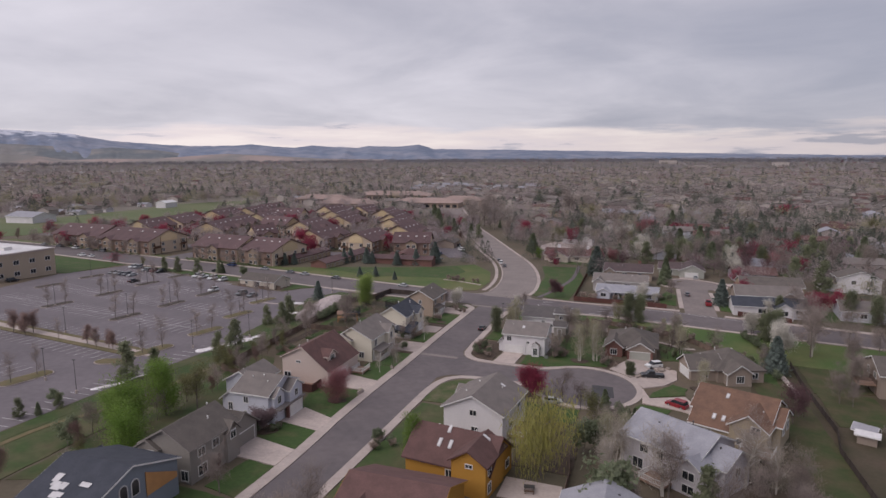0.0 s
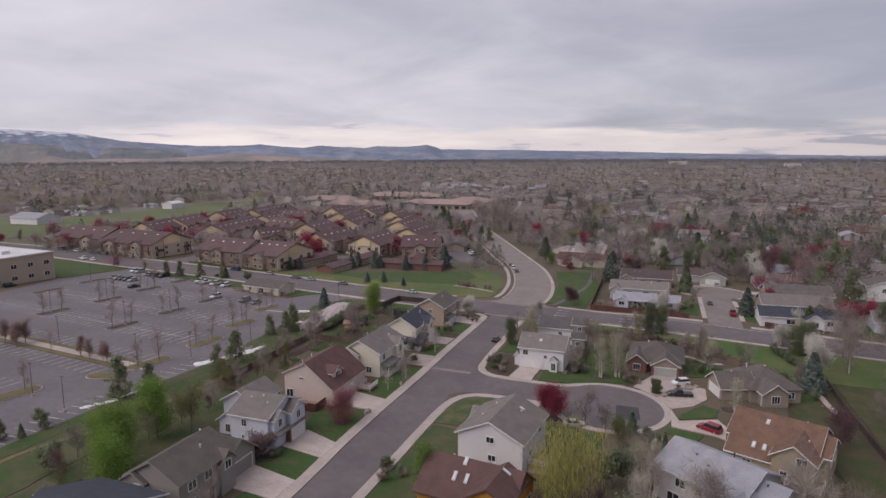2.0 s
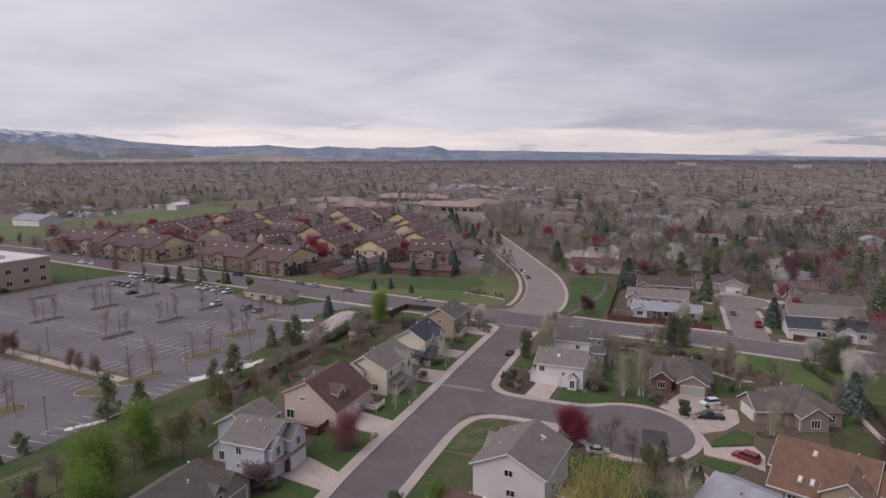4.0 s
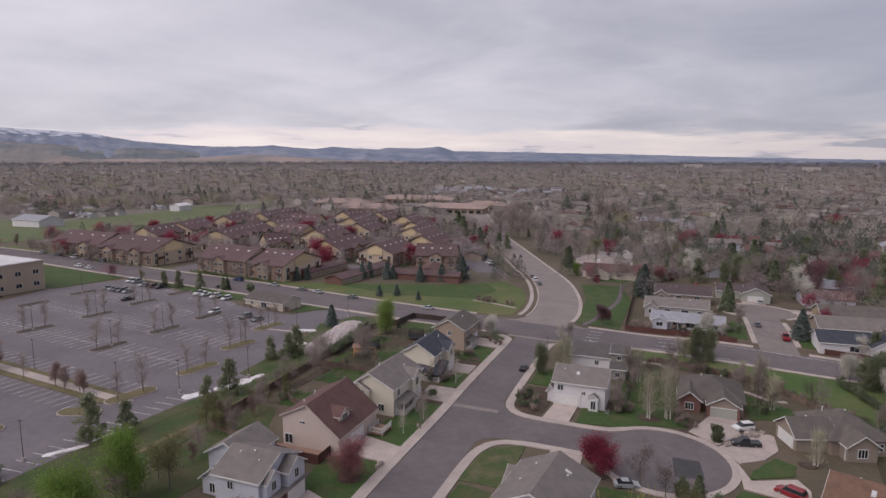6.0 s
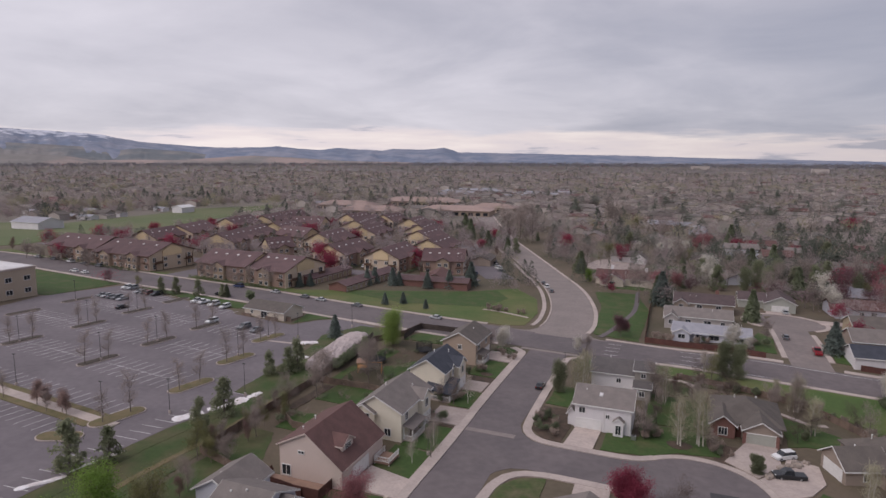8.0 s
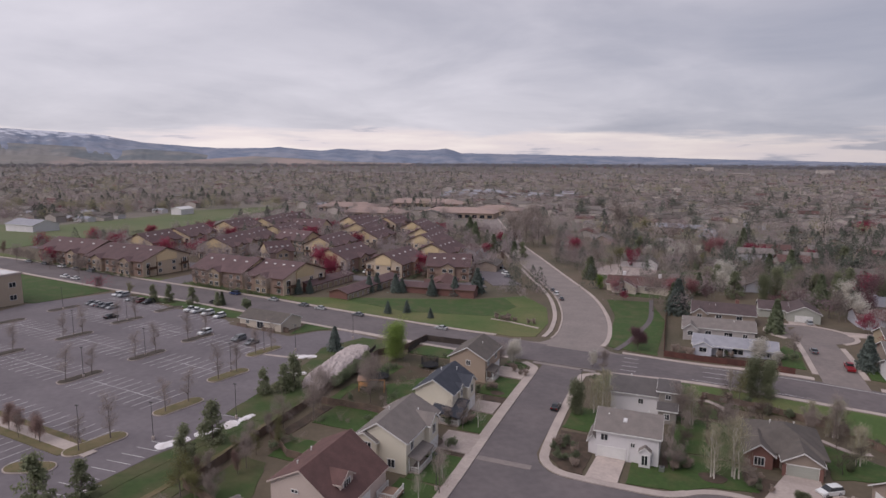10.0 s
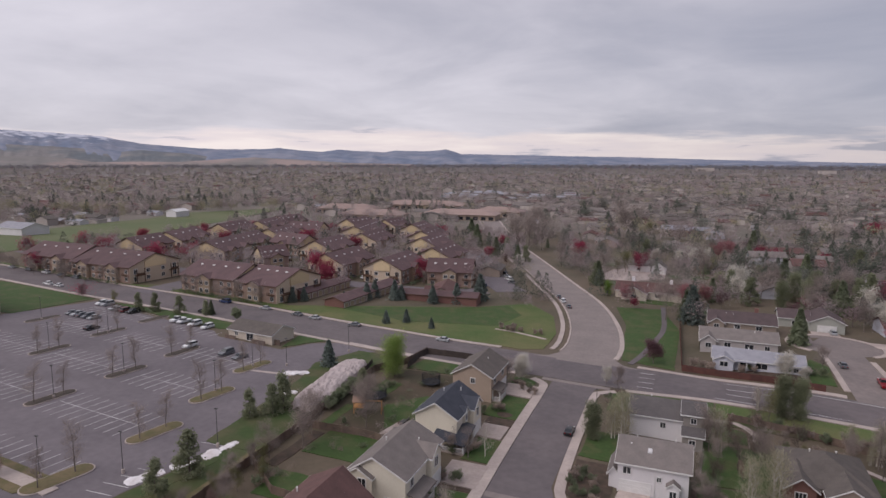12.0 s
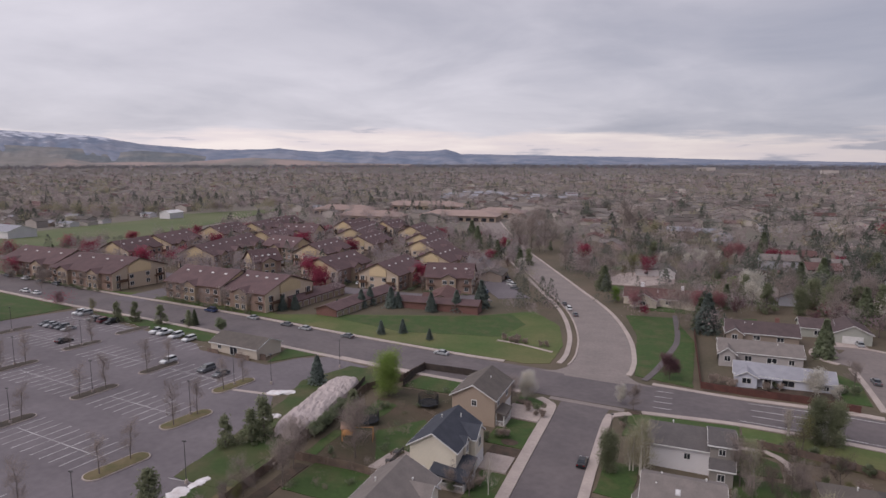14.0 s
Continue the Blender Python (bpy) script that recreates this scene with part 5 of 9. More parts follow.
house("white gabled house with a grey roof", 22.9, 105.0,
      [("gable", -5.6, -6.2, 5.4, 6.2, 5.4, 2.6, {"axis": "y"}), ("gable", -3.5, 6.0, 3, 9, 2.8, 2.0, {"axis": "y"}), ("gable", -6.6, 1.0, 0, 6.0, 4.0, 1.8, {"axis": "x", "over": 0.3})],
      "siding_white", "roof_grey", [("N", 9, 0, 4.8)], [("S", -6.2, 0.0, 5.0, 1.2, 0.9), ("S", -6.2, 0.3, 2.0, 1.2, 0.9), ("E", 5.4, -2, 2.0, 1.5, 1.3), ("E", 5.4, 2.5, 4.4, 1.2, 1.2)], turn=-6,
      extras=lambda r: (deck(r, 5.45, -3.5, 8.6, 0.8, 0.9, "wood_deck"), vents(r, [(-2.6, 3.5, 6.8), (2.4, 2, 6.9), (-3.4, -1, 6.4)]), skylight(r, 2.2, 3.0, 7.0, -0.47, "x")))
house("white two-storey house with a grey roof and double garage", 20.4, 156.5,
      [("gable", -5.3, -6, 5.2, 4, 5.2, 2.1, {"axis": "x"}), ("gable", -6.7, -5.2, -5.32, 1, 2.8, 1.0, {"axis": "y", "over": 0.3}), ("gable", 2.1, -7.2, 3.9, -5.9, 2.9, 0.7, {"axis": "y", "over": 0.2})],
      "siding_white", "roof_grey", [("S", -6, -2.6, 4.6)], [("S", -6, -3.9, 4.0, 1.1, 1.1), ("E", 5.2, -2, 4.0, 1.2, 1.2), ("E", 5.2, 0.5, 1.6, 1.4, 1.3), ("S", -7.2, 3.0, 1.5, 0.9, 1.7), ("S", -6, 0.9, 3.3, 0.6, 0.7)],
      extras=lambda r: (blocks_on(r, "porch_step", [(1.9, -8.4, -0.8, 4.1, -7.25, 0.15)], "concrete"), skylight(r, -0.7, -3.4, 6.35, 0.34, "y", 0.7, 1.0), vents(r, [(-3, 1.6, 6.3), (3.0, 1, 6.7), (-3.6, -2.4, 6.6)]),
                        blocks_on(r, "downpipe", [(0.2, -6.12, -0.6, 0.3, -6.02, 5.0), (5.05, -6.12, -0.6, 5.15, -6.02, 5.0)], "trim")))
house("white house with a low grey roof and square stair gable", 21.4, 178.5,
      [("gable", -6.5, -4.5, 4.0, 4.2, 4.4, 2.0, {"axis": "x"}), ("gable", 3.0, -5.5, 6.6, 1.5, 6.0, 0.9, {"axis": "x", "wall": "siding_grey"}), ("gable", 3.1, -7.6, 6.5, -5.4, 3.0, 1.0, {"axis": "x", "over": 0.35, "wall": "siding_grey"})], "siding_white", "roof_slate", [], [("S", -4.5, -0.5, 2.9, 0.9, 1.0), ("S", -7.6, 4.7, 1.5, 1.0, 1.1), ("S", -5.5, 4.8, 4.9, 0.9, 0.9), ("E", 6.6, -1, 4.4, 1.3, 1.5)],
      extras=lambda r: vents(r, [(-3, 1.5, 6.1)]))
house("brick and siding bungalow with a taupe hip roof", 46.0, 164.5,
      [("hip", -6, -5, 6, 8, 3.0, 3.0, {}), ("gable", -0.8, -7.6, 5.0, 0, 2.9, 1.7, {"axis": "y"}), ("gable", -6.4, -6.4, -2.2, 0, 2.9, 1.6, {"axis": "y", "wall": "brick_red"})],
      "siding_taupe", "roof_tan", [("S", -7.6, 2.1, 4.8, "siding_sage")], [("S", -6.4, -4.3, 1.5, 1.5, 1.4, 2)],
      extras=lambda r: (blocks_on(r, "brick_pier", [(-0.95, -7.75, -1, -0.35, -7.45, 2.3), (4.55, -7.75, -1, 5.15, -7.45, 2.3)], "brick_red"), front_door(r, "S", -5.0, -1.5, "red_fence"), vents(r, [(2, 4, 5.0), (-2, 3, 5.2)])))
house("grey-taupe bungalow with a west-facing double garage", 65.4, 152.4,
      [("gable", -7.6, -3.5, -0.5, 3.5, 2.9, 2.3, {"axis": "x"}), ("hip", -2, -4.6, 8.5, 7.4, 3.0, 3.2, {}), ("gable", -0.6, -7.0, 4.6, -3, 3.0, 1.8, {"axis": "y"})],
      "siding_taupe", "roof_tan", [("W", -7.6, 0.0, 5.0)], [("S", -7.0, 2.0, 1.6, 1.6, 1.5, 2), ("S", -4.6, 6.5, 1.6, 1.2, 1.3), ("S", -3.5, -4.2, 1.6, 1.0, 1.2)], turn=20,
      extras=lambda r: (vents(r, [(1, 4, 5.3), (4, 2, 5.6), (-3.6, 1.2, 4.7)]), blocks_on(r, "porch_post", [(-0.8, -6.6, -0.8, -0.64, -6.44, 2.9)], "trim")))
house("tan house with an orange shake roof and skylights", 66.6, 120.0,
      [("gable", -7, -4, 6, 6, 4.7, 2.7, {"axis": "x"}), ("gable", 0.4, -7.6, 6.4, 0, 4.5, 2.1, {"axis": "y"}), ("gable", -6.4, -6.8, 0.3, -2, 2.8, 1.7, {"axis": "x"}), ("gable", 5.0, -3.4, 7.6, 3.6, 4.3, 2.0, {"axis": "x", "over": 0.35})],
      "siding_tan", "roof_orange", [("W", -7, 2, 4.8)], [("S", -7.6, 2.2, 1.6, 0.9, 1.0), ("S", -7.6, 4.6, 4.2, 1.4, 1.2), ("E", 7.6, -1.6, 3.2, 1.3, 1.6), ("E", 7.6, 1.4, 3.2, 1.3, 1.6), ("S", -6.8, -3.4, 1.5, 1.2, 1.0)], turn=-21,
      extras=lambda r: (skylight(r, -1.9, -0.8, 6.55, 0.54, "y"), skylight(r, -2.8, -5.4, 4.0, 0.7, "y"), skylight(r, -1.2, -5.4, 4.0, 0.7, "y"), vents(r, [(3, 4, 6.1), (-4, 3.4, 6.2), (4.6, -3.0, 5.9), (7.4, 1.4, 5.6)]), deck(r, 3.0, -11.0, 8.0, -7.65, 1.6)))
house("white house with a pale shingle roof", 56.8, 101.4,
      [("gable", -7.6, -6, 5.4, 5, 5.2, 2.5, {"axis": "x"}), ("gable", 4.6, -4.2, 8.8, 3.2, 4.7, 1.8, {"axis": "x"}), ("gable", 2.4, -7.4, 7.6, -3.4, 4.3, 1.6, {"axis": "y"})],
      "siding_lilac", "roof_pale", [("N", 5, -2.5, 4.8)], [("S", -7.4, 5.0, 3.3, 1.8, 1.2), ("S", -7.4, 5.0, 1.2, 1.8, 1.2), ("S", -6, -3.5, 3.9, 1.4, 1.2), ("S", -6, -0.6, 3.9, 1.0, 1.2), ("S", -6, -4.5, 1.2, 1.8, 1.6), ("E", 8.8, -0.5, 3.2, 1.4, 1.3)], turn=-33,
      extras=lambda r: (vents(r, [(-3.4, -2.2, 7.0), (0.2, 1.6, 7.3), (-1, -3.2, 6.5), (6.5, -1.4, 6.2)], "metal"), deck(r, -2.0, -9.6, 2.3, -6.05, 0.9, "wood_deck")))
house("house with a pale grey shingle roof", 46.5, 70.5,
      [("gable", -5.5, -8, 5.5, 8, 4.6, 2.5, {"axis": "y"})], "siding_lilac", "roof_pale", [], [("N", 8, 0, 3.0, 1.4, 1.2)], extras=lambda r: vents(r, [(-2, 4, 6.2), (1.6, 6, 6.3)], "metal"))
house("grey two-storey house with a raised timber deck", 103.0, 156.0,
      [("gable", -6, -6, 6, 6, 5.4, 2.4, {"axis": "x"})], "siding_taupe", "roof_tan", [], [("W", -6, -2, 4.2, 1.4, 1.3), ("W", -6, 2.5, 4.2, 1.4, 1.3), ("S", -6, 0, 4.2, 1.4, 1.3)], extras=lambda r: deck(r, -9.6, -4, -6.05, 1, 2.6, "wood_deck", "fence"))
house("low garden shed with a white flat roof", 87.8, 123.4, [("gable", -1.5, -0.9, 1.5, 0.9, 1.8, 0.25, {"axis": "x", "base": -0.6})], "siding_taupe", "roof_flat", name="garden_shed", turn=-18)
house("small garden shed under a pale tarpaulin", 88.4, 126.6, [("gable", -1.6, -1.0, 1.6, 1.0, 1.5, 0.7, {"axis": "x", "base": -0.6})], "siding_taupe", "roof_pale", name="garden_shed", turn=-30)
# ---- lawns and planting beds ----
for pts in (rect(-19, 60, -4.9, 67.5), [(-9.8, 69.0), (-3.6, 68.0), (-3.8, 77.6), (-9.0, 78.4)], [(-15.2, 85.2), (-4.0, 83.5), (-4.2, 91.6), (-15.6, 92.6)], [(-13, 98.4), (-4.2, 97.0), (-4.5, 112.2), (-16.0, 111.4)],
            [(-12.6, 120.0), (-4.6, 118.3), (-5.0, 128.4), (-12.6, 129.0)], rect(-11.9, 129.2, -4.9, 139.4), rect(-11.0, 150.0, -4.9, 159.6), rect(-13.6, 170.2, -4.9, 182.6), rect(-13.6, 191.6, -8.2, 195.6),
            rect(-29, 101.5, -20, 108.5), rect(-36, 126, -23, 134), rect(-37, 141, -23, 151), [(-40, 190), (-24, 190), (-24, 200), (-38, 199)],
            [(-60, 186), (-46, 186), (-42, 197), (-57, 197)], [(-77, 190.5), (-72.5, 198), (-68, 203), (-80, 204)]):
    lawn(pts)
lawn([(-41, 151.5), (-24, 151.5), (-24.5, 189), (-41, 189)], "scrub", 0.07, "garden_ground", "bare brown garden soil with thin grass")
for pts in ([(-33.8, 166), (-27.6, 174.5), (-24.6, 172), (-24.6, 159.6), (-28.4, 155.6)], [(-40.6, 172), (-36, 171.5), (-35.6, 179), (-40.6, 180)], [(-40.8, 153), (-38.6, 153), (-39, 163), (-40.9, 163)]):
    lawn(pts, "lawn", 0.12)
lawn([(7.6, 112), (14, 112), (15, 120), (14.5, 128), (10.5, 126.4), (7.8, 122)], "patchy_lawn", label="patchy lawn, part green and part straw, at the street corner")
for pts in ([(21.2, 142.4), (29, 143.4), (34, 147.0), (41, 148.2), (41, 151), (21.2, 151)], rect(7.6, 160, 13.5, 172), rect(27, 151, 39, 158), [(50.6, 131.4), (51.4, 134.6), (55.6, 141.6), (58.6, 139.8), (58.0, 135.6)],
            [(48.2, 124.6), (49.4, 126.8), (55.4, 125.9), (53.4, 121.6)], rect(26, 112, 38, 119), [(9.6, 196), (9.2, 184), (24, 186), (24, 190.6), (30.6, 191), (30.6, 198.4), (20, 197.6)]):
    lawn(pts)
for pts in ([(76, 92), (83, 92), (82, 132), (80, 158), (72, 150), (75, 128)], rect(85, 130, 96, 150), [(30, 194.2), (30, 186), (60, 186), (98, 170), (120, 172), (120, 191), (60, 193.6)]):
    lawn(pts, "rough_lawn", 0.12)
lawn([(84.6, 148), (84.6, 172), (94, 177), (97, 152)], "rough_lawn", 0.13)
lawn([(-112, 229), (-76, 223.4), (-40, 220.4), (-18, 219.0), (-12.4, 222), (-12.6, 240), (-18, 262), (-30, 278), (-46, 262), (-90, 240)], "meadow", 0.10, "meadow", "rough spring grass, part green and part straw")
lawn([(-90, 238), (-46, 262), (-36, 270), (-28, 258), (-32, 240), (-60, 232)], "lawn", 0.14, "lawn")
lawn([(8.6, 222), (22, 218.8), (22.4, 262), (16, 292), (0, 288), (6, 262)], "lawn", 0.12)
lawn([(56, 60), (130, 60), (130, 190), (100, 192), (70, 192), (74, 165), (70, 130), (60, 92)], "scrub", 0.04, "meadow", "rough brown-green scrub of the eastern greenbelt")
lawn([(-250, 215.6), (-210, 212.6), (-168, 208.6), (-172, 182), (-240, 178)], "lawn", 0.12)
lawn([(-160, 207.6), (-130, 201.0), (-104, 197.5), (-100, 200), (-104, 204.4), (-130, 207.6)], "lawn", 0.11)
lawn([(-53.8, 40), (-53.4, 101), (-52.6, 118), (-48.6, 137), (-49, 147), (-52, 155), (-44, 155), (-41.5, 126), (-40, 100), (-38, 40)], "belt", 0.08, "meadow", "rough greenbelt grass between the fences and the car park")
lawn([(-54.2, 60), (-53.9, 101), (-53.0, 118), (-49.2, 136), (-47, 134), (-50, 112), (-50.4, 62)], "belt", 0.12)
lawn([(8, 60), (15.8, 60), (16.2, 110), (8, 111)], "belt", 0.10, "meadow", "rough spring grass before a golden house")
lawn([(-38, 60), (-29, 64), (-27, 108), (-35, 124), (-39.5, 124)], "belt", 0.06, "meadow", "scrubby grass behind the gardens")
lawn([(-600, 236), (-320, 236), (-302, 264), (-316, 307), (-304, 337), (-343, 471), (-390, 640), (-446, 541), (-427, 476), (-424, 407), (-416, 376), (-600, 345)], "field", 0.15, "pasture", "green pasture beyond the apartments")
for pts in (rect(-12.4, 139.8, -4.9, 141.0), rect(-14, 88, -12, 92), [(10.6, 142.8), (14.0, 142.4), (14.8, 158.6), (7.6, 158.6), (7.8, 146.5)], rect(26, 150.5, 40, 156), rect(40, 145.6, 45, 154), rect(30.5, 92, 40, 112), rect(24, 218, 52, 224), rect(-12, 166.5, -4.9, 169.8), rect(-40, 134.5, -37.5, 149)):
    lawn(pts, "mulch", 0.10, "garden_bed", "bare brown garden bed with mulch")
# trodden trail through the greenbelt
trail = Build()
ribbon(trail, [(-49.5, 60), (-49.0, 76), (-44.6, 88), (-44, 104), (-43.4, 122), (-44.4, 138)], -0.6, 0.6, 0.14, 0.1, 3)
setting("footpath_trail", trail, M["dry_bed"], "narrow trodden trail in the grass", "footpath")
lp = Build()
ribbon(lp, [(-31, 236.5), (-24, 235.5), (-14, 232)], -0.5, 0.6, 0.18, 0.1, 3)
setting("footpath_lawn", lp, M["concrete"], "winding concrete footpath over the lawn", "footpath")

ap = Build()
ribbon(ap, [(16, 296), (17.6, 264), (16, 246), (13, 227), (11, 219)], -0.8, 0.8, 0.18, 0.1, 3)
setting("footpath_park", ap, M["asphalt"], "winding grey asphalt footpath over the lawn", "footpath")
gp = Build()
ribbon(gp, [(29.5, 187.4), (34.3, 188.0), (37.4, 184.2), (37.6, 180)], -0.7, 0.7, 0.18, 0.1, 3)
ribbon(gp, [(50.0, 176), (54, 175.4), (58, 172), (61.5, 172.5)], -0.6, 0.6, 0.18, 0.1, 3)
setting("footpath_garden_curve", gp, M["concrete"], "curved pale garden footpath", "footpath")
for pts in ([(53, 158.5), (61, 161.5), (65, 166), (58, 171), (52.6, 174)], [(27.5, 158.6), (39.6, 159), (39.4, 176), (28, 176)], [(29, 177), (36, 178), (36, 184), (30, 186)],
            [(-54.6, 137), (-46, 137), (-45, 156), (-51.5, 157.5), (-56, 186), (-46, 190), (-44, 197), (-57, 197), (-62, 183), (-58.4, 172), (-56.8, 158)], [(66, 158), (78, 150), (79, 170), (70, 178)]):
    lawn(pts, "belt" if pts[0][0] < 0 else "lawn", 0.13)
lawn([(31, 198.4), (50, 197.4), (78, 194.4), (120, 190.6), (120, 168), (80, 167.6), (70, 173.5), (60, 183.5), (52, 188.8), (31, 191)], "meadow", 0.16, "lawn", "yellow-green grass bank along the collector road")

# ---- driveways ----
for pts in ([(-12.7, 78.4), (-3.8, 77.8), (-3.9, 83.6), (-12.9, 85.4)], [(-12.6, 92.6), (-4.2, 91.4), (-4.3, 97.0), (-11.9, 99.8)], [(-12.8, 112.6), (-4.8, 112.3), (-5.0, 118.4), (-12.8, 120.0)],
            [(-12.1, 141.2), (-5.4, 141.0), (-5.6, 149.2), (-12.1, 149)], [(-11.9, 160.2), (-6.8, 160), (-6.8, 166.2), (-11.9, 166.2)], [(-13.9, 183.4), (-6.8, 183), (-6.8, 190.8), (-13.9, 190.6)],
            [(14.6, 141.6), (19.8, 141.6), (20.2, 150.6), (15.4, 150.6)], [(41.6, 147.0), (46.6, 142.8), (50.6, 148.5), (50.8, 157), (45.6, 157)], [(46.6, 142.3), (49.6, 136.6), (53.8, 139.9), (56.6, 145), (56.6, 151.6), (52, 153.5), (50.8, 148.3)],
            [(49.4, 136.4), (49.6, 127.6), (57.0, 126.2), (58.8, 125.2), (59.4, 131.0), (58.0, 134.4), (51.0, 130.8)], [(46, 122.8), (49.6, 120), (53, 112), (50, 109), (46.5, 113)], [(19.5, 114), (25, 114), (24.5, 128.2), (19.0, 128.2)],
            [(-11, 50), (-6.8, 50), (-6.8, 57), (-11, 57)], [(-12, 346), (2, 349), (14, 361), (14, 384), (2, 393), (-11, 380), (-14, 362)], [(59.6, 266.2), (67.6, 266.2), (67.4, 270.6), (60.0, 270.6)], [(74.6, 257), (84, 259), (84, 264), (73.6, 263)]):
    b = Build()
    slab(b, pts, 0.215, 0.3)
    setting("driveway", b, M["drive"], "pale concrete driveway from the street to a garage", "driveway", "driveways")
for pts in (rect(30.8, 82, 39.4, 88), rect(28, 100, 33, 104), [(-28.5, 152), (-23, 152), (-23, 160), (-27, 161)]):
    b = Build()
    slab(b, pts, 0.16, 0.2)
    setting("patio", b, M["concrete"], "pale concrete patio behind a house", "patio")
court = Build()
ribbon(court, [(65.2, 208.6), (64.6, 222), (64.2, 234), (64.2, 246)], -4.8, 4.8, 0.066, step=3)
slab(court, [(64.0 + 11.4 * math.cos(a), 255.5 + 10.6 * math.sin(a)) for a in np.linspace(0, 2 * math.pi, 36, endpoint=False)], 0.074)
setting("road_court", court, M["court"], "worn pinkish-grey court ending in a round turning place", "street")
wc = Build()
ribbon(wc, [(64.8, 216.5), (64.4, 228), (64.2, 244)], -6.2, -4.8, 0.2, step=3)
ribbon(wc, [(64.8, 216.5), (64.4, 228), (64.2, 241)], 4.8, 6.2, 0.2, step=3)
ring = [(64.0 + 12.1 * math.cos(a), 255.5 + 11.3 * math.sin(a)) for a in np.linspace(radians(-52), radians(232), 34)]
ribbon(wc, ring, -0.7, 0.7, 0.2, 0.25, 2)
setting("pavement_court", wc, M["concrete"], "pale concrete pavement beside the court", "pavement")
lawn([(52.5, 219), (57.6, 218.6), (58.0, 231), (54.6, 237), (52.6, 230)])
lawn([(71.4, 217.4), (82, 214.6), (76, 222), (71.4, 228)])
# apartment roads
ar = Build()
ribbon(ar, [(-163, 224), (-163, 262), (-172, 300), (-172, 400)], -6, 6, 0.06)
ribbon(ar, [(-300, 276), (-220, 267), (-163, 269), (-120, 276), (-70, 282), (-52, 292)], -5.5, 5.5, 0.068)
ribbon(ar, [(-42, 296), (-60, 325), (-80, 372), (-98, 408)], -6.5, 6.5, 0.074)
ribbon(ar, [(-270, 330), (-170, 328), (-90, 336)], -4, 4, 0.058)
ribbon(ar, [(-270, 376), (-170, 374), (-100, 380)], -4, 4, 0.056)
setting("road_apartments", ar, M["lot"], "grey asphalt lanes between the apartment buildings", "road")


# ---- fences: each panel a part between posts ----
def fence(pts, h=1.7, mat="fence", label="weathered wooden board fence", panel=2.4):
    x0, y0 = pts[0]
    root = thing("fence", label, "fence", pose(x0, y0, gz(x0, y0)))
    for (ax, ay), (bx, by) in zip(pts, pts[1:]):
        n = max(1, round(math.hypot(bx - ax, by - ay) / panel))
        d = Vector((bx - ax, by - ay)).normalized()
        q = Vector((-d.y, d.x)) * 0.03
        for i in range(n):
            p0, p1 = Vector((ax, ay)).lerp(Vector((bx, by)), i / n), Vector((ax, ay)).lerp(Vector((bx, by)), (i + 1) / n)
            b = Build()
            cs = [p0 - q, p1 - q, p1 + q, p0 + q]
            b.prism([(c.x - x0, c.y - y0, gz(c.x, c.y) - gz(x0, y0) - 0.1) for c in cs], [(c.x - x0, c.y - y0, gz(c.x, c.y) - gz(x0, y0) + h - 0.04 * (i % 2)) for c in cs])
            part("panel", b, M[mat], root)
            b = Build()
            z = gz(p0.x, p0.y) - gz(x0, y0)
            b.box(p0.x - x0 - 0.07, p0.y - y0 - 0.07, z - 0.2, p0.x - x0 + 0.07, p0.y - y0 + 0.07, z + h + 0.08)
            part("post", b, M[mat], root)


fence([(-40.4, 112), (-41.6, 127), (-42.4, 146), (-43.6, 158)])
fence([(-43.6, 158), (-44.6, 172), (-45.6, 184), (-41, 193), (-40, 204)])
fence([(-39.2, 189.5), (-40.2, 198), (-39.6, 203.0), (-30, 203.6), (-21, 203.2)], 1.7, "dark_fence", "dark weathered board fence round a back garden")
fence([(-42, 150), (-30, 150.6), (-23, 150)], 1.5)
fence([(-42, 134), (-33, 127), (-23.5, 126.5)], 1.5)
fence([(-41, 112), (-30, 109), (-27, 109)], 1.5)
fence([(40.2, 76), (40, 91), (39, 98)], 1.6)
fence([(83, 167), (82.8, 151), (83.4, 136), (83.8, 126), (82.2, 117), (82.8, 102), (83.5, 90)], 1.3, "dark_fence", "low dark weathered fence beside a garden path")
wk = Build()
ribbon(wk, [(79.6, 166), (79.8, 157), (81.0, 145)], -0.6, 0.6, 0.2, 0.1, 3)
setting("footpath_garden", wk, M["concrete"], "short pale footpath beside a low fence", "footpath")
fence([(33, 189.6), (46, 187.4), (58.6, 182), (69.3, 167)], 1.5)
fence([(23.7, 219.4), (34.0, 217.6), (43.9, 216.5), (54.6, 214.2)], 1.7, "red_fence", "reddish-brown board fence along the collector road")
fence([(22.3, 271.9), (23.0, 243.8), (23.7, 219.8)], 1.6, "red_fence", "reddish-brown board fence beside the lawn")
fence([(76.0, 213.7), (82.9, 213.1), (90.9, 211.0)], 1.6, "red_fence", "red board fence beside a white bungalow")
fence([(-25.6, 110.8), (-25.6, 108.2), (-17.6, 107.0)], 1.7, "red_fence", "dark red board fence round a wooden deck", 2.0)


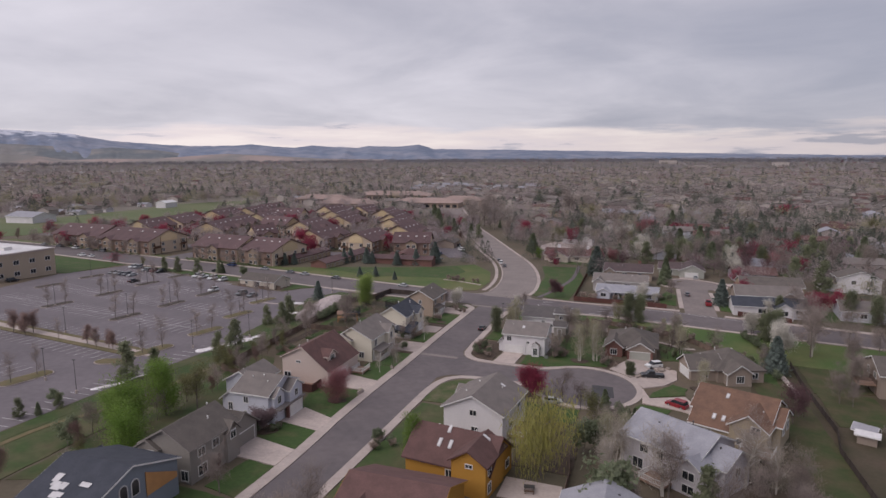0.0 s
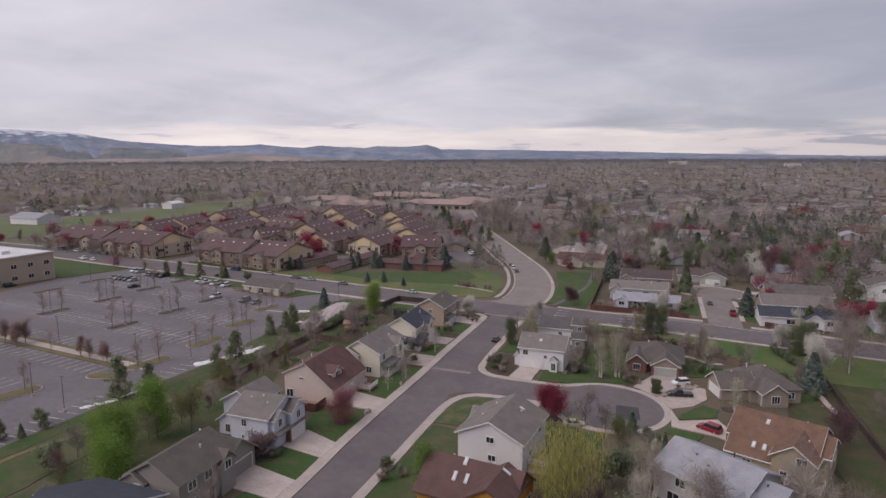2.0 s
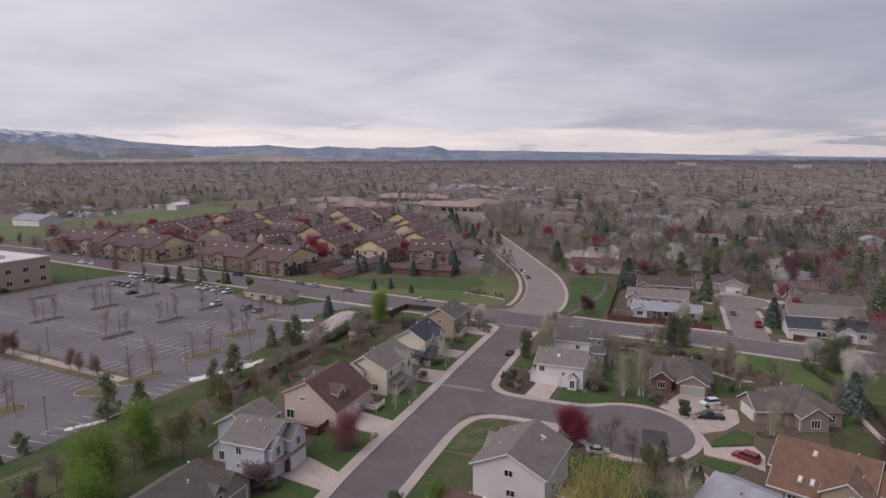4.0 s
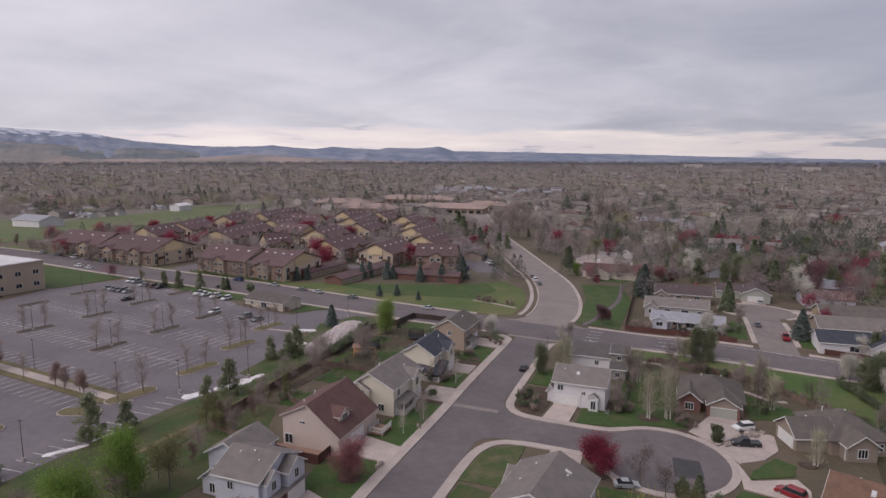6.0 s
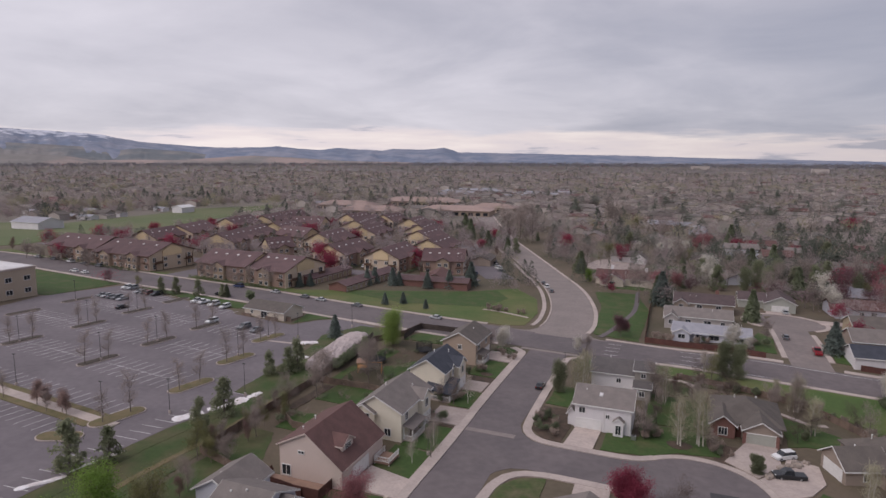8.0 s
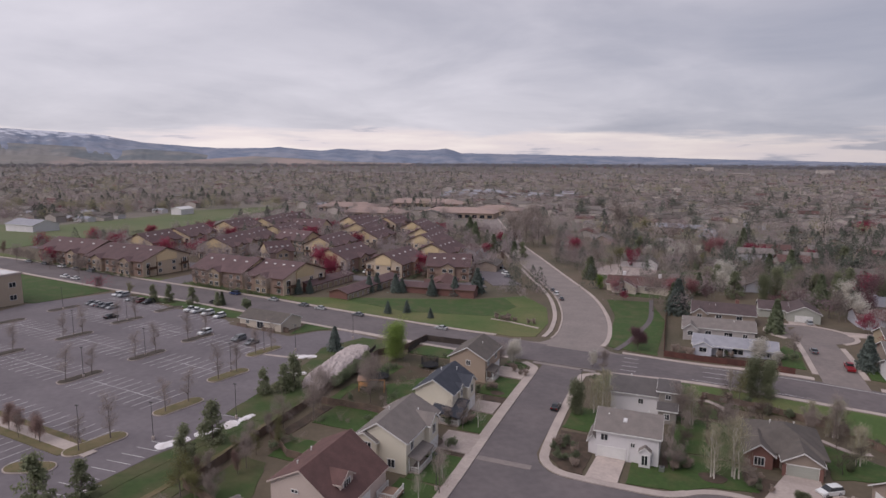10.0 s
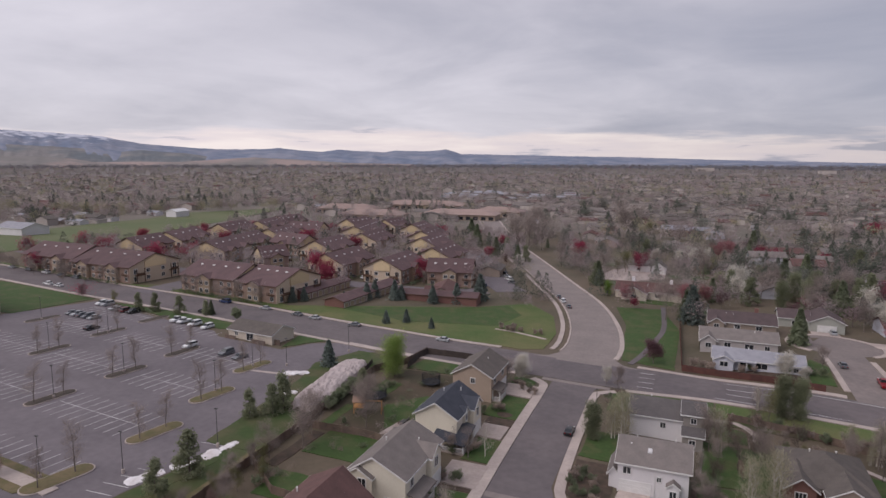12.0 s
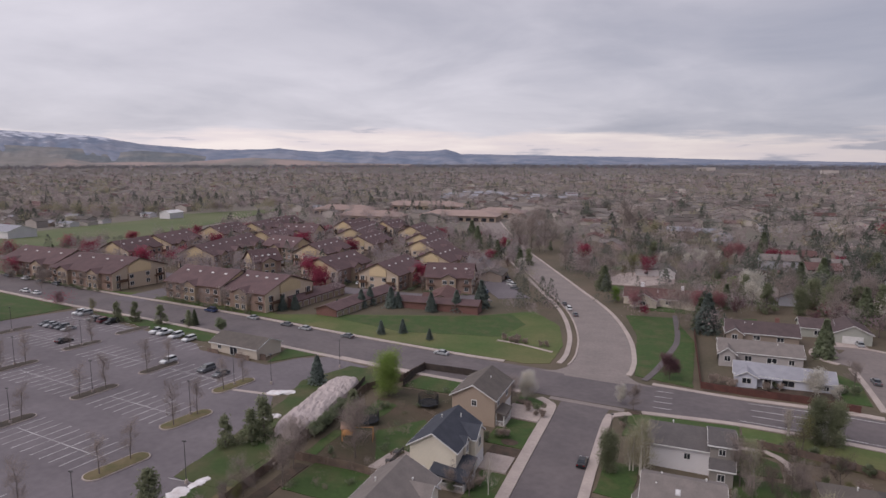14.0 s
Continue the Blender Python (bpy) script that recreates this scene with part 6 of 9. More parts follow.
# ---- snow heaps and old drifts ----
def heap(x, y, lx, ly, h, turn, mat, label, name="snow_bank", seed=1, cat="snow", steep=0.45):
    n, m = 34, 18
    b = Build()
    c, s = math.cos(radians(turn)), math.sin(radians(turn))
    for i in range(n + 1):
        for j in range(m + 1):
            u, v = 2 * i / n - 1, 2 * j / m - 1
            wob = 1 + (0.2 if h > 1 else 0.6) * noise.noise(Vector((u * 3, v * 2, seed)))
            e = max(0.0, 1 - (abs(u) ** 5 + abs(v) ** 3) * wob)
            z = h * e**steep * (0.85 + (0.16 if h > 1 else 0.3) * noise.fractal(Vector((u * lx * 0.5, v * ly * 0.5, seed + 3)), 1, 2, 4))
            px, py = u * lx / 2 * (1 + 0.05 * wob), v * ly / 2 * wob
            X, Y = x + c * px - s * py, y + s * px + c * py
            b.v.append((X - x, Y - y, gz(X, Y) - gz(x, y) - 0.05 + max(z, 0)))
    for i in range(n):
        for j in range(m):
            k = i * (m + 1) + j
            b.f.append((k, k + m + 1, k + m + 2, k + 1))
    ob = new(name, b.mesh(name, M[mat]))
    ob.location = (x, y, gz(x, y))
    return tagged(ob, label, cat)


heap(-49.6, 171.8, 31, 7.2, 2.5, 98, "dirty_snow", "long ploughed heap of dirty pinkish old snow", seed=4, steep=0.28)
heap(-54.0, 123.0, 6, 2.8, 0.3, 70, "snow", "melting patch of white snow at the kerb", "snow_patch", 7)
heap(-51.6, 128.8, 4.6, 2.6, 0.28, 60, "snow", "melting patch of white snow under a spruce", "snow_patch", 9)
heap(-50.2, 133.2, 4.2, 3.0, 0.3, 95, "snow", "melting patch of white snow under a spruce", "snow_patch", 21)
heap(-49.6, 137.4, 4.0, 1.8, 0.3, 80, "snow", "melting patch of white snow at the kerb", "snow_patch", 23)
heap(-55.2, 94.5, 7, 1.3, 0.35, 62, "snow", "thin drift of old snow on the kerb", "snow_patch", 11)
heap(-53.6, 103.0, 9, 0.9, 0.3, 78, "snow", "thin drift of old snow on the kerb", "snow_patch", 13)
heap(-61.4, 174.5, 6, 2.2, 0.6, 30, "snow", "patch of old snow by the exit", "snow_patch", 15)
heap(-55.2, 162.6, 4, 2.0, 0.6, 60, "snow", "patch of old snow by the exit", "snow_patch", 17)

fence([(-44.6, 157.2), (-45.6, 164), (-46.6, 172), (-47.6, 183), (-49.0, 189.5)], 1.2, "dark_fence", "low dark fence along the foot of the snow heap")

# ---- lamp posts ----
def lamp_post(x, y, h=7.0, name="car_park_lamp", label="tall dark metal car park lamp post"):
    root = thing(name, label, "lamp post", pose(x, y, gz(x, y)), "car park lamps")
    b = Build()
    b.tube((0, 0, -0.3), (0, 0, 0.7), 0.26, 0.26, 10)
    part("footing", b, M["concrete"], root)
    b = Build()
    b.tube((0, 0, 0.65), (0, 0, h), 0.065, 0.045, 8)
    part("pole", b, M["metal"], root)
    b = Build()
    b.prism([(-0.34, -0.16, h - 0.05), (0.34, -0.16, h - 0.05), (0.34, 0.16, h - 0.05), (-0.34, 0.16, h - 0.05)], [(-0.3, -0.12, h + 0.1), (0.3, -0.12, h + 0.1), (0.3, 0.12, h + 0.1), (-0.3, 0.12, h + 0.1)])
    part("lamp_head", b, M["metal"], root)


for x, y in ((-97.5, 119.9), (-68.0, 116.0), (-58.0, 122.5), (-97.0, 157.4), (-96.4, 139.6), (-51.2, 136.2), (-57.8, 89.0), (-70.0, 157.0), (-128, 162), (-128.4, 180), (-73.6, 174), (-127, 141), (-128, 122), (-157, 181), (-66.6, 178), (-59, 195), (-70, 92)):
    lamp_post(x, y)
lamp_post(-5.9, 127.6, 6.0, "street_lamp", "slim grey street lamp post beside the pavement")
lamp_post(7.9, 179, 6.0, "street_lamp", "slim grey street lamp post beside the pavement")


# ---- cars ----
PAINT = {k: material("car_paint_" + k, c, tuple(v * 0.92 for v in c), 2.0, rough=0.28, spec=0.5) for k, c in
         (("white", (0.72, 0.72, 0.72)), ("silver", (0.36, 0.37, 0.38)), ("grey", (0.13, 0.135, 0.145)), ("black", (0.022, 0.023, 0.026)), ("red", (0.24, 0.016, 0.024)), ("blue", (0.030, 0.050, 0.130)), ("maroon", (0.12, 0.022, 0.028)))}
M["tyre"] = material("tyre_rubber", (0.022, 0.022, 0.023), None, 3.0, rough=0.9)
M["rim"] = material("alloy_rim", (0.45, 0.45, 0.46), None, 3.0, rough=0.35, metal=0.8)
M["headlight"] = material("clear_lamp_lens", (0.70, 0.70, 0.68), None, 3.0, rough=0.15)
M["tail_light"] = material("red_lamp_lens", (0.35, 0.02, 0.02), None, 3.0, rough=0.2)
KINDS = {  # half width, side profile of the body, base and top of the cabin
    "sedan": (0.9, [(-2.3, 0.30), (2.25, 0.28), (2.32, 0.62), (1.1, 0.92), (-1.7, 0.96), (-2.32, 0.90)], [(-1.75, 0.94), (1.15, 0.90)], [(-1.05, 1.43), (0.35, 1.45)]),
    "suv": (0.96, [(-2.35, 0.36), (2.3, 0.34), (2.4, 0.78), (1.3, 1.06), (-2.25, 1.10), (-2.4, 0.9)], [(-2.25, 1.08), (1.25, 1.05)], [(-1.95, 1.75), (0.45, 1.76)]),
    "pickup": (0.98, [(-2.75, 0.42), (2.65, 0.40), (2.75, 0.9), (1.45, 1.12), (-0.55, 1.12), (-0.6, 1.02), (-2.75, 1.02)], [(-0.6, 1.10), (1.45, 1.10)], [(-0.45, 1.78), (0.7, 1.8)]),
}
CARS = {}


def car_template(kind, paint):
    hw, prof, base, top = KINDS[kind]
    root = new("car")
    b = Build()
    k = 0.06
    mid = [(p, z) for p, z in prof]
    side = lambda y, f, dz: [(p * f, y, z - dz) for p, z in mid]
    b.prism(side(-hw + k, 1.0, 0), side(hw - k, 1.0, 0))
    b.prism(side(-hw, 0.985, 0.06), side(-hw + k, 0.998, 0.01))
    b.prism(side(hw - k, 0.998, 0.01), side(hw, 0.985, 0.06))
    part("body", b, PAINT[paint], root)
    g = Build()
    lo = [(base[0][0], -hw + 0.08, base[0][1]), (base[1][0], -hw + 0.08, base[1][1]), (base[1][0], hw - 0.08, base[1][1]), (base[0][0], hw - 0.08, base[0][1])]
    hi = [(top[0][0], -hw + 0.24, top[0][1]), (top[1][0], -hw + 0.24, top[1][1]), (top[1][0], hw - 0.24, top[1][1]), (top[0][0], hw - 0.24, top[0][1])]
    g.prism(lo, hi)
    part("glazing", g, M["glass"], root)
    r = Build()
    r.prism([(x * 1.02, y * 1.04, z - 0.05) for x, y, z in hi], [(x * 0.97, y * 0.95, z + 0.05) for x, y, z in hi])
    part("roof", r, PAINT[paint], root)
    wx = 0.62 * prof[1][0]
    for sx in (-wx, wx):
        for sy in (-hw + 0.10, hw - 0.10):
            o = 0.12 if sy > 0 else -0.12
            w = Build()
            w.tube((sx, sy - 0.12, 0.34), (sx, sy + 0.12, 0.34), 0.34, 0.34, 12)
            wo = part("wheel", w, M["tyre"], root)
            w = Build()
            w.tube((sx, sy + o, 0.34), (sx, sy + o * 1.12, 0.34), 0.21, 0.19, 8)
            part("rim", w, M["rim"], wo)
    e, t = prof[2][0], prof[0][0]
    for sy in (-hw + 0.12, hw - 0.42):
        w = Build()
        w.box(e - 0.22, sy, prof[2][1] - 0.02, e - 0.03, sy + 0.3, prof[2][1] + 0.10)
        part("headlight", w, M["headlight"], root)
        w = Build()
        w.box(t - 0.03, sy, 0.66, t + 0.08, sy + 0.3, 0.86)
        part("tail_light", w, M["tail_light"], root)
    return root


def car(x, y, turn, kind="sedan", paint="silver", where="in a marked stall"):
    label = f"parked {paint} {'pickup truck' if kind == 'pickup' else 'estate car' if kind == 'suv' else 'saloon car'} {where}"
    z, d = gz(x, y) + 0.05, Vector((math.cos(radians(turn)), math.sin(radians(turn))))
    tilt = -math.atan((gz(x + d.x, y + d.y) - gz(x - d.x, y - d.y)) / 2)
    m = Matrix.LocRotScale((x, y, z), Euler((0, tilt, radians(turn))), (0.93, 0.93, 0.93))
    key = (kind, paint)
    if key not in CARS:
        CARS[key] = car_template(kind, paint)
        ob = CARS[key]
        ob.matrix_basis = m
    else:
        ob = copy_thing(CARS[key], m)
    return tagged(ob, label, "car", "parked cars")


for x, y, kind, paint in ((-121, 198.4, "pickup", "white"), (-118.2, 198.0, "pickup", "white"), (-113.0, 197.0, "suv", "white"), (-107.6, 196.2, "suv", "white"), (-98.2, 179.4, "suv", "white"),
                          (-85.6, 178.6, "suv", "grey"), (-80.5, 177.6, "sedan", "grey"), (-155.6, 190.0, "sedan", "grey"), (-153.0, 189.8, "sedan", "silver"), (-150.4, 189.5, "sedan", "grey"),
                          (-145.0, 189.0, "sedan", "silver"), (-147.7, 189.2, "suv", "grey"), (-135.2, 180.2, "sedan", "black")):
    car(x, y, 85 if (x * 13) % 2 < 1 else -95, kind, paint)
for x, y, kind, paint in ((-159, 203.6, "suv", "white"), (-156.2, 203.4, "suv", "silver"), (-149.4, 200.4, "sedan", "silver"), (-146.6, 200.2, "suv", "grey"), (-143.8, 200.0, "suv", "maroon"), (-140.8, 199.8, "suv", "black"), (-174, 162, "suv", "black")):
    car(x, y, 85 if (x * 13) % 2 < 1 else -95, kind, paint, "at the edge of the car park")
car(4.3, 169.0, 90, "sedan", "black", "at the kerb of the street")
car(51.4, 152.8, 215, "suv", "white", "on a driveway")
car(51.2, 145.0, 195, "pickup", "black", "on a driveway")
car(56.2, 128.4, 150, "suv", "red", "on a driveway")
for x, y, kind, paint in ((-108, 224.0, "sedan", "silver"), (-86.4, 220.8, "sedan", "silver"), (-71.0, 219.2, "sedan", "grey"), (-40.6, 216.4, "sedan", "silver"), (-94, 222, "sedan", "grey"),
                          (-204, 217.8, "sedan", "white"), (-197.6, 217.2, "sedan", "white"), (-238, 234.4, "suv", "grey"), (-226, 233.2, "suv", "white"), (-216, 232.2, "sedan", "grey"), (-206, 231.2, "suv", "grey"), (-250, 235.4, "sedan", "silver"), (-126, 225.4, "suv", "blue"), (-122, 210.6, "sedan", "black")):
    car(x, y, 174 if y > 211 else -6, kind, paint, "at the kerb of the collector road")
for x, y, tn, kind, paint in ((-19.6, 287.0, 112, "suv", "white"), (-15.8, 278.6, 110, "sedan", "grey"), (-22.5, 294, 112, "sedan", "grey"), (-58, 372, 115, "sedan", "silver"), (-68, 392, 115, "suv", "grey")):
    car(x, y, tn, kind, paint, "at the kerb of the curving road")
car(67.8, 222.8, 90, "pickup", "red", "at the kerb of the court")
car(61.5, 233.2, 92, "sedan", "grey", "at the kerb of the court")
car(65.8, 269.4, 90, "suv", "silver", "before a garage")
for i in range(7):
    car(-47 - 3.2 * i, 314 + 7.2 * i, 150, ("sedan", "suv", "sedan")[i % 3], ("grey", "white", "silver", "black", "blue")[i % 5], "beside the apartments")
for i in range(6):
    car(-118 + 5.5 * i, 290.6 + 0.3 * i, 88, ("suv", "sedan")[i % 2], ("silver", "grey", "white", "black")[i % 4], "beside the apartments")
car(-56, 300, 165, "suv", "blue", "beside the apartments")

# garden lawns among the houses beyond the collector road
for x, y, w, d in ((14, 306, 9, 6), (34, 292, 8, 5), (-8, 340, 8, 5), (52, 330, 9, 6), (78, 312, 8, 6), (96, 252, 9, 7), (108, 246, 8, 5), (30, 336, 8, 5), (62, 352, 8, 5), (4, 362, 9, 5), (100, 300, 10, 6), (112, 222, 12, 6), (24, 372, 10, 5), (48, 392, 10, 6), (-16, 396, 9, 6), (84, 372, 10, 6), (120, 330, 10, 6)):
    lawn([(x - w, y - d), (x + w * 0.9, y - d * 0.8), (x + w, y + d), (x - w * 0.8, y + d * 0.9)], "lawn", 0.10)

lawn([(-292, 242.6), (-250, 239.4), (-180, 232.4), (-145, 230.4), (-106, 228), (-106, 234), (-145, 236), (-180, 237), (-290, 249)], "meadow", 0.07, "meadow", "strip of grass before the apartments")


# ---- rock edging between two driveways of the cul-de-sac ----
STONES = []
for k in range(4):
    rk = np.random.RandomState(60 + k)
    b = Build()
    ring = [0.62 + 0.25 * rk.rand() for _ in range(7)]
    for q, z in ((0.9, -0.2), (1.0, 0.16), (0.55, 0.42)):
        for i in range(7):
            a = 2 * math.pi * i / 7
            b.v.append((q * ring[i] * math.cos(a) * 0.8, q * ring[i] * math.sin(a) * 0.55, z + 0.06 * rk.rand()))
    for j in range(2):
        for i in range(7):
            b.f.append((7 * j + i, 7 * j + (i + 1) % 7, 7 * j + 7 + (i + 1) % 7, 7 * j + 7 + i))
    b.f.append(tuple(range(14, 21)))
    STONES.append(b.mesh("stone", M["rock"]))
edging = thing("rock_edging", "low edging of rounded tan landscape rocks beside a driveway", "rock edging", pose(47.2, 143.2, gz(47.2, 143.2)))
rk = np.random.RandomState(70)
for i in range(30):
    t = i / 29
    x, y = 7.0 * t + rk.uniform(-0.8, 0.8), 9.0 * t + rk.uniform(-0.8, 0.8)
    ob = part("stone", STONES[i % 4], None, edging)
    ob.location = (x, y, gz(47.2 + x, 143.2 + y) - gz(47.2, 143.2) + 0.2)
    ob.rotation_euler = (0, 0, rk.rand() * 6.28)
# ---- houses across the collector road ----
house("long low white bungalow with a pale metal-grey roof", 41.4, 228.4,
      [("gable", -10.2, -4.6, 10.4, 4.6, 2.5, 1.5, {"axis": "x"}), ("gable", -9.8, -6.2, -5.4, 0, 2.4, 1.1, {"axis": "y"})],
      "siding_bluewhite", "roof_pale", [], [("S", -4.6, 1.0, 1.4, 2.6, 1.3), ("S", -4.6, -3.0, 1.4, 1.6, 1.2), ("S", -6.2, -7.6, 1.4, 1.8, 1.2), ("S", -4.6, 6.0, 1.4, 1.4, 1.0), ("S", -4.6, 8.6, 1.4, 1.0, 1.0)], turn=-3,
      extras=lambda r: (blocks_on(r, "porch_post", [(-4.2 + 1.7 * i, -6.0, -0.5, -4.05 + 1.7 * i, -5.85, 2.3) for i in range(3)], "trim"), blocks_on(r, "porch_roof", [(-5.2, -6.2, 2.3, -0.2, -4.7, 2.45)], "roof_pale"), vents(r, [(-2, 1.2, 3.9), (4.5, -1.4, 3.8)])))
house("grey-roofed bungalow with pale walls", 38.2, 246.6,
      [("gable", -10, -5, 9.6, 5, 3.2, 1.9, {"axis": "x"}), ("gable", -10, -7, -6, 2, 3.0, 1.5, {"axis": "y"})],
      "siding_dove", "roof_grey", [], [("S", -5, -3, 1.7, 1.6, 1.3), ("S", -5, 2.5, 1.7, 2.2, 1.3), ("S", -7, -8.0, 1.7, 1.4, 1.3), ("S", -5, 7.0, 1.7, 1.2, 1.2)], turn=0, extras=lambda r: vents(r, [(-1, 2, 5.0), (4, -1.2, 4.9)]))
house("brown-roofed house with a chimney", 40.6, 264.2,
      [("gable", -10, -5, 8.6, 5, 4.2, 2.3, {"axis": "x"}), ("gable", -10, -6.4, -5.6, 1, 4.0, 1.5, {"axis": "y"})],
      "siding_taupe", "roof_mauve", [], [("S", -5, -2, 3.0, 1.6, 1.2), ("S", -5, 4, 3.0, 1.6, 1.2), ("S", -6.4, -7.8, 3.1, 1.3, 1.2)], turn=0,
      extras=lambda r: (blocks_on(r, "chimney", [(3, 0.5, 5, 4.1, 1.6, 7.8)], "brick_red"), vents(r, [(-3, -1.6, 5.8), (-5, -1.2, 5.9)])))
house("tan bungalow with its garage gable to the court", 64.7, 277.1,
      [("gable", -5, -6, 4.5, 6, 3.2, 2.2, {"axis": "y"}), ("gable", -13, -2, -4.5, 6, 3.0, 2.0, {"axis": "x"})], "siding_sage", "roof_mauve", [("S", -6, -0.3, 4.9)], [("S", -2, -8.5, 1.6, 1.6, 1.3)])
house("white bungalow with a charcoal roof", 85.2, 219.7,
      [("gable", -10.8, -4.6, 11, 4.6, 3.0, 2.0, {"axis": "x"}), ("gable", 1.0, -6.6, 6, 0, 2.9, 1.6, {"axis": "y"})], "siding_white", "roof_navy", [],
      [("S", -4.6, -2.5, 1.6, 2.2, 1.4), ("S", -6.6, 3.5, 1.6, 1.8, 1.4), ("S", -4.6, 8, 1.7, 1.6, 1.2)], turn=4)
house("grey-roofed bungalow among blossom trees", 86.2, 231.5,
      [("gable", -10, -5, 10, 5, 3.6, 2.4, {"axis": "x"}), ("gable", 3, -7, 8, 2, 3.4, 1.8, {"axis": "y"})], "siding_taupe", "roof_grey", [], [("S", -5, -4, 1.9, 1.8, 1.3), ("S", -7, 5.5, 2, 1.6, 1.3)], turn=4)
house("tan-roofed house behind the court", 89.0, 245.4,
      [("gable", -10, -5, 10, 5, 4.4, 2.4, {"axis": "x"})], "siding_tan", "roof_tan", [], [("S", -5, -4, 2.9, 1.6, 1.3), ("S", -5, 3, 2.9, 1.6, 1.3)], turn=6)
house("long maroon-roofed bungalow with cream gable walls", 6.4, 313.5,
      [("gable", -9, -5, 19, 6, 3.2, 2.6, {"axis": "x"}), ("gable", -6.5, -9, 3, 2, 3.0, 2.4, {"axis": "y"}), ("gable", 13, -6.5, 20, 2, 3.0, 2.0, {"axis": "y"})], "siding_shell", "roof_brown", [],
      [("S", -9, -1.8, 1.8, 1.8, 1.1), ("S", -9, -4.8, 1.8, 1.0, 1.1), ("S", -5, 7, 1.8, 1.8, 1.2)], extras=lambda r: (blocks_on(r, "chimney", [(11, 0, 4, 12.2, 1.2, 7.4), (-3.4, 1.0, 4.5, -2.2, 2.2, 7.6)], "siding_white"), vents(r, [(3, -2, 5.4)])))
house("white two-storey house with a tan roof among trees", 122.1, 270.0,
      [("gable", -7, -5, 7, 5, 5.6, 2.6, {"axis": "y"}), ("gable", -12, -4, -6, 4, 3.0, 2.0, {"axis": "x"})], "siding_white", "roof_tan", [], [("S", -5, -2, 4.2, 1.4, 1.3), ("S", -5, 3, 4.2, 1.4, 1.3)])
house("grey-roofed bungalow beside the collector road", 114.5, 223.2,
      [("gable", -9, -5, 9, 5, 3.2, 2.2, {"axis": "x"})], "siding_bluewhite", "roof_grey", [], [("S", -5, -3, 1.8, 1.8, 1.3), ("S", -5, 4, 1.8, 1.8, 1.3)])
house("white-walled house with an open garage court", 4.0, 384.0,
      [("gable", -8, -6, 7, 6, 3.4, 2.4, {"axis": "x"}), ("gable", 3, -9, 10, 0, 3.2, 2.2, {"axis": "y"})], "siding_white", "roof_tan", [("S", -9, 6.5, 4.8)], [("S", -6, -3, 1.8, 1.6, 1.3)])

rs = np.random.RandomState(17)
mid_roofs, mid_walls = ["roof_tan", "roof_grey", "roof_brown", "roof_brown", "roof_tan", "roof_pale"], ["siding_taupe", "siding_taupe", "siding_beige", "siding_bluewhite", "siding_far", "siding_far"]
PLACED = [(42.8, 226.1), (39.9, 244.0), (41.8, 261.5), (61.6, 277.6), (84.5, 216.9), (84.5, 228.3), (89.0, 245.4), (10, 313), (24, 313), (120.2, 270.0), (114.5, 223.2), (4, 384), (64.4, 237.9), (65.4, 256.8), (64.8, 221.8)]


def off_road(x, y, line, gap):
    for (ax, ay), (bx, by) in zip(line, line[1:]):
        d = Vector((bx - ax, by - ay))
        t = min(max(((x - ax) * d.x + (y - ay) * d.y) / d.length_squared, 0), 1)
        if math.hypot(x - ax - d.x * t, y - ay - d.y * t) < gap:
            return False
    return True


def free_spot(x, y, gap):
    return all(math.hypot(x - a, y - b) > gap for a, b in PLACED)


made = 0
for _ in range(4000):
    if made >= 46:
        break
    a, r = radians(rs.uniform(-24, 24)), rs.uniform(225, 560)
    x, y = 30 - r * math.sin(a), 60 + r * math.cos(a)
    if y < 225 or not off_road(x, y, FAR, 22) or not free_spot(x, y, 21) or x < -100 and y < 480:
        continue
    PLACED.append((x, y))
    two = rs.rand() < 0.35
    e, sx, sy = (5.4 if two else 3.0), rs.uniform(6.5, 9), rs.uniform(4.5, 6)
    ax = "x" if rs.rand() < 0.6 else "y"
    wing = rs.choice([-1, 1]) * sx * 0.55
    house(f"suburban {'two-storey house' if two else 'bungalow'} among bare trees", x, y,
          [("gable", -sx, -sy, sx, sy, e, rs.uniform(1.8, 2.5), {"axis": "x"}), ("gable", wing - 3, -sy - rs.uniform(1.5, 3.5), wing + 3, 0, min(e, 3.2), 1.8, {"axis": "y"})],
          mid_walls[rs.randint(6)], mid_roofs[rs.randint(6)], [], [("S", -sy, -wing, e - 1.3, 1.6, 1.2), ("S", -sy, -wing * 0.2, e - 1.3, 1.2, 1.2)],
          turn=rs.choice([0, 90, 8, -82, 180]) + rs.uniform(-6, 6), trims=None, group="houses of the far suburb")
    made += 1

# ---- apartment complex ----
WIN = {}


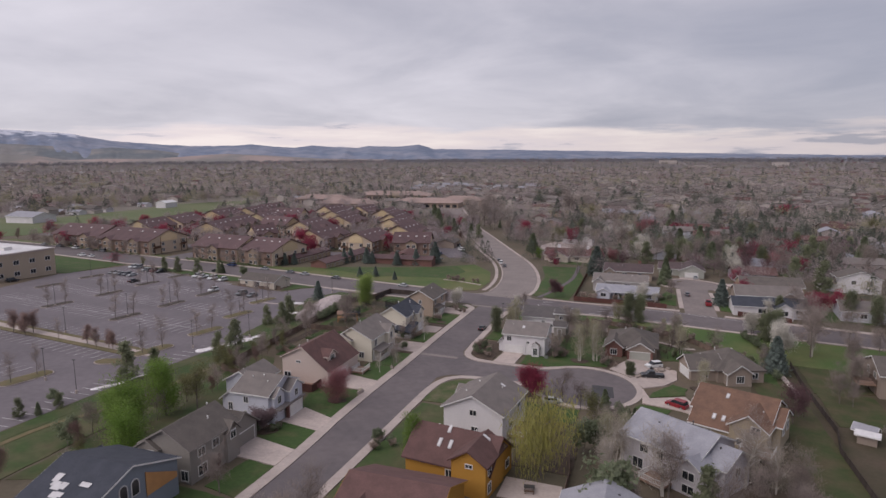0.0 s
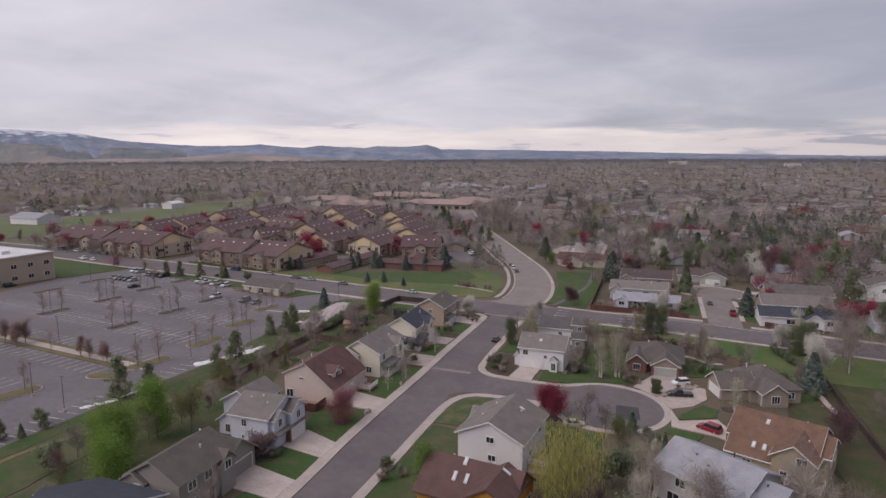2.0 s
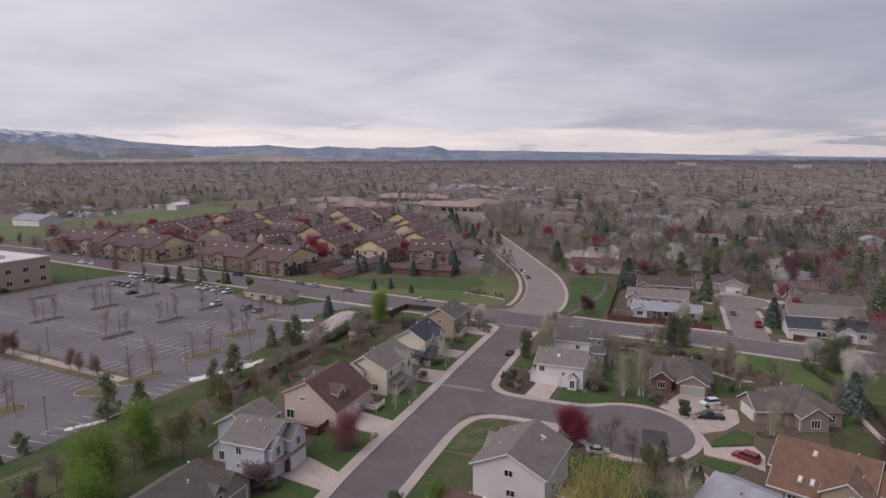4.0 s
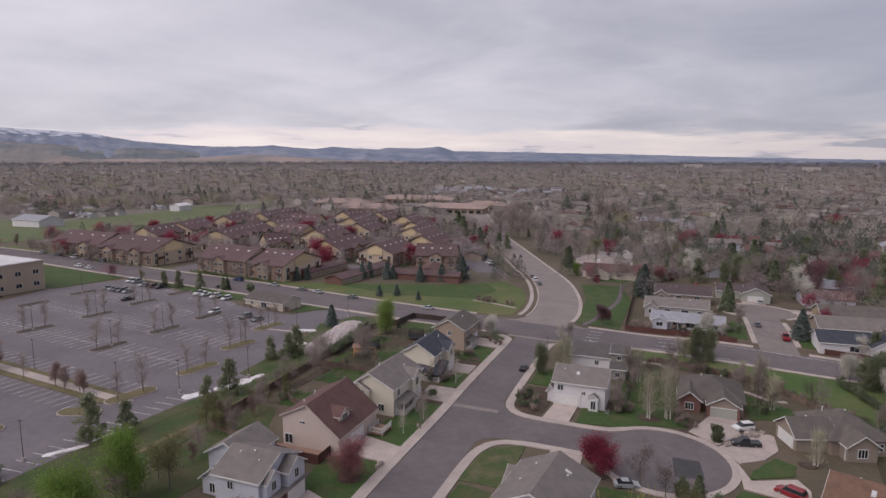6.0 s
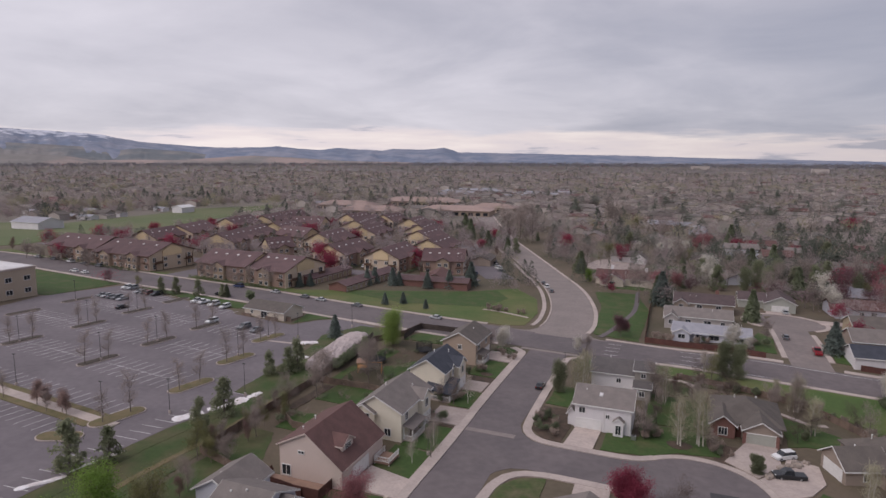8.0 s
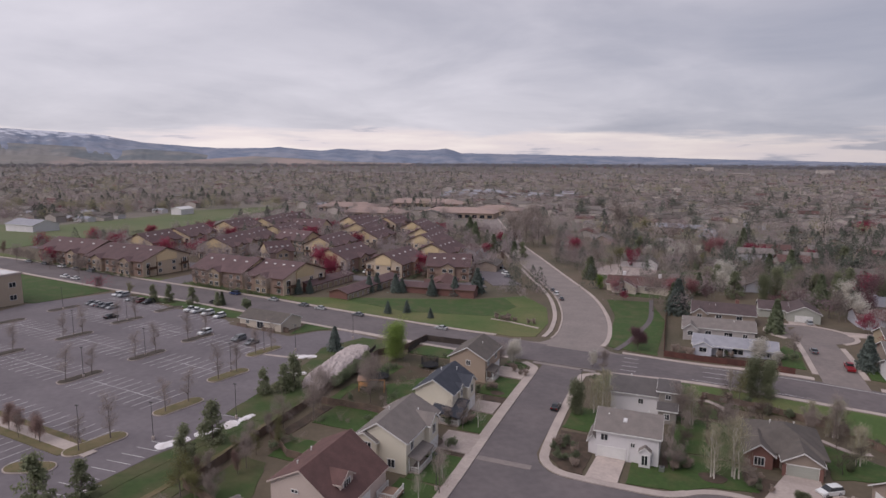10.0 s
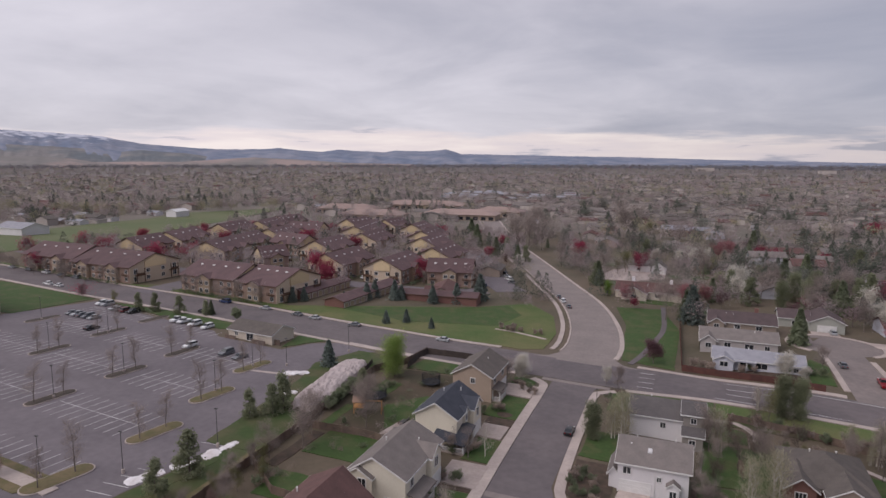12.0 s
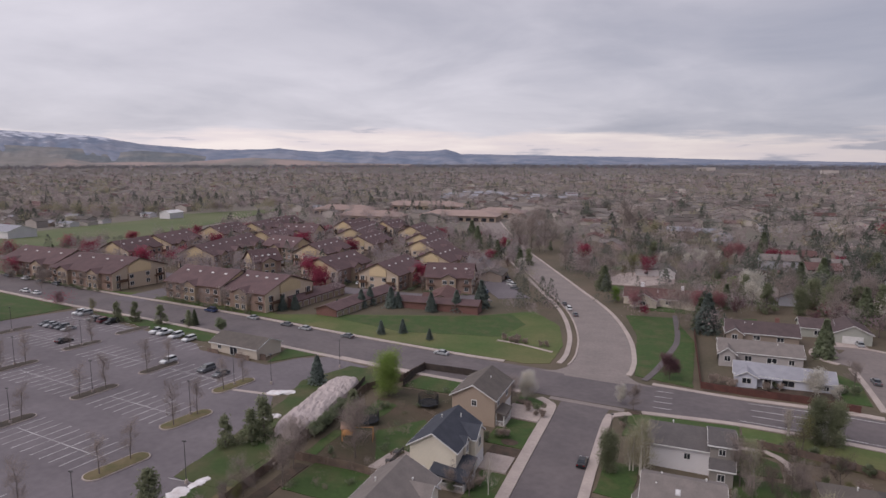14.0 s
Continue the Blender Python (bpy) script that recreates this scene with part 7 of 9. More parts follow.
def apt_window(root, side, at, u, z, w=1.5, h=1.35):
    """Windows alike share their meshes; each is an object."""
    key = (side, at, w, h)
    if key not in WIN:
        fr, gl = Build(), Build()
        for a in ((-w / 2 - 0.12, w / 2 + 0.12, h / 2, h / 2 + 0.14), (-w / 2 - 0.12, w / 2 + 0.12, -h / 2 - 0.14, -h / 2), (-w / 2 - 0.12, -w / 2, -h / 2, h / 2), (w / 2, w / 2 + 0.12, -h / 2, h / 2), (-0.05, 0.05, -h / 2, h / 2)):
            wall_box(fr, side, at, *a, -0.05, 0.10)
        wall_box(gl, side, at, -w / 2, w / 2, -h / 2, h / 2, -0.03, 0.05)
        WIN[key] = (fr.mesh("window", M["trim"]), gl.mesh("pane", M["glass"]))
    ob = part("window", WIN[key][0], None, root)
    ob.location = (u, 0, z) if side in "SN" else (0, u, z)
    part("pane", WIN[key][1], None, ob)


APT = []


def free_apartment(x, y, gap=1.5):
    """Whether a spot lies outside every apartment building."""
    for ax, ay, ln, t, h in APT:
        c, s = math.cos(t), math.sin(t)
        u, v = c * (x - ax) + s * (y - ay), -s * (x - ax) + c * (y - ay)
        if abs(u) < ln / 2 + gap and abs(v) < h + 2 + gap:
            return False
    return True


def apartment(x, y, ln, turn=-4.0, dp=19.0, floors=2, back=True):
    root = thing("apartment_building", "brick and tan apartment building with broad maroon roofs", "apartment building", pose(x, y, gz(x, y), 0, 0, turn), "apartment complex")
    e, h = 6.6, dp / 2
    APT.append((x, y, ln, radians(turn), h))
    w, r, t = Build(), Build(), []
    gable(w, r, t, -ln / 2, -h, ln / 2, h, e, 4.2, "x", 0.9)
    part("wall", w, M["brick_apt"], root)
    part("roof", r, M["roof_apt"], root)
    for b in t:
        part("fascia", b, M["wood_brown"], root)
    for s in (-1, 1):
        b = Build()
        q = h - 0.06
        b.prism([(s * (ln / 2 - 0.1), p, z) for p, z in ((-q, -0.6), (q, -0.6), (q, e - 0.1), (0, e + 3.9), (-q, e - 0.1))], [(s * (ln / 2 + 0.14), p, z) for p, z in ((-q, -0.6), (q, -0.6), (q, e - 0.1), (0, e + 3.9), (-q, e - 0.1))])
        part("end_wall", b, M["stucco_cream"], root)
        b = Build()
        b.prism([(s * (ln / 2 + 0.12), -h * 0.42, 5.6), (s * (ln / 2 + 0.12), h * 0.42, 5.6), (s * (ln / 2 + 0.12), h * 0.42, e + 1.5), (s * (ln / 2 + 0.12), 0, e + 3.5), (s * (ln / 2 + 0.12), -h * 0.42, e + 1.5)],
                [(s * (ln / 2 + 0.5), p, z) for p, z in ((-h * 0.42, 5.6), (h * 0.42, 5.6), (h * 0.42, e + 1.5), (0, e + 3.5), (-h * 0.42, e + 1.5))])
        part("gable_bay", b, M["stucco_apt"], root)
        for v in (-1, 1):
            c = Build()
            c.box(s * (ln / 2 + 0.95) - 0.8, v * h * 0.68 - 1.7, 2.75, s * (ln / 2 + 0.95) + 0.8, v * h * 0.68 + 1.7, 2.95)
            c.box(s * (ln / 2 + 1.70) - 0.05, v * h * 0.68 - 1.7, 2.95, s * (ln / 2 + 1.70) + 0.05, v * h * 0.68 + 1.7, 3.9)
            part("end_balcony", c, M["wood_brown"], root)
            for g in (-1.82, 1.82):
                c = Build()
                c.box(s * (ln / 2 + 1.7) - 0.12, v * h * 0.68 + g - 0.12, -0.5, s * (ln / 2 + 1.7) + 0.12, v * h * 0.68 + g + 0.12, 5.6)
                part("balcony_post", c, M["wood_brown"], root)
        for k in range(floors):
            for u in (-h * 0.3, h * 0.3):
                apt_window(root, "E" if s > 0 else "W", s * (ln / 2 + 0.14), u, 1.5 + 2.75 * k)
            for u in (-h * 0.78, h * 0.78):
                apt_window(root, "E" if s > 0 else "W", s * (ln / 2 + 0.14), u, 1.5 + 2.9 * k, 1.6, 1.9)
    n = 2 if ln > 26 else 1
    for i in range(n):
        cx = (-ln / 4 if i == 0 else ln / 4) if n == 2 else 0
        for s in (-1, 1):
            w, r, t = Build(), Build(), []
            y0, y1 = (-h - 1.6, -h * 0.5) if s < 0 else (h * 0.5, h + 1.6)
            gable(w, r, t, cx - 2.9, y0, cx + 2.9, y1, e - 0.3, 1.5, "y", 0.5)
            part("bay_wall", w, M["siding_mocha"], root)
            part("bay_roof", r, M["roof_apt"], root)
            for k in range(floors):
                for u in (cx - 1.4, cx + 1.4) if s < 0 or back else (cx,):
                    apt_window(root, "S" if s < 0 else "N", s * (h + 1.6), u, 1.7 + 2.9 * k, 1.5)
    m = int(ln / 3.6)
    for i in range(m):
        u = -ln / 2 + 2.0 + i * (ln - 4.0) / max(m - 1, 1)
        if any(abs(u - (s * ln / 4 if n == 2 else 0)) < 4.6 for s in (-1, 1)):
            continue
        for k in range(floors):
            apt_window(root, "S", -h, u, 1.7 + 2.9 * k, 1.4)
            b = Build()
            if k and i % 2 == 0:
                b.box(u - 1.4, -h - 1.1, 2.9 * k + 0.2, u + 1.4, -h, 2.9 * k + 0.34)
                b.box(u - 1.4, -h - 1.1, 2.9 * k + 1.1, u + 1.4, -h - 1.0, 2.9 * k + 1.2)
                for q in range(8):
                    b.box(u - 1.38 + 0.38 * q, -h - 1.08, 2.9 * k + 0.3, u - 1.3 + 0.38 * q, -h - 1.02, 2.9 * k + 1.15)
                part("balcony", b, M["wood_brown"], root)
    for i in range(4):
        b = Build()
        u = -ln / 2 + ln * (i + 0.6) / 4.2
        z = e + 4.2 * (1 - 3.2 / h)
        b.prism([(u - 0.6, -3.6, z - 0.3), (u + 0.6, -3.6, z - 0.3), (u + 0.6, -3.0, z + 0.1), (u - 0.6, -3.0, z + 0.1)], [(u - 0.5, -3.5, z + 0.35), (u + 0.5, -3.5, z + 0.35), (u + 0.5, -3.05, z + 0.45), (u - 0.5, -3.05, z + 0.45)])
        part("roof_vent", b, M["trim"], root, "small white roof vent")
    return root


M["wood_brown"] = material("brown_stained_wood", (0.130, 0.075, 0.050), (0.100, 0.060, 0.042), 0.8)
for x, y, ln, tn, dp in ((-231, 248.5, 33, -4, 20), (-195.8, 246.5, 35, -4, 24), (-141.2, 244.5, 26, -5, 20), (-117.4, 245, 19, -7, 24), (-121.8, 297.5, 26, 88, 18), (-95.7, 298.5, 25, 90, 18),
                         (-70, 300.5, 18, 14, 15), (-192.5, 300, 27, 103, 18), (-198.7, 326.5, 25, 103, 18), (-239, 322, 28, 103, 18), (-231, 289, 22, 96, 17), (-249.5, 376, 28, 96, 18), (-151.4, 333, 26, 94, 18), (-156.4, 292, 12, 62, 11),
                         (-127.8, 412, 30, 96, 18), (-90.8, 342, 24, 89, 18), (-176, 411, 25, 103, 18), (-182.5, 438, 24, 103, 18), (-178, 464, 22, 85, 17), (-202, 453, 24, 85, 17), (-211, 403.5, 22, 10, 17), (-176, 339, 22, -14, 15),
                         (-256.5, 446, 24, 85, 17), (-247, 408, 28, 104, 17), (-150, 378, 26, 94, 18), (-112, 376, 24, 90, 18), (-206, 366, 24, 96, 18), (-150, 446, 24, 94, 17)):
    apartment(x, y, ln, tn, dp, back=False)
for i in range(17):
    x = -250 + 8.4 * i + RT.uniform(-1.5, 1.5)
    if not -176 < x < -156:
        plant(f"bare{RT.randint(4)}", x, 231.0 - 0.02 * (x + 250) + RT.uniform(-1.0, 1.4), RT.uniform(5.5, 8.0), group="bare trees before the apartments")
for x, y, lx, ly, lbl in ((-107, 257, 7, 29, "low brown-roofed garage row with tan doors"), (-88.5, 257, 8, 38, "low red-walled garage row"), (-62, 265.5, 31, 6.5, "low red-brown garage row behind spruces")):
    ax = "y" if ly > lx else "x"
    ndoor = int(max(lx, ly) / 3.4)
    rt = house(lbl, x, y, [("gable", -lx / 2, -ly / 2, lx / 2, ly / 2, 2.7, 1.3, {"axis": ax})], "brick_red", "roof_apt", name="garage_row", trims="wood_brown", turn=5 if ax == "x" else -4)
    for i in range(ndoor):
        u = -max(lx, ly) / 2 + (i + 0.5) * max(lx, ly) / ndoor
        garage_door(rt, "E" if ax == "y" else "N", (lx if ax == "y" else ly) / 2, u, 2.5, 2.0, "siding_tan")

# ---- car park kiosk, office block, barn and sheds ----
kr = house("small tan service building with a brown gable roof", -87.6, 195.9,
           [("gable", -8.5, -4.4, 7.6, 4.4, 2.6, 1.8, {"axis": "x"})], "siding_shell", "roof_tan", name="service_building", turn=-6,
           panes=[("S", -4.4, -0.4, 1.2, 2.4, 1.9), ("S", -4.4, -5.4, 1.6, 1.0, 0.9)])
blocks_on(kr, "screen", [(-8.4, -5.9, -1.2, -4.4, -5.75, 1.3), (1.6, -5.9, -1.2, 6.4, -5.75, 1.3), (7.7, -3.5, -1.2, 9.6, -3.35, 1.4)], "fence", "low brown timber screen")

off = thing("office_building", "two-storey tan office block with a flat white roof", "office building", pose(-190, 170, gz(-190, 170), 0, 0, -5))
b = Build()
b.box(-22, -12, -1.5, 14, 12, 9.4)
part("wall", b, M["stucco_office"], off)
b = Build()
b.box(-22.3, -12.3, 9.4, 14.3, 12.3, 9.9)
part("parapet", b, M["concrete"], off)
b = Build()
b.box(-21.6, -11.6, 9.85, 13.6, 11.6, 10.05)
part("roof", b, M["roof_flat"], off)
for x0 in (-8, 3):
    b = Build()
    b.box(x0, -2, 9.9, x0 + 3, 1, 11.3)
    part("roof_unit", b, M["trim"], off)
for k in range(2):
    for i in range(6):
        window(off, "S", -12, -19 + 6 * i, 2.0 + 4.2 * k, 2.2, 1.5, 1)
    for i in range(4):
        window(off, "E", 14, -9 + 6 * i, 2.0 + 4.2 * k, 2.0, 1.5, 1)

house("large white metal barn with a shallow grey roof", -392, 338, [("gable", -15, -9, 15, 9, 5.0, 3.0, {"axis": "x"})], "siding_white", "roof_pale", name="barn", turn=-4)
house("white metal shed at the edge of the pasture", -419, 503, [("gable", -6, -8, 6, 8, 5.4, 2.0, {"axis": "y"})], "siding_white", "roof_flat", name="shed")
house("red barn among trees", -604, 512, [("gable", -10, -7, 10, 7, 6, 4, {"axis": "x"})], "brick_red", "roof_brown", name="barn")
for x, y, lx in ((-455, 412, 14), (-432, 410, 16), (-470, 445, 12), (-436, 445, 10), (-452, 508, 12), (-438, 522, 18), (-500, 470, 14), (-540, 440, 16), (-395, 655, 20), (-372, 660, 26), (-350, 640, 16)):
    house("low farm shed beside the pasture", x, y, [("gable", -lx / 2, -4, lx / 2, 4, 3.0, 1.4, {"axis": "x"})], ["siding_white", "siding_taupe"][int(x) % 2], ["roof_pale", "roof_tan"][int(y) % 2], name="shed", group="farm sheds")

# shopping centre beyond the apartments
M["roof_tile"] = material("pink_tile_roof", (0.360, 0.262, 0.230), (0.310, 0.225, 0.200), 0.2, fine=1.0, vary=0.05)
for x, y, lx, ly, tn in ((-245, 560, 60, 26, 8), (-175, 600, 70, 28, 6), (-300, 610, 60, 24, 10), (-250, 690, 90, 30, 8), (-150, 640, 46, 24, 4)):
    root = thing("shopping_centre", "low stucco shopping centre with pink tiled hip roofs", "shopping centre", pose(x, y, gz(x, y), 0, 0, tn), "shopping centre")
    w, r = Build(), Build()
    hip(w, r, None, -lx / 2, -ly / 2, lx / 2, ly / 2, 5.0, 4.0, 1.4)
    part("wall", w, M["siding_beige"], root)
    part("roof", r, M["roof_tile"], root)
    for i in range(int(lx / 7)):
        b = Build()
        u = -lx / 2 + 3.5 + 7 * i
        b.box(u - 2.2, -ly / 2 - 0.08, 0.3, u + 2.2, -ly / 2 + 0.1, 3.2)
        part("shop_window", b, M["glass"], root)
# pale far buildings near the horizon
for x, y, lx, h in ((436, 2460, 50, 15), (70, 2960, 74, 15), (156, 2120, 60, 9)):
    root = thing("far_building", "pale flat-roofed building far off on the plain", "building", pose(x, y, gz(x, y)), "far buildings")
    b = Build()
    b.box(-lx / 2, -12, -2, lx / 2, 12, h)
    part("wall", b, M["siding_far"], root)
    b = Build()
    b.box(-lx / 2 - 0.5, -12.5, h, lx / 2 + 0.5, 12.5, h + 1)
    part("roof", b, M["concrete"], root)


# ---- far woods ----
PASTURE = [(-660, 225), (-316, 225), (-298, 288), (-300, 340), (-316, 470), (-368, 640), (-395, 655), (-452, 545), (-432, 472), (-424, 380), (-660, 352)]


def inside(x, y, ring):
    hit = False
    for (ax, ay), (bx, by) in zip(ring, ring[1:] + ring[:1]):
        if (ay > y) != (by > y) and x < ax + (y - ay) * (bx - ax) / (by - ay):
            hit = not hit
    return hit


def open_land(x, y):
    """Where no far tree stands: apartments, roads, pasture and the near ground."""
    if y < 222 and -330 < x < 125 or y < 205 or math.hypot(x - 20, y - 100) < 110:
        return True
    if -305 < x < -42 and y < 288 or -46 < x < -10 and y < 270:
        return True
    if 6 < x < 24 and y < 292 or 58 < x < 80 and y < 280:
        return True
    if -300 < x < -62 and 288 <= y < 480:
        return (math.floor(x / 4) * 7 + math.floor(y / 4) * 13) % 5 > 1
    if inside(x, y, PASTURE):
        return True
    if not off_road(x, y, FAR, 11) or not off_road(x, y, [(-42, 296), (-60, 325), (-80, 372), (-98, 408)], 9):
        return True
    return any(abs(x - a) < 9 and abs(y - b) < 7 for a, b in PLACED) or -330 < x < -115 and 540 < y < 720 and (x * 3.1 + y) % 7 < 3


# ---- far houses, too small to tell apart ----
rs = np.random.RandomState(9)
fh = {"roof_tan": [Build(), Build()], "roof_grey": [Build(), Build()], "roof_brown": [Build(), Build()], "roof_pale": [Build(), Build()]}
keys = ["roof_tan", "roof_grey", "roof_brown", "roof_tan", "roof_grey", "roof_tan"]
made = 0
CELLS = set()
while made < 1700:
    a, r = radians(-27 + 96 * rs.rand()), math.sqrt(430**2 + (2200**2 - 430**2) * rs.rand() ** 1.5)
    if made < 420:
        a, r = radians(-24 + 44 * rs.rand()), rs.uniform(560, 950)
    x, y = 30 - r * math.sin(a), 60 + r * math.cos(a)
    if open_land(x, y) or r < 560 and -24 < math.degrees(a) < 24 or -330 < x < -40 and y < 500:
        continue
    if made > 1640:
        x, y = rs.uniform(-300, -120), rs.uniform(840, 960)
    CELLS |= {(int((x + 11 * k * math.sin(a)) // 11), int((y - 11 * k * math.cos(a)) // 11)) for k in range(4 if made < 420 else 3)}
    w, rf = fh[keys[rs.randint(6)] if made <= 1640 else 'roof_pale']
    k, k2 = len(w.v), len(rf.v)
    sx, sy = rs.uniform(5.5, 9), rs.uniform(4, 6)
    gable(w, rf, None, -sx, -sy, sx, sy, rs.choice([2.9, 2.9, 5.2]), rs.uniform(1.6, 2.4), "x" if rs.rand() < 0.5 else "y")
    an = rs.uniform(-0.3, 0.3)
    c, s, z = math.cos(an), math.sin(an), gz(x, y)
    for bb, q in ((w, k), (rf, k2)):
        bb.v[q:] = [(x + c * p[0] - s * p[1], y + s * p[0] + c * p[1], z + p[2]) for p in bb.v[q:]]
    made += 1
for key, (w, rf) in fh.items():
    tagged(new("far_house_walls", w.mesh("far_house_walls", M["siding_far"])), "pale walls of distant suburban houses", "houses", "", "stuff")
    tagged(new("far_house_roofs", rf.mesh("far_house_roofs", M[key])), "shingle roofs of distant suburban houses", "houses", "", "stuff")


rs = np.random.RandomState(3)
zones = ((190, 430, 760, 330, 0.035), (430, 900, 2300, 170, 0.060), (900, 1900, 8600, 52, 0.105), (1900, 3100, 8500, 16, 0.22), (3100, 4750, 12500, 12, 0.26))
for r0, r1, count, per, size in zones:
    a = radians(-27) + radians(98) * rs.rand(count * 3)
    r = np.sqrt(r0**2 + (r1**2 - r0**2) * rs.rand(count * 3))
    pts = [(30 - q * math.sin(b), 60 + q * math.cos(b)) for q, b in zip(r, a)]
    pts = np.array([p for p in pts if not open_land(*p) and ((int(p[0] // 11), int(p[1] // 11)) not in CELLS or rs.rand() < 0.2)][:count])
    drift = np.array([noise.noise(Vector((p[0] / 90, p[1] / 90, 2.5))) + 0.6 * noise.noise(Vector((p[0] / 35, p[1] / 35, 7.5))) + 0.8 * noise.noise(Vector((p[0] / 300, p[1] / 300, 1.5))) for p in pts])
    kind = np.clip(rs.rand(len(pts)) * 0.80 + 0.09 + 0.30 * drift, 0.0, 0.999)
    ever = 0.20 if r1 < 500 else 0.16 if r1 < 1000 else 0.11 if r1 < 2000 else 0.05 if r1 < 4000 else 0.0
    twiggy = "bare" if r1 < 500 else "leafy"
    for nm, mt, k0, k1, sh in (("bare_woods", "far_twig", 0, 0.42, twiggy), ("pale_woods", "far_pale", 0.42, 0.56, "leafy"), ("evergreen_woods", "far_needle", 0.56, 0.56 + ever, "conifer"), ("budding_woods", "far_bud", 0.56 + ever, 0.83, "leafy"),
                               ("blossom_trees", "leaf_white", 0.83, 0.84, "leafy"), ("plum_trees", "leaf_plum", 0.84, 0.855, "leafy"), ("reddish_woods", "far_red", 0.855, 0.985, twiggy), ("crimson_trees", "leaf_crimson", 0.985, 1.0, "leafy")):
        sel = pts[(kind >= k0) & (kind < k1)]
        small = "blossom" in nm or "plum" in nm or "crimson" in nm
        if len(sel) == 0 or small and r1 < 500:
            continue
        h = rs.uniform(12.0 if r1 > 4000 else 6.0, 22.0 if r1 > 4000 else 13.0 if r1 > 500 else 10.5, len(sel)) * (0.55 if small else 1.25 if mt == "far_pale" and 500 < r1 < 1000 else 1.15 if sh == "conifer" else 1.0)
        sp = h * (0.38 if sh == "conifer" else 0.36 if mt == "far_pale" and 500 < r1 < 1000 else 0.44 if r1 < 1000 else 0.56) * rs.uniform(0.8, 1.25, len(sel))
        if r1 < 500 and mt == "far_pale":
            mt = "far_red"
        # Beyond 1900 m crowns take the haze-tinted copies, bluest past 3100 m.
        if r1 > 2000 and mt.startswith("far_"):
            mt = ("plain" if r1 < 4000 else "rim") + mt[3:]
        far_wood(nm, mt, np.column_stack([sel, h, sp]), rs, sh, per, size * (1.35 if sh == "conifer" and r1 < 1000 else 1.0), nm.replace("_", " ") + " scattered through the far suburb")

# tall budding trees along the far edge of the pasture, and a hedge on its near edge
rs = np.random.RandomState(41)
spots = []
for i in range(70):
    t = rs.rand()
    x = float(np.interp(t, [0, 0.35, 0.7, 1.0], [-600, -486, -400, -330])) + rs.uniform(-14, 14)
    y = float(np.interp(t, [0, 0.35, 0.7, 1.0], [420, 486, 580, 680])) + rs.uniform(4, 26)
    spots.append((x, y, rs.uniform(10, 17), rs.uniform(4.5, 7.5)))
far_wood("budding_row", "far_bud", np.array(spots[:42]), rs, "leafy", 420, 0.040, "tall budding willows along the edge of the pasture")
far_wood("bare_row", "far_twig", np.array(spots[42:]), rs, "leafy", 420, 0.040, "tall bare trees along the edge of the pasture")
spots = [(-322 + 3.6 * i + rs.uniform(-1, 1), 336 + 2.2 * i + rs.uniform(-1.5, 1.5), rs.uniform(2.5, 4.5), rs.uniform(1.6, 2.4)) for i in range(10)]
far_wood("pasture_hedge", "far_needle", np.array(spots), rs, "leafy", 200, 0.09, "dark shrubs along the near edge of the pasture")

# ---- planting round the apartments and evergreens among the eastern gardens ----
rs = np.random.RandomState(23)
spots = []
for ax, ay, ln, t, h in APT:
    for k in range(int(ln / 1.6)):
        u, v = -ln / 2 + 1.6 * k + rs.uniform(-0.5, 0.5), -h - rs.uniform(2.6, 4.2)
        spots.append((ax + math.cos(t) * u - math.sin(t) * v, ay + math.sin(t) * u + math.cos(t) * v, rs.uniform(0.8, 1.6), rs.uniform(0.7, 1.1)))
far_wood("foundation_shrubs", "needle", np.array(spots), rs, "leafy", 70, 0.24, "clipped dark shrubs along the apartment walls")
spots = []
while len(spots) < 230:
    x, y = rs.uniform(-280, -58), rs.uniform(250, 475)
    if free_apartment(x, y) and not (y < 286 and x > -100):
        spots.append((x, y, rs.uniform(6, 12), rs.uniform(2.2, 4.0)))
far_wood("bare_court_trees", "far_twig", np.array(spots), rs, "bare", 260, 0.045, "bare pinkish trees in the apartment courts")
spots = []
spots += [(x, y, 11.0, 3.6) for x, y in ((50, 350), (53, 336), (59, 393), (61, 366), (78, 385), (82, 352), (97, 415), (73, 435), (48, 421))]
while len(spots) < 290:
    x, y = (rs.uniform(70, 175), rs.uniform(285, 440)) if len(spots) < 96 else (rs.uniform(90, 420), rs.uniform(400, 800))
    if not open_land(x, y):
        h = rs.uniform(7, 12.5)
        spots.append((x, y, h, h * rs.uniform(0.3, 0.42)))
far_wood("garden_evergreens", "far_needle", np.array(spots), rs, "conifer", 300, 0.06, "dark evergreens among the eastern gardens")


# ---- blossom, evergreens and tall bare crowns beyond the court ----
def suburb_tree(nm, mat, kind, rows, label, rs=np.random.RandomState(61)):
    for x, y, h, sp in rows:
        m = pose(x, y, gz(x, y))
        root = thing(nm, label, "tree", m, "suburb trees beyond the court")
        crown = far_crowns("crown", mat, np.array([(x, y, h, sp)]), rs, kind, 520, 0.055)
        crown.transform(m.inverted())
        part("crown", crown, None, root)
        b = Build()
        b.tube((0, 0, -0.5), (0, 0, h * 0.7), 0.03 * h, 0.01 * h, 6)
        part("trunk", b, M["bark"], root)


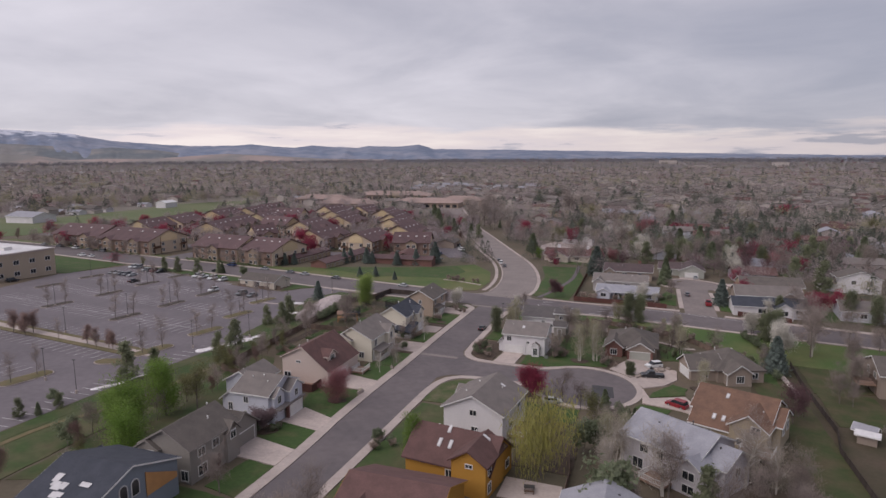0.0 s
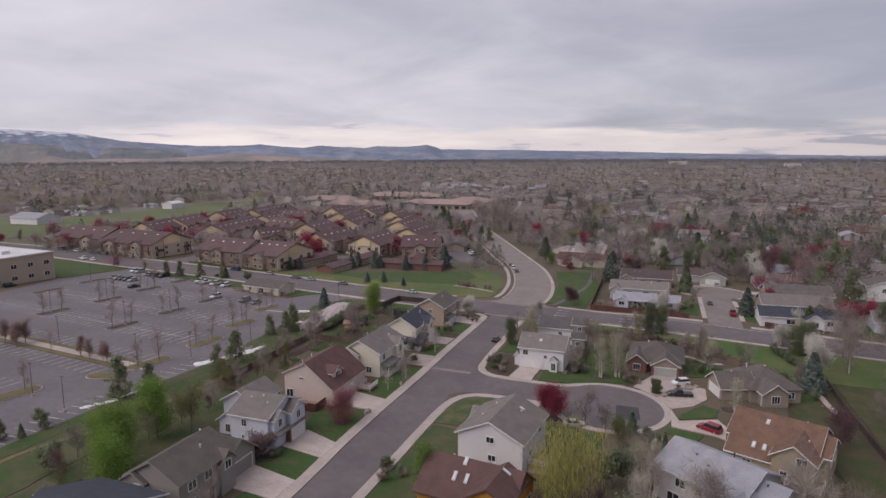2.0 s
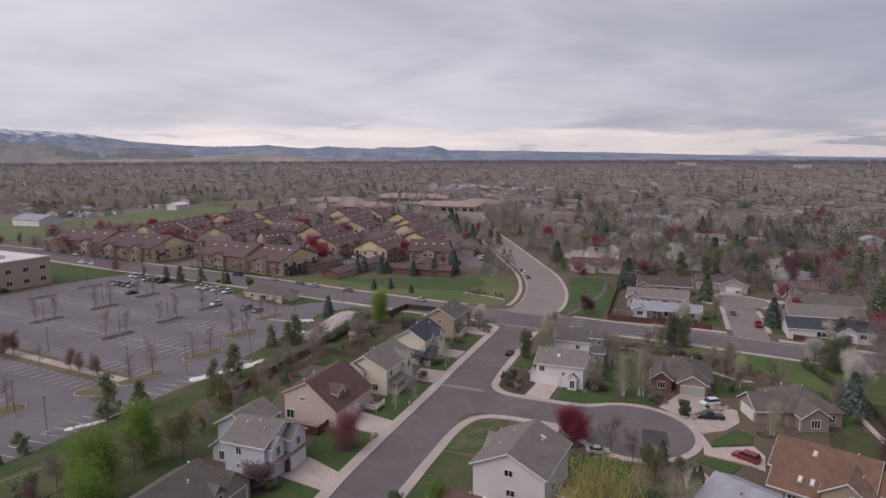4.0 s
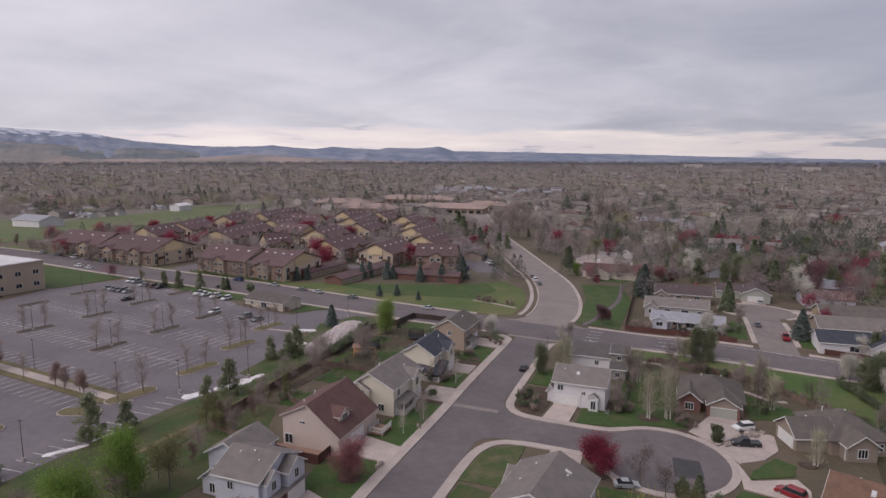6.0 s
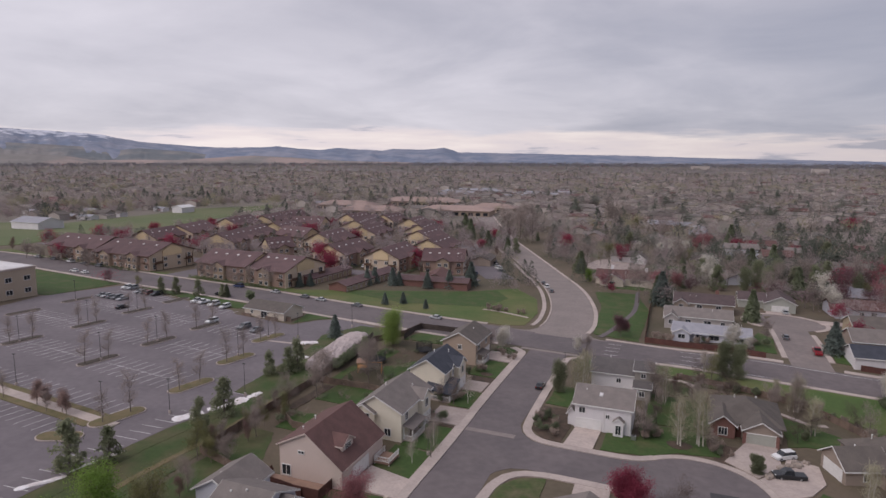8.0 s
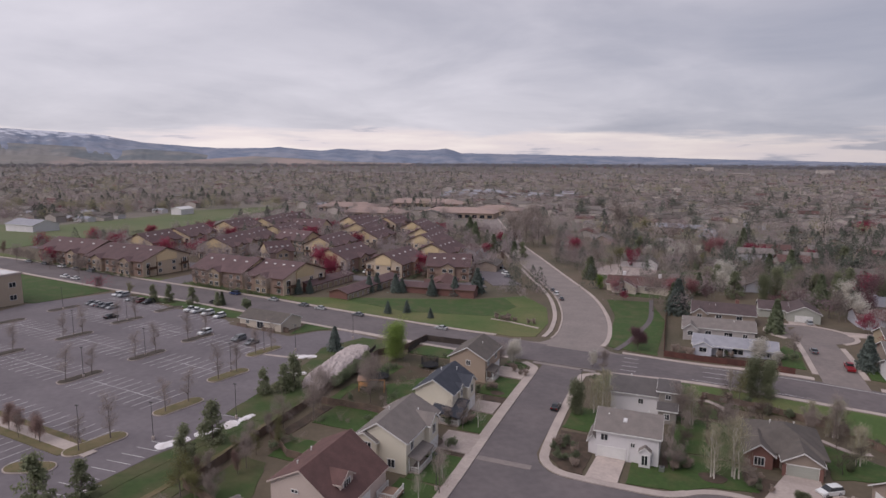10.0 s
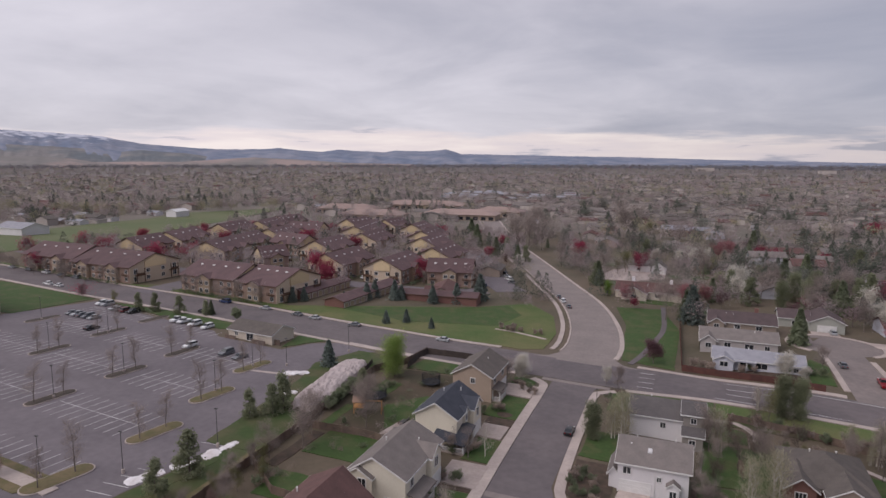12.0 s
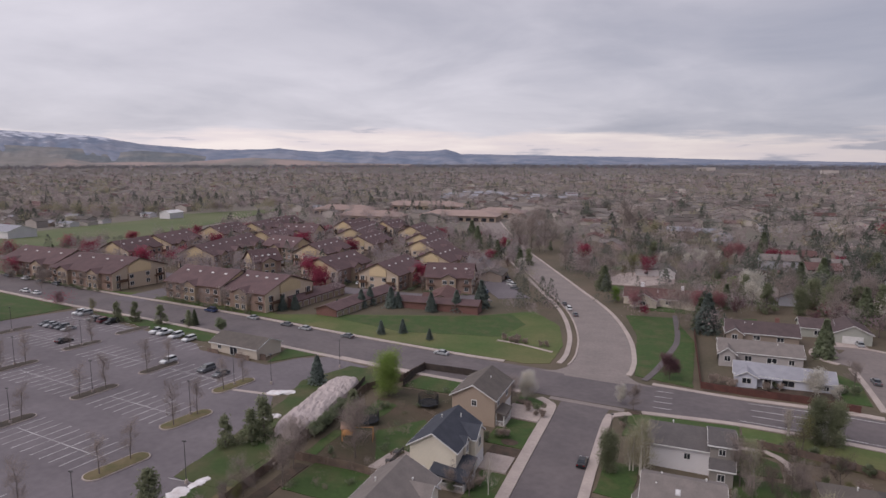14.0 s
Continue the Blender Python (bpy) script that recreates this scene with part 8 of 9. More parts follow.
suburb_tree("blossom_tree", "leaf_white", "leafy", ((23.5, 446.6, 9, 9), (29, 449, 7, 6), (43.8, 335.7, 9.5, 5.5), (82.9, 316, 7.5, 4)), "broad tree covered in white blossom")
suburb_tree("crimson_tree", "leaf_crimson", "leafy", ((-35.7, 417.8, 8, 6.5), (67.5, 433.3, 8.5, 7), (65.4, 306.4, 5.5, 4.5), (155.7, 626.9, 9, 11), (113.9, 380.2, 8, 5)), "broad tree in crimson blossom")
suburb_tree("budding_tree", "far_bud", "leafy", ((-7.5, 394.6, 9, 6), (-5.4, 558.2, 13, 8), (-176.5, 1050, 14, 13), (188.6, 498.7, 12, 8)), "budding tree in yellow olive")
suburb_tree("mauve_tree", "leaf_mauve", "leafy", ((-28.2, 376.7, 10, 7), (17.3, 534.7, 15, 12), (57.5, 463.7, 11, 6), (77.4, 331.5, 10, 6.5), (73.7, 283.7, 8, 4.5), (134.6, 343.7, 13, 7)), "leafless tree with a mauve haze of buds")
suburb_tree("evergreen_tree", "far_needle", "leafy", ((5.5, 430.5, 13, 6.5), (12, 428, 11, 6), (54.4, 343.8, 12, 5.5), (49, 347, 11, 5), (32.8, 574, 13, 7), (63.8, 329.6, 12, 6), (71.2, 317.1, 11, 4.6), (42.3, 558.8, 13, 5), (105.3, 439.4, 13, 8), (168.4, 727.5, 15, 11), (84.6, 722, 15, 9), (-74, 393, 9, 4), (-65.7, 386, 9, 4), (-86.7, 412, 9, 4), (-85.8, 736.7, 15, 8), (-62, 728, 15, 7), (100.7, 435, 14, 7), (99, 383.5, 13, 5), (12.9, 763, 15, 9), (-66, 640, 15, 8), (-5.4, 464.7, 13, 6), (153.7, 501.6, 15, 10), (113, 332.8, 12, 5), (70.7, 347, 12, 5), (100, 634, 15, 8), (47.5, 384.8, 12, 5), (183, 526, 15, 9), (128, 410, 13, 6), (140, 455, 14, 7), (165, 430, 13, 7), (86, 470, 13, 6), (28, 500, 13, 6)), "dark rounded evergreen in a suburban garden")
suburb_tree("spruce_tree", "far_needle", "conifer", ((65.8, 525.7, 14, 4.5), (-13.1, 333.3, 10, 3.4), (25.1, 293.9, 10, 3.4), (92, 498, 14, 5), (118, 470, 13, 5)), "dark pointed spruce in a suburban garden")
suburb_tree("tall_bare_tree", "far_pale", "leafy", ((-87, 495.8, 17, 7), (-78, 500, 15, 7), (-96, 507, 17, 7), (-70, 512, 14, 6), (-104, 522, 16, 7), (-27.8, 618.7, 20, 8), (-18, 622, 19, 7), (-37, 630, 18, 7), (-24.8, 533.5, 18, 6), (118, 560, 17, 7), (145, 690, 19, 9)), "tall bare tree with a pale crown")


suburb_tree("crab_apple", "leaf_crimson", "leafy", ((-259, 420, 8, 6), (-179.5, 352, 8, 5), (-136.5, 296, 7.5, 5), (-114, 273, 6.5, 4.5), (-82.4, 299, 7.5, 4.5), (-191, 466, 8, 5), (-252, 322, 8.5, 5.5), (-206, 292, 8.5, 5.5), (-177, 209.8, 4.5, 5)), "crab-apple in crimson blossom between apartment buildings")

# ---- trees and shrubs that stand apart, area by area ----
def grove(rows, group=""):
    for key, x, y, h in rows:
        plant(key, x, y, h, group=group)


grove([  # street and gardens west
    ("green0", -26.4, 70.6, 8.6), ("redbud_low", -8.1, 105.3, 5.4), ("mauve_shrub", -13.4, 88.2, 2.8), ("bare2", -6.4, 68.0, 6.5),
    ("young0", -5.1, 126.9, 7.4), ("white0", -11.5, 193.5, 5.0), ("bare1", -14.2, 190.5, 5.7), ("young1", -9.9, 150.8, 6.4),
    ("bare2", -22.0, 144.8, 5.2), ("bare2", -12.9, 151.3, 3.7),
])
grove([  # greenbelt and car park
    ("green1", -33.8, 87.2, 9.8), ("olive1", -30.0, 91.2, 9.0), ("green0", -30.0, 75.4, 10.2), ("green1", -36.5, 79.0, 7.0), ("shrub0", -39.5, 71.5, 3.2),
    ("shrub0", -56.7, 83.6, 2.0), ("pine1", -56.8, 76.3, 3.8), ("pine0", -54.5, 82.4, 3.0), ("spruce0", -54.9, 78.5, 2.5),
    ("pine1", -54.6, 98.7, 8.6), ("pine0", -51.6, 103.4, 6.2), ("pine0", -48.2, 126.4, 7.6), ("pine1", -47.0, 118.4, 6.4),
    ("bare0", -29.1, 63.3, 4.4), ("lime_cone", -39.6, 183.0, 9.6), ("blue0", -57.5, 182.7, 6.7), ("pine0", -54.6, 149.0, 5.7),
    ("pine0", -51.4, 152.0, 6.3), ("pine1", -51.1, 155.2, 7.6), ("bare1", -37.3, 141.7, 8.6), ("bare3", -31.8, 154.5, 8.6),
    ("bare0", -39.1, 147.1, 8.3), ("bare2", -34.5, 158.5, 7.4), ("pine0", -40.7, 169.5, 5.9),
])
grove([  # cul-de-sac and gardens east
    ("round_pine", 8.6, 168.2, 7.4), ("aspen_bud", 14.2, 169.2, 10.0), ("aspen_bud", 12.2, 170.4, 7.6), ("aspen_bud", 34.4, 150.7, 9.6), ("aspen_bud", 37.7, 152.3, 10.6),
    ("young0", 56.2, 176.6, 9.2), ("young1", 66.2, 162.8, 8.7), ("round_bush", 46.5, 144.5, 2.6),
    ("bare1", 29.0, 172.0, 7.7), ("crimson_broad", 28.0, 123.4, 4.0), ("dense_bare", 34.3, 122.0, 5.8), ("dense_bare", 38.2, 119.6, 5.0), ("round_bush", 40.3, 120.9, 2.4), ("aspen_bud", 30.7, 172.6, 8.2),
    ("dense_bare", 33.4, 166.0, 5.6), ("dense_bare", 36.2, 170.6, 5.2), ("aspen_bud", 56.8, 178.5, 7.8), ("aspen_bud", 58.0, 166.1, 7.6), ("round_pine", 81.4, 189.2, 8.6),
])
grove([  # cul-de-sac and gardens east
    ("bare1", 94.5, 154.9, 7.1), ("spruce1", 42.8, 120.1, 4.7),
    ("shrub0", 45.9, 118.4, 2.3), ("aspen_bud", 61.7, 141.1, 6.6), ("olive0", 40.7, 191.3, 6.5),
])
grove([  # collector road and meadow
    ("crimson0", -36.1, 428.1, 4.9), ("blue0", -48.5, 274.7, 10.1), ("blue1", -54.2, 264.6, 7.7), ("blue0", -62.0, 260.4, 6.8),
    ("blue1", -76.7, 259.1, 7.5), ("blue0", -74.5, 260.3, 5.8), ("blue1", -85.7, 254.1, 6.6), ("blue0", -85.2, 259.5, 6.7),
    ("blue1", -106.8, 237.7, 5.5), ("blue0", -104.1, 241.1, 5.3), ("blue1", -90.8, 246.5, 4.0), ("blue0", -63.9, 226.7, 4.3),
    ("blue1", -58.8, 230.8, 4.3), ("blue0", -48.9, 227.8, 3.4), ("crimson0", -126.7, 284.8, 8.4), ("crimson1", -114.2, 271.7, 5.6),
    ("crimson0", -84.2, 302.5, 7.2), ("crimson1", -200.5, 290.7, 6.6), ("crimson0", -244.7, 322.3, 6.1), ("plum1", -171.9, 206.6, 4.8),
    ("olive1", -156.1, 206.2, 4.6), ("pine0", -141.0, 202.1, 6.1), ("pine1", -136.4, 204.5, 6.2), ("pine0", -127.3, 205.6, 6.1),
])
grove([  # collector road and meadow
    ("pine1", -118.6, 207.9, 4.9), ("shrub1", -104.8, 206.6, 3.3), ("spruce0", -118.6, 210.2, 4.7), ("crimson1", -117.9, 278.5, 6.7),
    ("rusty_leaf0", -104.9, 116.5, 6.2), ("rusty_leaf1", -104.4, 113.8, 6.1), ("rusty_leaf0", -109.5, 114.5, 6.2), ("rusty_leaf1", -83.8, 114.5, 5.2),
    ("rusty_leaf0", -81.1, 114.6, 4.7), ("rusty_leaf1", -74.3, 113.4, 5.0), ("rusty_leaf0", -76.2, 114.0, 4.6), ("rusty_leaf1", -107.0, 115.4, 5.8), ("spruce0", -77.2, 390.1, 10.8), ("spruce1", -59.0, 368.6, 10.0),
    ("pine0", -57.4, 379.9, 8.8), ("pine1", -74.8, 404.0, 9.6), ("white0", -55.5, 360.9, 5.6), ("spruce0", -113.7, 453.4, 14.9),
    ("spruce1", -101.5, 428.7, 14.0),
])
grove([  # far side
    ("bare0", 10.3, 197.4, 5.3), ("aspen1", 39.1, 197.7, 5.8), ("round_pine", 43.4, 195.6, 9.4), ("round_pine", 46.6, 196.0, 9.0),
    ("white1", 46.8, 218.4, 6.4), ("blue0", 71.8, 223.9, 9.0), ("crimson1", 80.5, 263.4, 4.8), ("white1", 81.5, 276.3, 7.2),
    ("bare1", 75.6, 278.0, 9.5), ("spruce0", 54.1, 251.9, 10.6), ("spruce1", 24.1, 279.4, 10.5), ("white0", 43.5, 356.4, 7.1),
    ("white1", 84.5, 215.2, 4.9), ("pine0", 88.0, 216.4, 6.9), ("white1", 6.3, 414.8, 6.8), ("russet_round", 16.6, 222.4, 5.4),
    ("blue0", 25.9, 274.7, 12.8), ("spruce0", 54.6, 256.9, 8.0), ("plum0", 65.9, 298.5, 5.8), ("bare0", 56.0, 227.8, 6.0),
    ("white0", 50.9, 219.5, 3.4), ("spruce1", -12.5, 330.2, 10.8), ("crimson1", 1.4, 377.0, 7.6), ("olive0", -4.8, 373.3, 9.5),
])
grove([  # far side
    ("green0", -5.6, 309.3, 5.5), ("crimson1", 17.5, 229.5, 2.2), ("crimson1", 6.1, 290.0, 3.0),
    ("bare2", -12.8, 351.9, 11.6),
])

grove([  # gardens beyond the collector road
    ("white1", 43.5, 333.4, 9.5), ("white0", 24.1, 444.6, 6.4), ("white1", 81.0, 300.8, 9.2), ("crimson0", -34.3, 414.4, 7.3),
    ("crimson1", 68.2, 439.1, 5.5), ("plum0", 65.4, 293.1, 5.4), ("crimson0", 150.8, 600.2, 8.1), ("pine0", -13.2, 331.2, 10.1),
    ("spruce0", 24.9, 278.5, 9.7), ("pine1", 1.4, 424.1, 11.9), ("spruce1", 56.0, 452.4, 8.4), ("pine0", 51.7, 346.7, 9.7),
    ("round_pine", 58.6, 333.4, 9.0), ("round_pine", 64.4, 308.9, 10.6), ("bare3", 80.4, 318.0, 11.1),
])
grove([  # gardens beyond the collector road
    ("spruce1", 32.4, 384.3, 7.2), ("bare0", -37.0, 374.1, 12.3), ("bare1", -72.6, 448.9, 22.7), ("bare2", -75.3, 427.7, 20.6),
    ("bare3", -60.3, 431.4, 22.0), ("bare1", -20.1, 518.6, 23.9), ("bare2", 17.2, 502.4, 12.8), ("bare3", -25.3, 362.7, 8.1),
    ("bare0", 35.2, 323.0, 9.2), ("bare2", 17.7, 275.2, 13.5), ("bare1", 75.9, 315.4, 12.5), ("plum1", 88.2, 300.2, 12.1),
    ("olive0", -6.3, 393.6, 7.7), ("olive1", -4.3, 548.4, 9.5), ("olive0", 35.0, 384.2, 8.1),
])

grove([  # gardens south and east of the cul-de-sac
    ("bare0", 54.3, 90.5, 9.3), ("bare2", 66.6, 101.1, 8.7), ("bare3", 69.0, 97.8, 4.6), ("bare1", 71.5, 94.0, 5.5), ("pine0", 59.4, 89.5, 6.6), ("plum1", 76.8, 127.9, 6.9), ("plum0", 78.5, 132.0, 5.9),
    ("white0", 81.5, 168.8, 8.9), ("blue1", 78.6, 159.6, 9.1), ("aspen1", 89.6, 177.7, 6.9), ("pine1", 80.2, 192.1, 7.3), ("aspen0", 97.1, 165.1, 5.8), ("aspen0", 44.9, 91.9, 7.2), ("aspen1", 45.9, 93.1, 5.5),
    ("aspen0", 47.0, 97.2, 8.2), ("olive1", 42.1, 107.5, 8.3), ("spruce0", 47.6, 115.2, 3.2), ("spruce1", 48.5, 116.1, 3.3), ("birch", 15.3, 87.5, 8.4), ("willow", 35.6, 90.6, 10.6), ("bare1", 62.0, 86.0, 7.5),
])

grove([  # trees that screen the collector road in the east
    ("round_pine", 83.6, 192.0, 9.0), ("white0", 77.4, 192.8, 6.4), ("white1", 82.7, 181.9, 6.8), ("bare3", 89.3, 177.2, 11.5), ("crimson0", 99.2, 218.8, 6.2), ("bare0", 92.4, 192.4, 9.8), ("bare2", 101.4, 191.4, 10.6), ("round_pine", 108.0, 219.4, 9.5),
    ("dense_bare", 110.4, 192.5, 8.2), ("bare1", 97.0, 171.3, 8.6), ("crimson1", 106.0, 226.0, 5.6), ("bare3", 93.0, 219.0, 8.4), ("round_pine", 114.5, 216.0, 9.2), ("pale_bare", 65.1, 97.8, 9.2), ("pale_bare", 53.5, 91.2, 9.8), ("pale_bare", 69.4, 98.0, 7.6), ("pale_bare", 46.2, 91.2, 7.6), ("bare1", 9.6, 66.0, 7.0), ("bare3", 9.8, 59.5, 7.4), ("aspen_bud", 44.8, 99.5, 8.2), ("aspen_bud", 47.2, 103.0, 7.4),
])
grove([  # gardens of the eastern suburb
    ("pine1", 120.4, 373.0, 12.0),
    ("spruce0", 59.0, 463.7, 14.6), ("pine0", 103.8, 420.2, 11.7), ("pine1", 124.9, 358.4, 12.0), ("spruce1", 61.4, 347.2, 13.3),
    ("spruce0", 72.0, 364.1, 13.8), ("olive1", 184.7, 482.8, 12.0), ("white0", 40.8, 344.6, 9.0), ("white1", 81.1, 285.6, 7.7),
    ("crimson1", 106.4, 339.5, 6.3), ("crimson0", 100.0, 229.0, 4.6), ("bare1", 91.5, 191.0, 12.8),
    ("bare2", 121.8, 305.6, 12.8), ("bare3", 99.3, 280.8, 12.4), ("pine1", 101.3, 269.3, 11.6),
    ("pine0", 143.2, 367.4, 11.6), ("plum0", 113.1, 227.1, 4.7), ("bare2", 97.2, 325.6, 13.4), ("bare0", 133.0, 297.1, 14.1),
    ("pine1", 109.2, 261.6, 11.9), ("spruce1", 139.5, 329.5, 15.6), ("pine0", 74.2, 314.1, 10.6),
    ("bare1", 63.6, 291.9, 10.0), ("bare3", 30.8, 370.1, 13.4),
    ("crimson1", 95.5, 330.0, 7.6), ("plum0", 103.0, 331.5, 8.5), ("crimson0", 85.4, 317.5, 5.7), ("crimson1", 113.7, 347.6, 7.6),
    ("white0", 78.6, 197.4, 5.6), ("white1", 7.3, 200.7, 3.6), ("white1", -12.5, 198.6, 4.6),
])

grove([  # belt of evergreens, blossom and russet crowns behind the court
    ("pine0", 45.7, 306.8, 10.6), ("bare2", 50.3, 315.9, 11.4), ("round_pine", 55.9, 306.4, 10.0), ("round_pine", 61.6, 319.2, 11.4), ("bare0", 68.2, 309.7, 11.3), ("spruce1", 73.9, 302.2, 12.3), ("pine1", 81.4, 313.5, 11.8), ("pine0", 87.1, 325.0, 12.3),
    ("round_pine", 70.1, 328.7, 11.3), ("bare1", 56.9, 330.9, 11.3), ("round_pine", 95.6, 313.6, 10.3), ("dense_bare", 104.2, 325.1, 10.3), ("pine0", 113.6, 313.7, 11.8), ("pine1", 39.9, 325.7, 10.7), ("spruce1", 33.1, 314.0, 9.4), ("pine0", 123.2, 328.3, 12.3),
    ("white0", 42.4, 320.3, 8.3), ("white1", 45.3, 315.7, 7.1), ("white0", 26.0, 418.9, 8.0), ("white1", 33.0, 419.4, 7.5), ("white0", 19, 416, 7.2), ("crimson0", 61.0, 434.7, 6.7), ("crimson1", 89.8, 423.2, 6.3),
    ("redbud0", 24.0, 305.6, 6.4), ("redbud1", 30.1, 307.6, 5.9), ("plum0", 36.0, 298.7, 6.5), ("plum1", 56.9, 285.4, 5.3), ("green0", 37.0, 345.1, 6.5), ("olive1", 90.9, 334.6, 7.6), ("olive0", 96.6, 302.2, 8.0), ("plum0", 87.1, 290.8, 7.6), ("plum1", 93.7, 285.1, 7.6),
    ("redbud1", 100.3, 294.6, 8.0), ("crimson0", 107.9, 296.5, 6.4), ("crimson1", 79.5, 234.8, 5.1), ("redbud0", 39.9, 441.4, 7.8), ("redbud1", 46.7, 445.4, 7.8), ("olive0", -8, 366, 7.0), ("redbud0", 2, 300, 5.0),
])

# young trees on the car park islands
for u, v in ((-31, 0.4), (0, 0), (-1.4, 18.4), (-32, 19.5), (-3.2, 36), (-35, 38), (32, -0.7), (26.5, 18), (20.5, 36.3), (26.5, -46), (33.5, -19.5)):
    for d in (-3.2, 2.6):
        x, y = lot(u + RT.uniform(-0.3, 0.3), v + d)
        plant(f"young{RT.randint(2)}", x, y, RT.uniform(6.5, 8.5), group="young car park trees")
for u in (-58, -44, -12, 6, 20, -30):
    x, y = lot(u, -24.6)
    plant(f"young{RT.randint(2)}", x, y, RT.uniform(4.0, 6.0), group="young car park trees")
# bare thicket along the back fences and scrub in the greenbelt
for i in range(13):
    y = 110 + i * 2.2
    x = float(np.interp(y, [112, 146, 160, 195], [-38.5, -39.5, -41.0, -42.5])) + RT.uniform(-3.0, 2.5)
    plant(("bare0", "bare1", "bare2", "bare3", "rusty0", "olive1")[RT.randint(6)], x, y, RT.uniform(3.0, 6.5), group="thicket along the fences")
for i in range(14):
    plant(("bare1", "bare3", "rusty1", "olive0")[RT.randint(4)], RT.uniform(-40, -31), RT.uniform(56, 112), RT.uniform(3.0, 6.0), group="thicket along the fences")
for i in range(12):
    plant(f"shrub{i % 2}", -42.6 - i * 0.14, 158.5 + i * 1.25, RT.uniform(1.8, 2.3), name="hedge_bush", group="clipped hedge")
for i in range(30):
    t = i / 29
    x = float(np.interp(t, [0, 0.45, 0.8, 1], [34, 58, 72, 79])) + RT.uniform(-1, 1)
    y = float(np.interp(t, [0, 0.45, 0.8, 1], [190.5, 184, 168, 150])) + RT.uniform(-1, 1)
    plant(("twiggy0", "twiggy1", "shrub0", "twiggy1", "bare2")[RT.randint(5)], x, y, RT.uniform(0.9, 1.8), name="bush", group="bushes along the ditch")
for i in range(12):
    x, y = RT.uniform(38, 50), RT.uniform(76, 112)
    if clear_of_houses(x, y):
        plant(("bare0", "aspen1", "bare2", "aspen0", "shrub0", "aspen0")[RT.randint(6)], x, y, RT.uniform(4, 7.5), group="bare garden trees")
for i in range(9):
    x, y = RT.uniform(84, 100), RT.uniform(92, 180)
    if clear_of_houses(x, y, 2.0):
        plant(("bare0", "bare2", "bare3", "bare1")[RT.randint(4)], x, y, RT.uniform(4, 7), group="bare garden trees")
for x0, y0, n in ((-13.0, 88.6, 5), (-11.6, 139.8, 4), (10.4, 145, 4), (9, 150, 8), (28, 151, 10), (41, 150, 5), (-12, 152, 5), (-12.6, 171, 5), (8, 90, 8), (24, 74, 4), (-9, 186, 4), (9.5, 186, 3)):
    for i in range(n):
        plant(("shrub0", "shrub1", "twiggy0", "twiggy1")[RT.randint(4)], x0 + RT.uniform(-1.2, 2.6), y0 + RT.uniform(-1.6, 3.0), RT.uniform(0.8, 1.6), name="bush", group="garden bushes")
for i in range(185):
    x, y = RT.uniform(-285, -58), RT.uniform(222, 470)
    if clear_of_houses(x, y) and off_road(x, y, [(-300, 276), (-220, 267), (-163, 269), (-120, 276), (-70, 282), (-52, 292)], 6.5) and free_apartment(x, y) and not (y < 262 and x > -98) and not (-172 < x < -154 and y < 300):
        plant(("bare0", "bare1", "bare2", "bare3", "crimson1", "crimson0", "spruce0", "crimson1", "rusty0")[RT.randint(9)], x, y, RT.uniform(4.5, 8), group="trees between the apartments")

for i in range(34):
    x, y = RT.uniform(27, 56), RT.uniform(160, 192)
    if clear_of_houses(x, y) and y < 194 - 0.25 * x:
        key = ("bare0", "bare2", "rusty0", "twiggy0", "aspen1", "olive1", "twiggy1")[RT.randint(7)]
        plant(key, x, y, RT.uniform(0.9, 1.7) if "twiggy" in key else RT.uniform(2.5, 6.0), group="garden thicket")
for i in range(16):
    plant(("bare1", "bare3", "bare0", "bare2", "pine0", "aspen1")[RT.randint(6)], RT.uniform(96, 125), RT.uniform(60, 190), RT.uniform(4, 8), group="greenbelt trees")

# ---- play things in the gardens ----
def trampoline(x, y, r=2.0):
    root = thing("trampoline", "round garden trampoline with a black safety net", "trampoline", pose(x, y, gz(x, y)))
    b = Build()
    b.tube((0, 0, 0.86), (0, 0, 0.90), r * 0.86, r * 0.86, 20)
    part("mat", b, M["black_net"], root)
    b = Build()
    for i in range(24):
        a = 2 * math.pi * i / 24
        for q, z in ((0.86, 0.84), (1.04, 0.84), (1.04, 0.96), (0.86, 0.96)):
            b.v.append((r * q * math.cos(a), r * q * math.sin(a), z))
    b.f = [(4 * i + k, 4 * ((i + 1) % 24) + k, 4 * ((i + 1) % 24) + (k + 1) % 4, 4 * i + (k + 1) % 4) for i in range(24) for k in range(4)]
    part("pad_ring", b, M["roof_navy"], root)
    for i in range(6):
        a = 2 * math.pi * i / 6
        b = Build()
        b.tube((r * math.cos(a), r * math.sin(a), -0.1), (r * math.cos(a), r * math.sin(a), 2.7), 0.04, 0.04, 5)
        part("leg", b, M["black_net"], root)
    b = Build()
    for i in range(54):
        a, c = 2 * math.pi * i / 54, 2 * math.pi * (i + 1) / 54
        b.tube((r * math.cos(a), r * math.sin(a), 0.95), (r * math.cos(a), r * math.sin(a), 2.65), 0.035, 0.035, 3)
        for z in (0.97, 1.4, 1.8, 2.2, 2.65):
            b.tube((r * math.cos(a), r * math.sin(a), z), (r * math.cos(c), r * math.sin(c), z), 0.03, 0.03, 3)
    part("safety_net", b, M["black_net"], root, "black safety net round the trampoline")



trampoline(-36.8, 168.4, 2.1)
trampoline(-29.6, 181.4, 2.1)


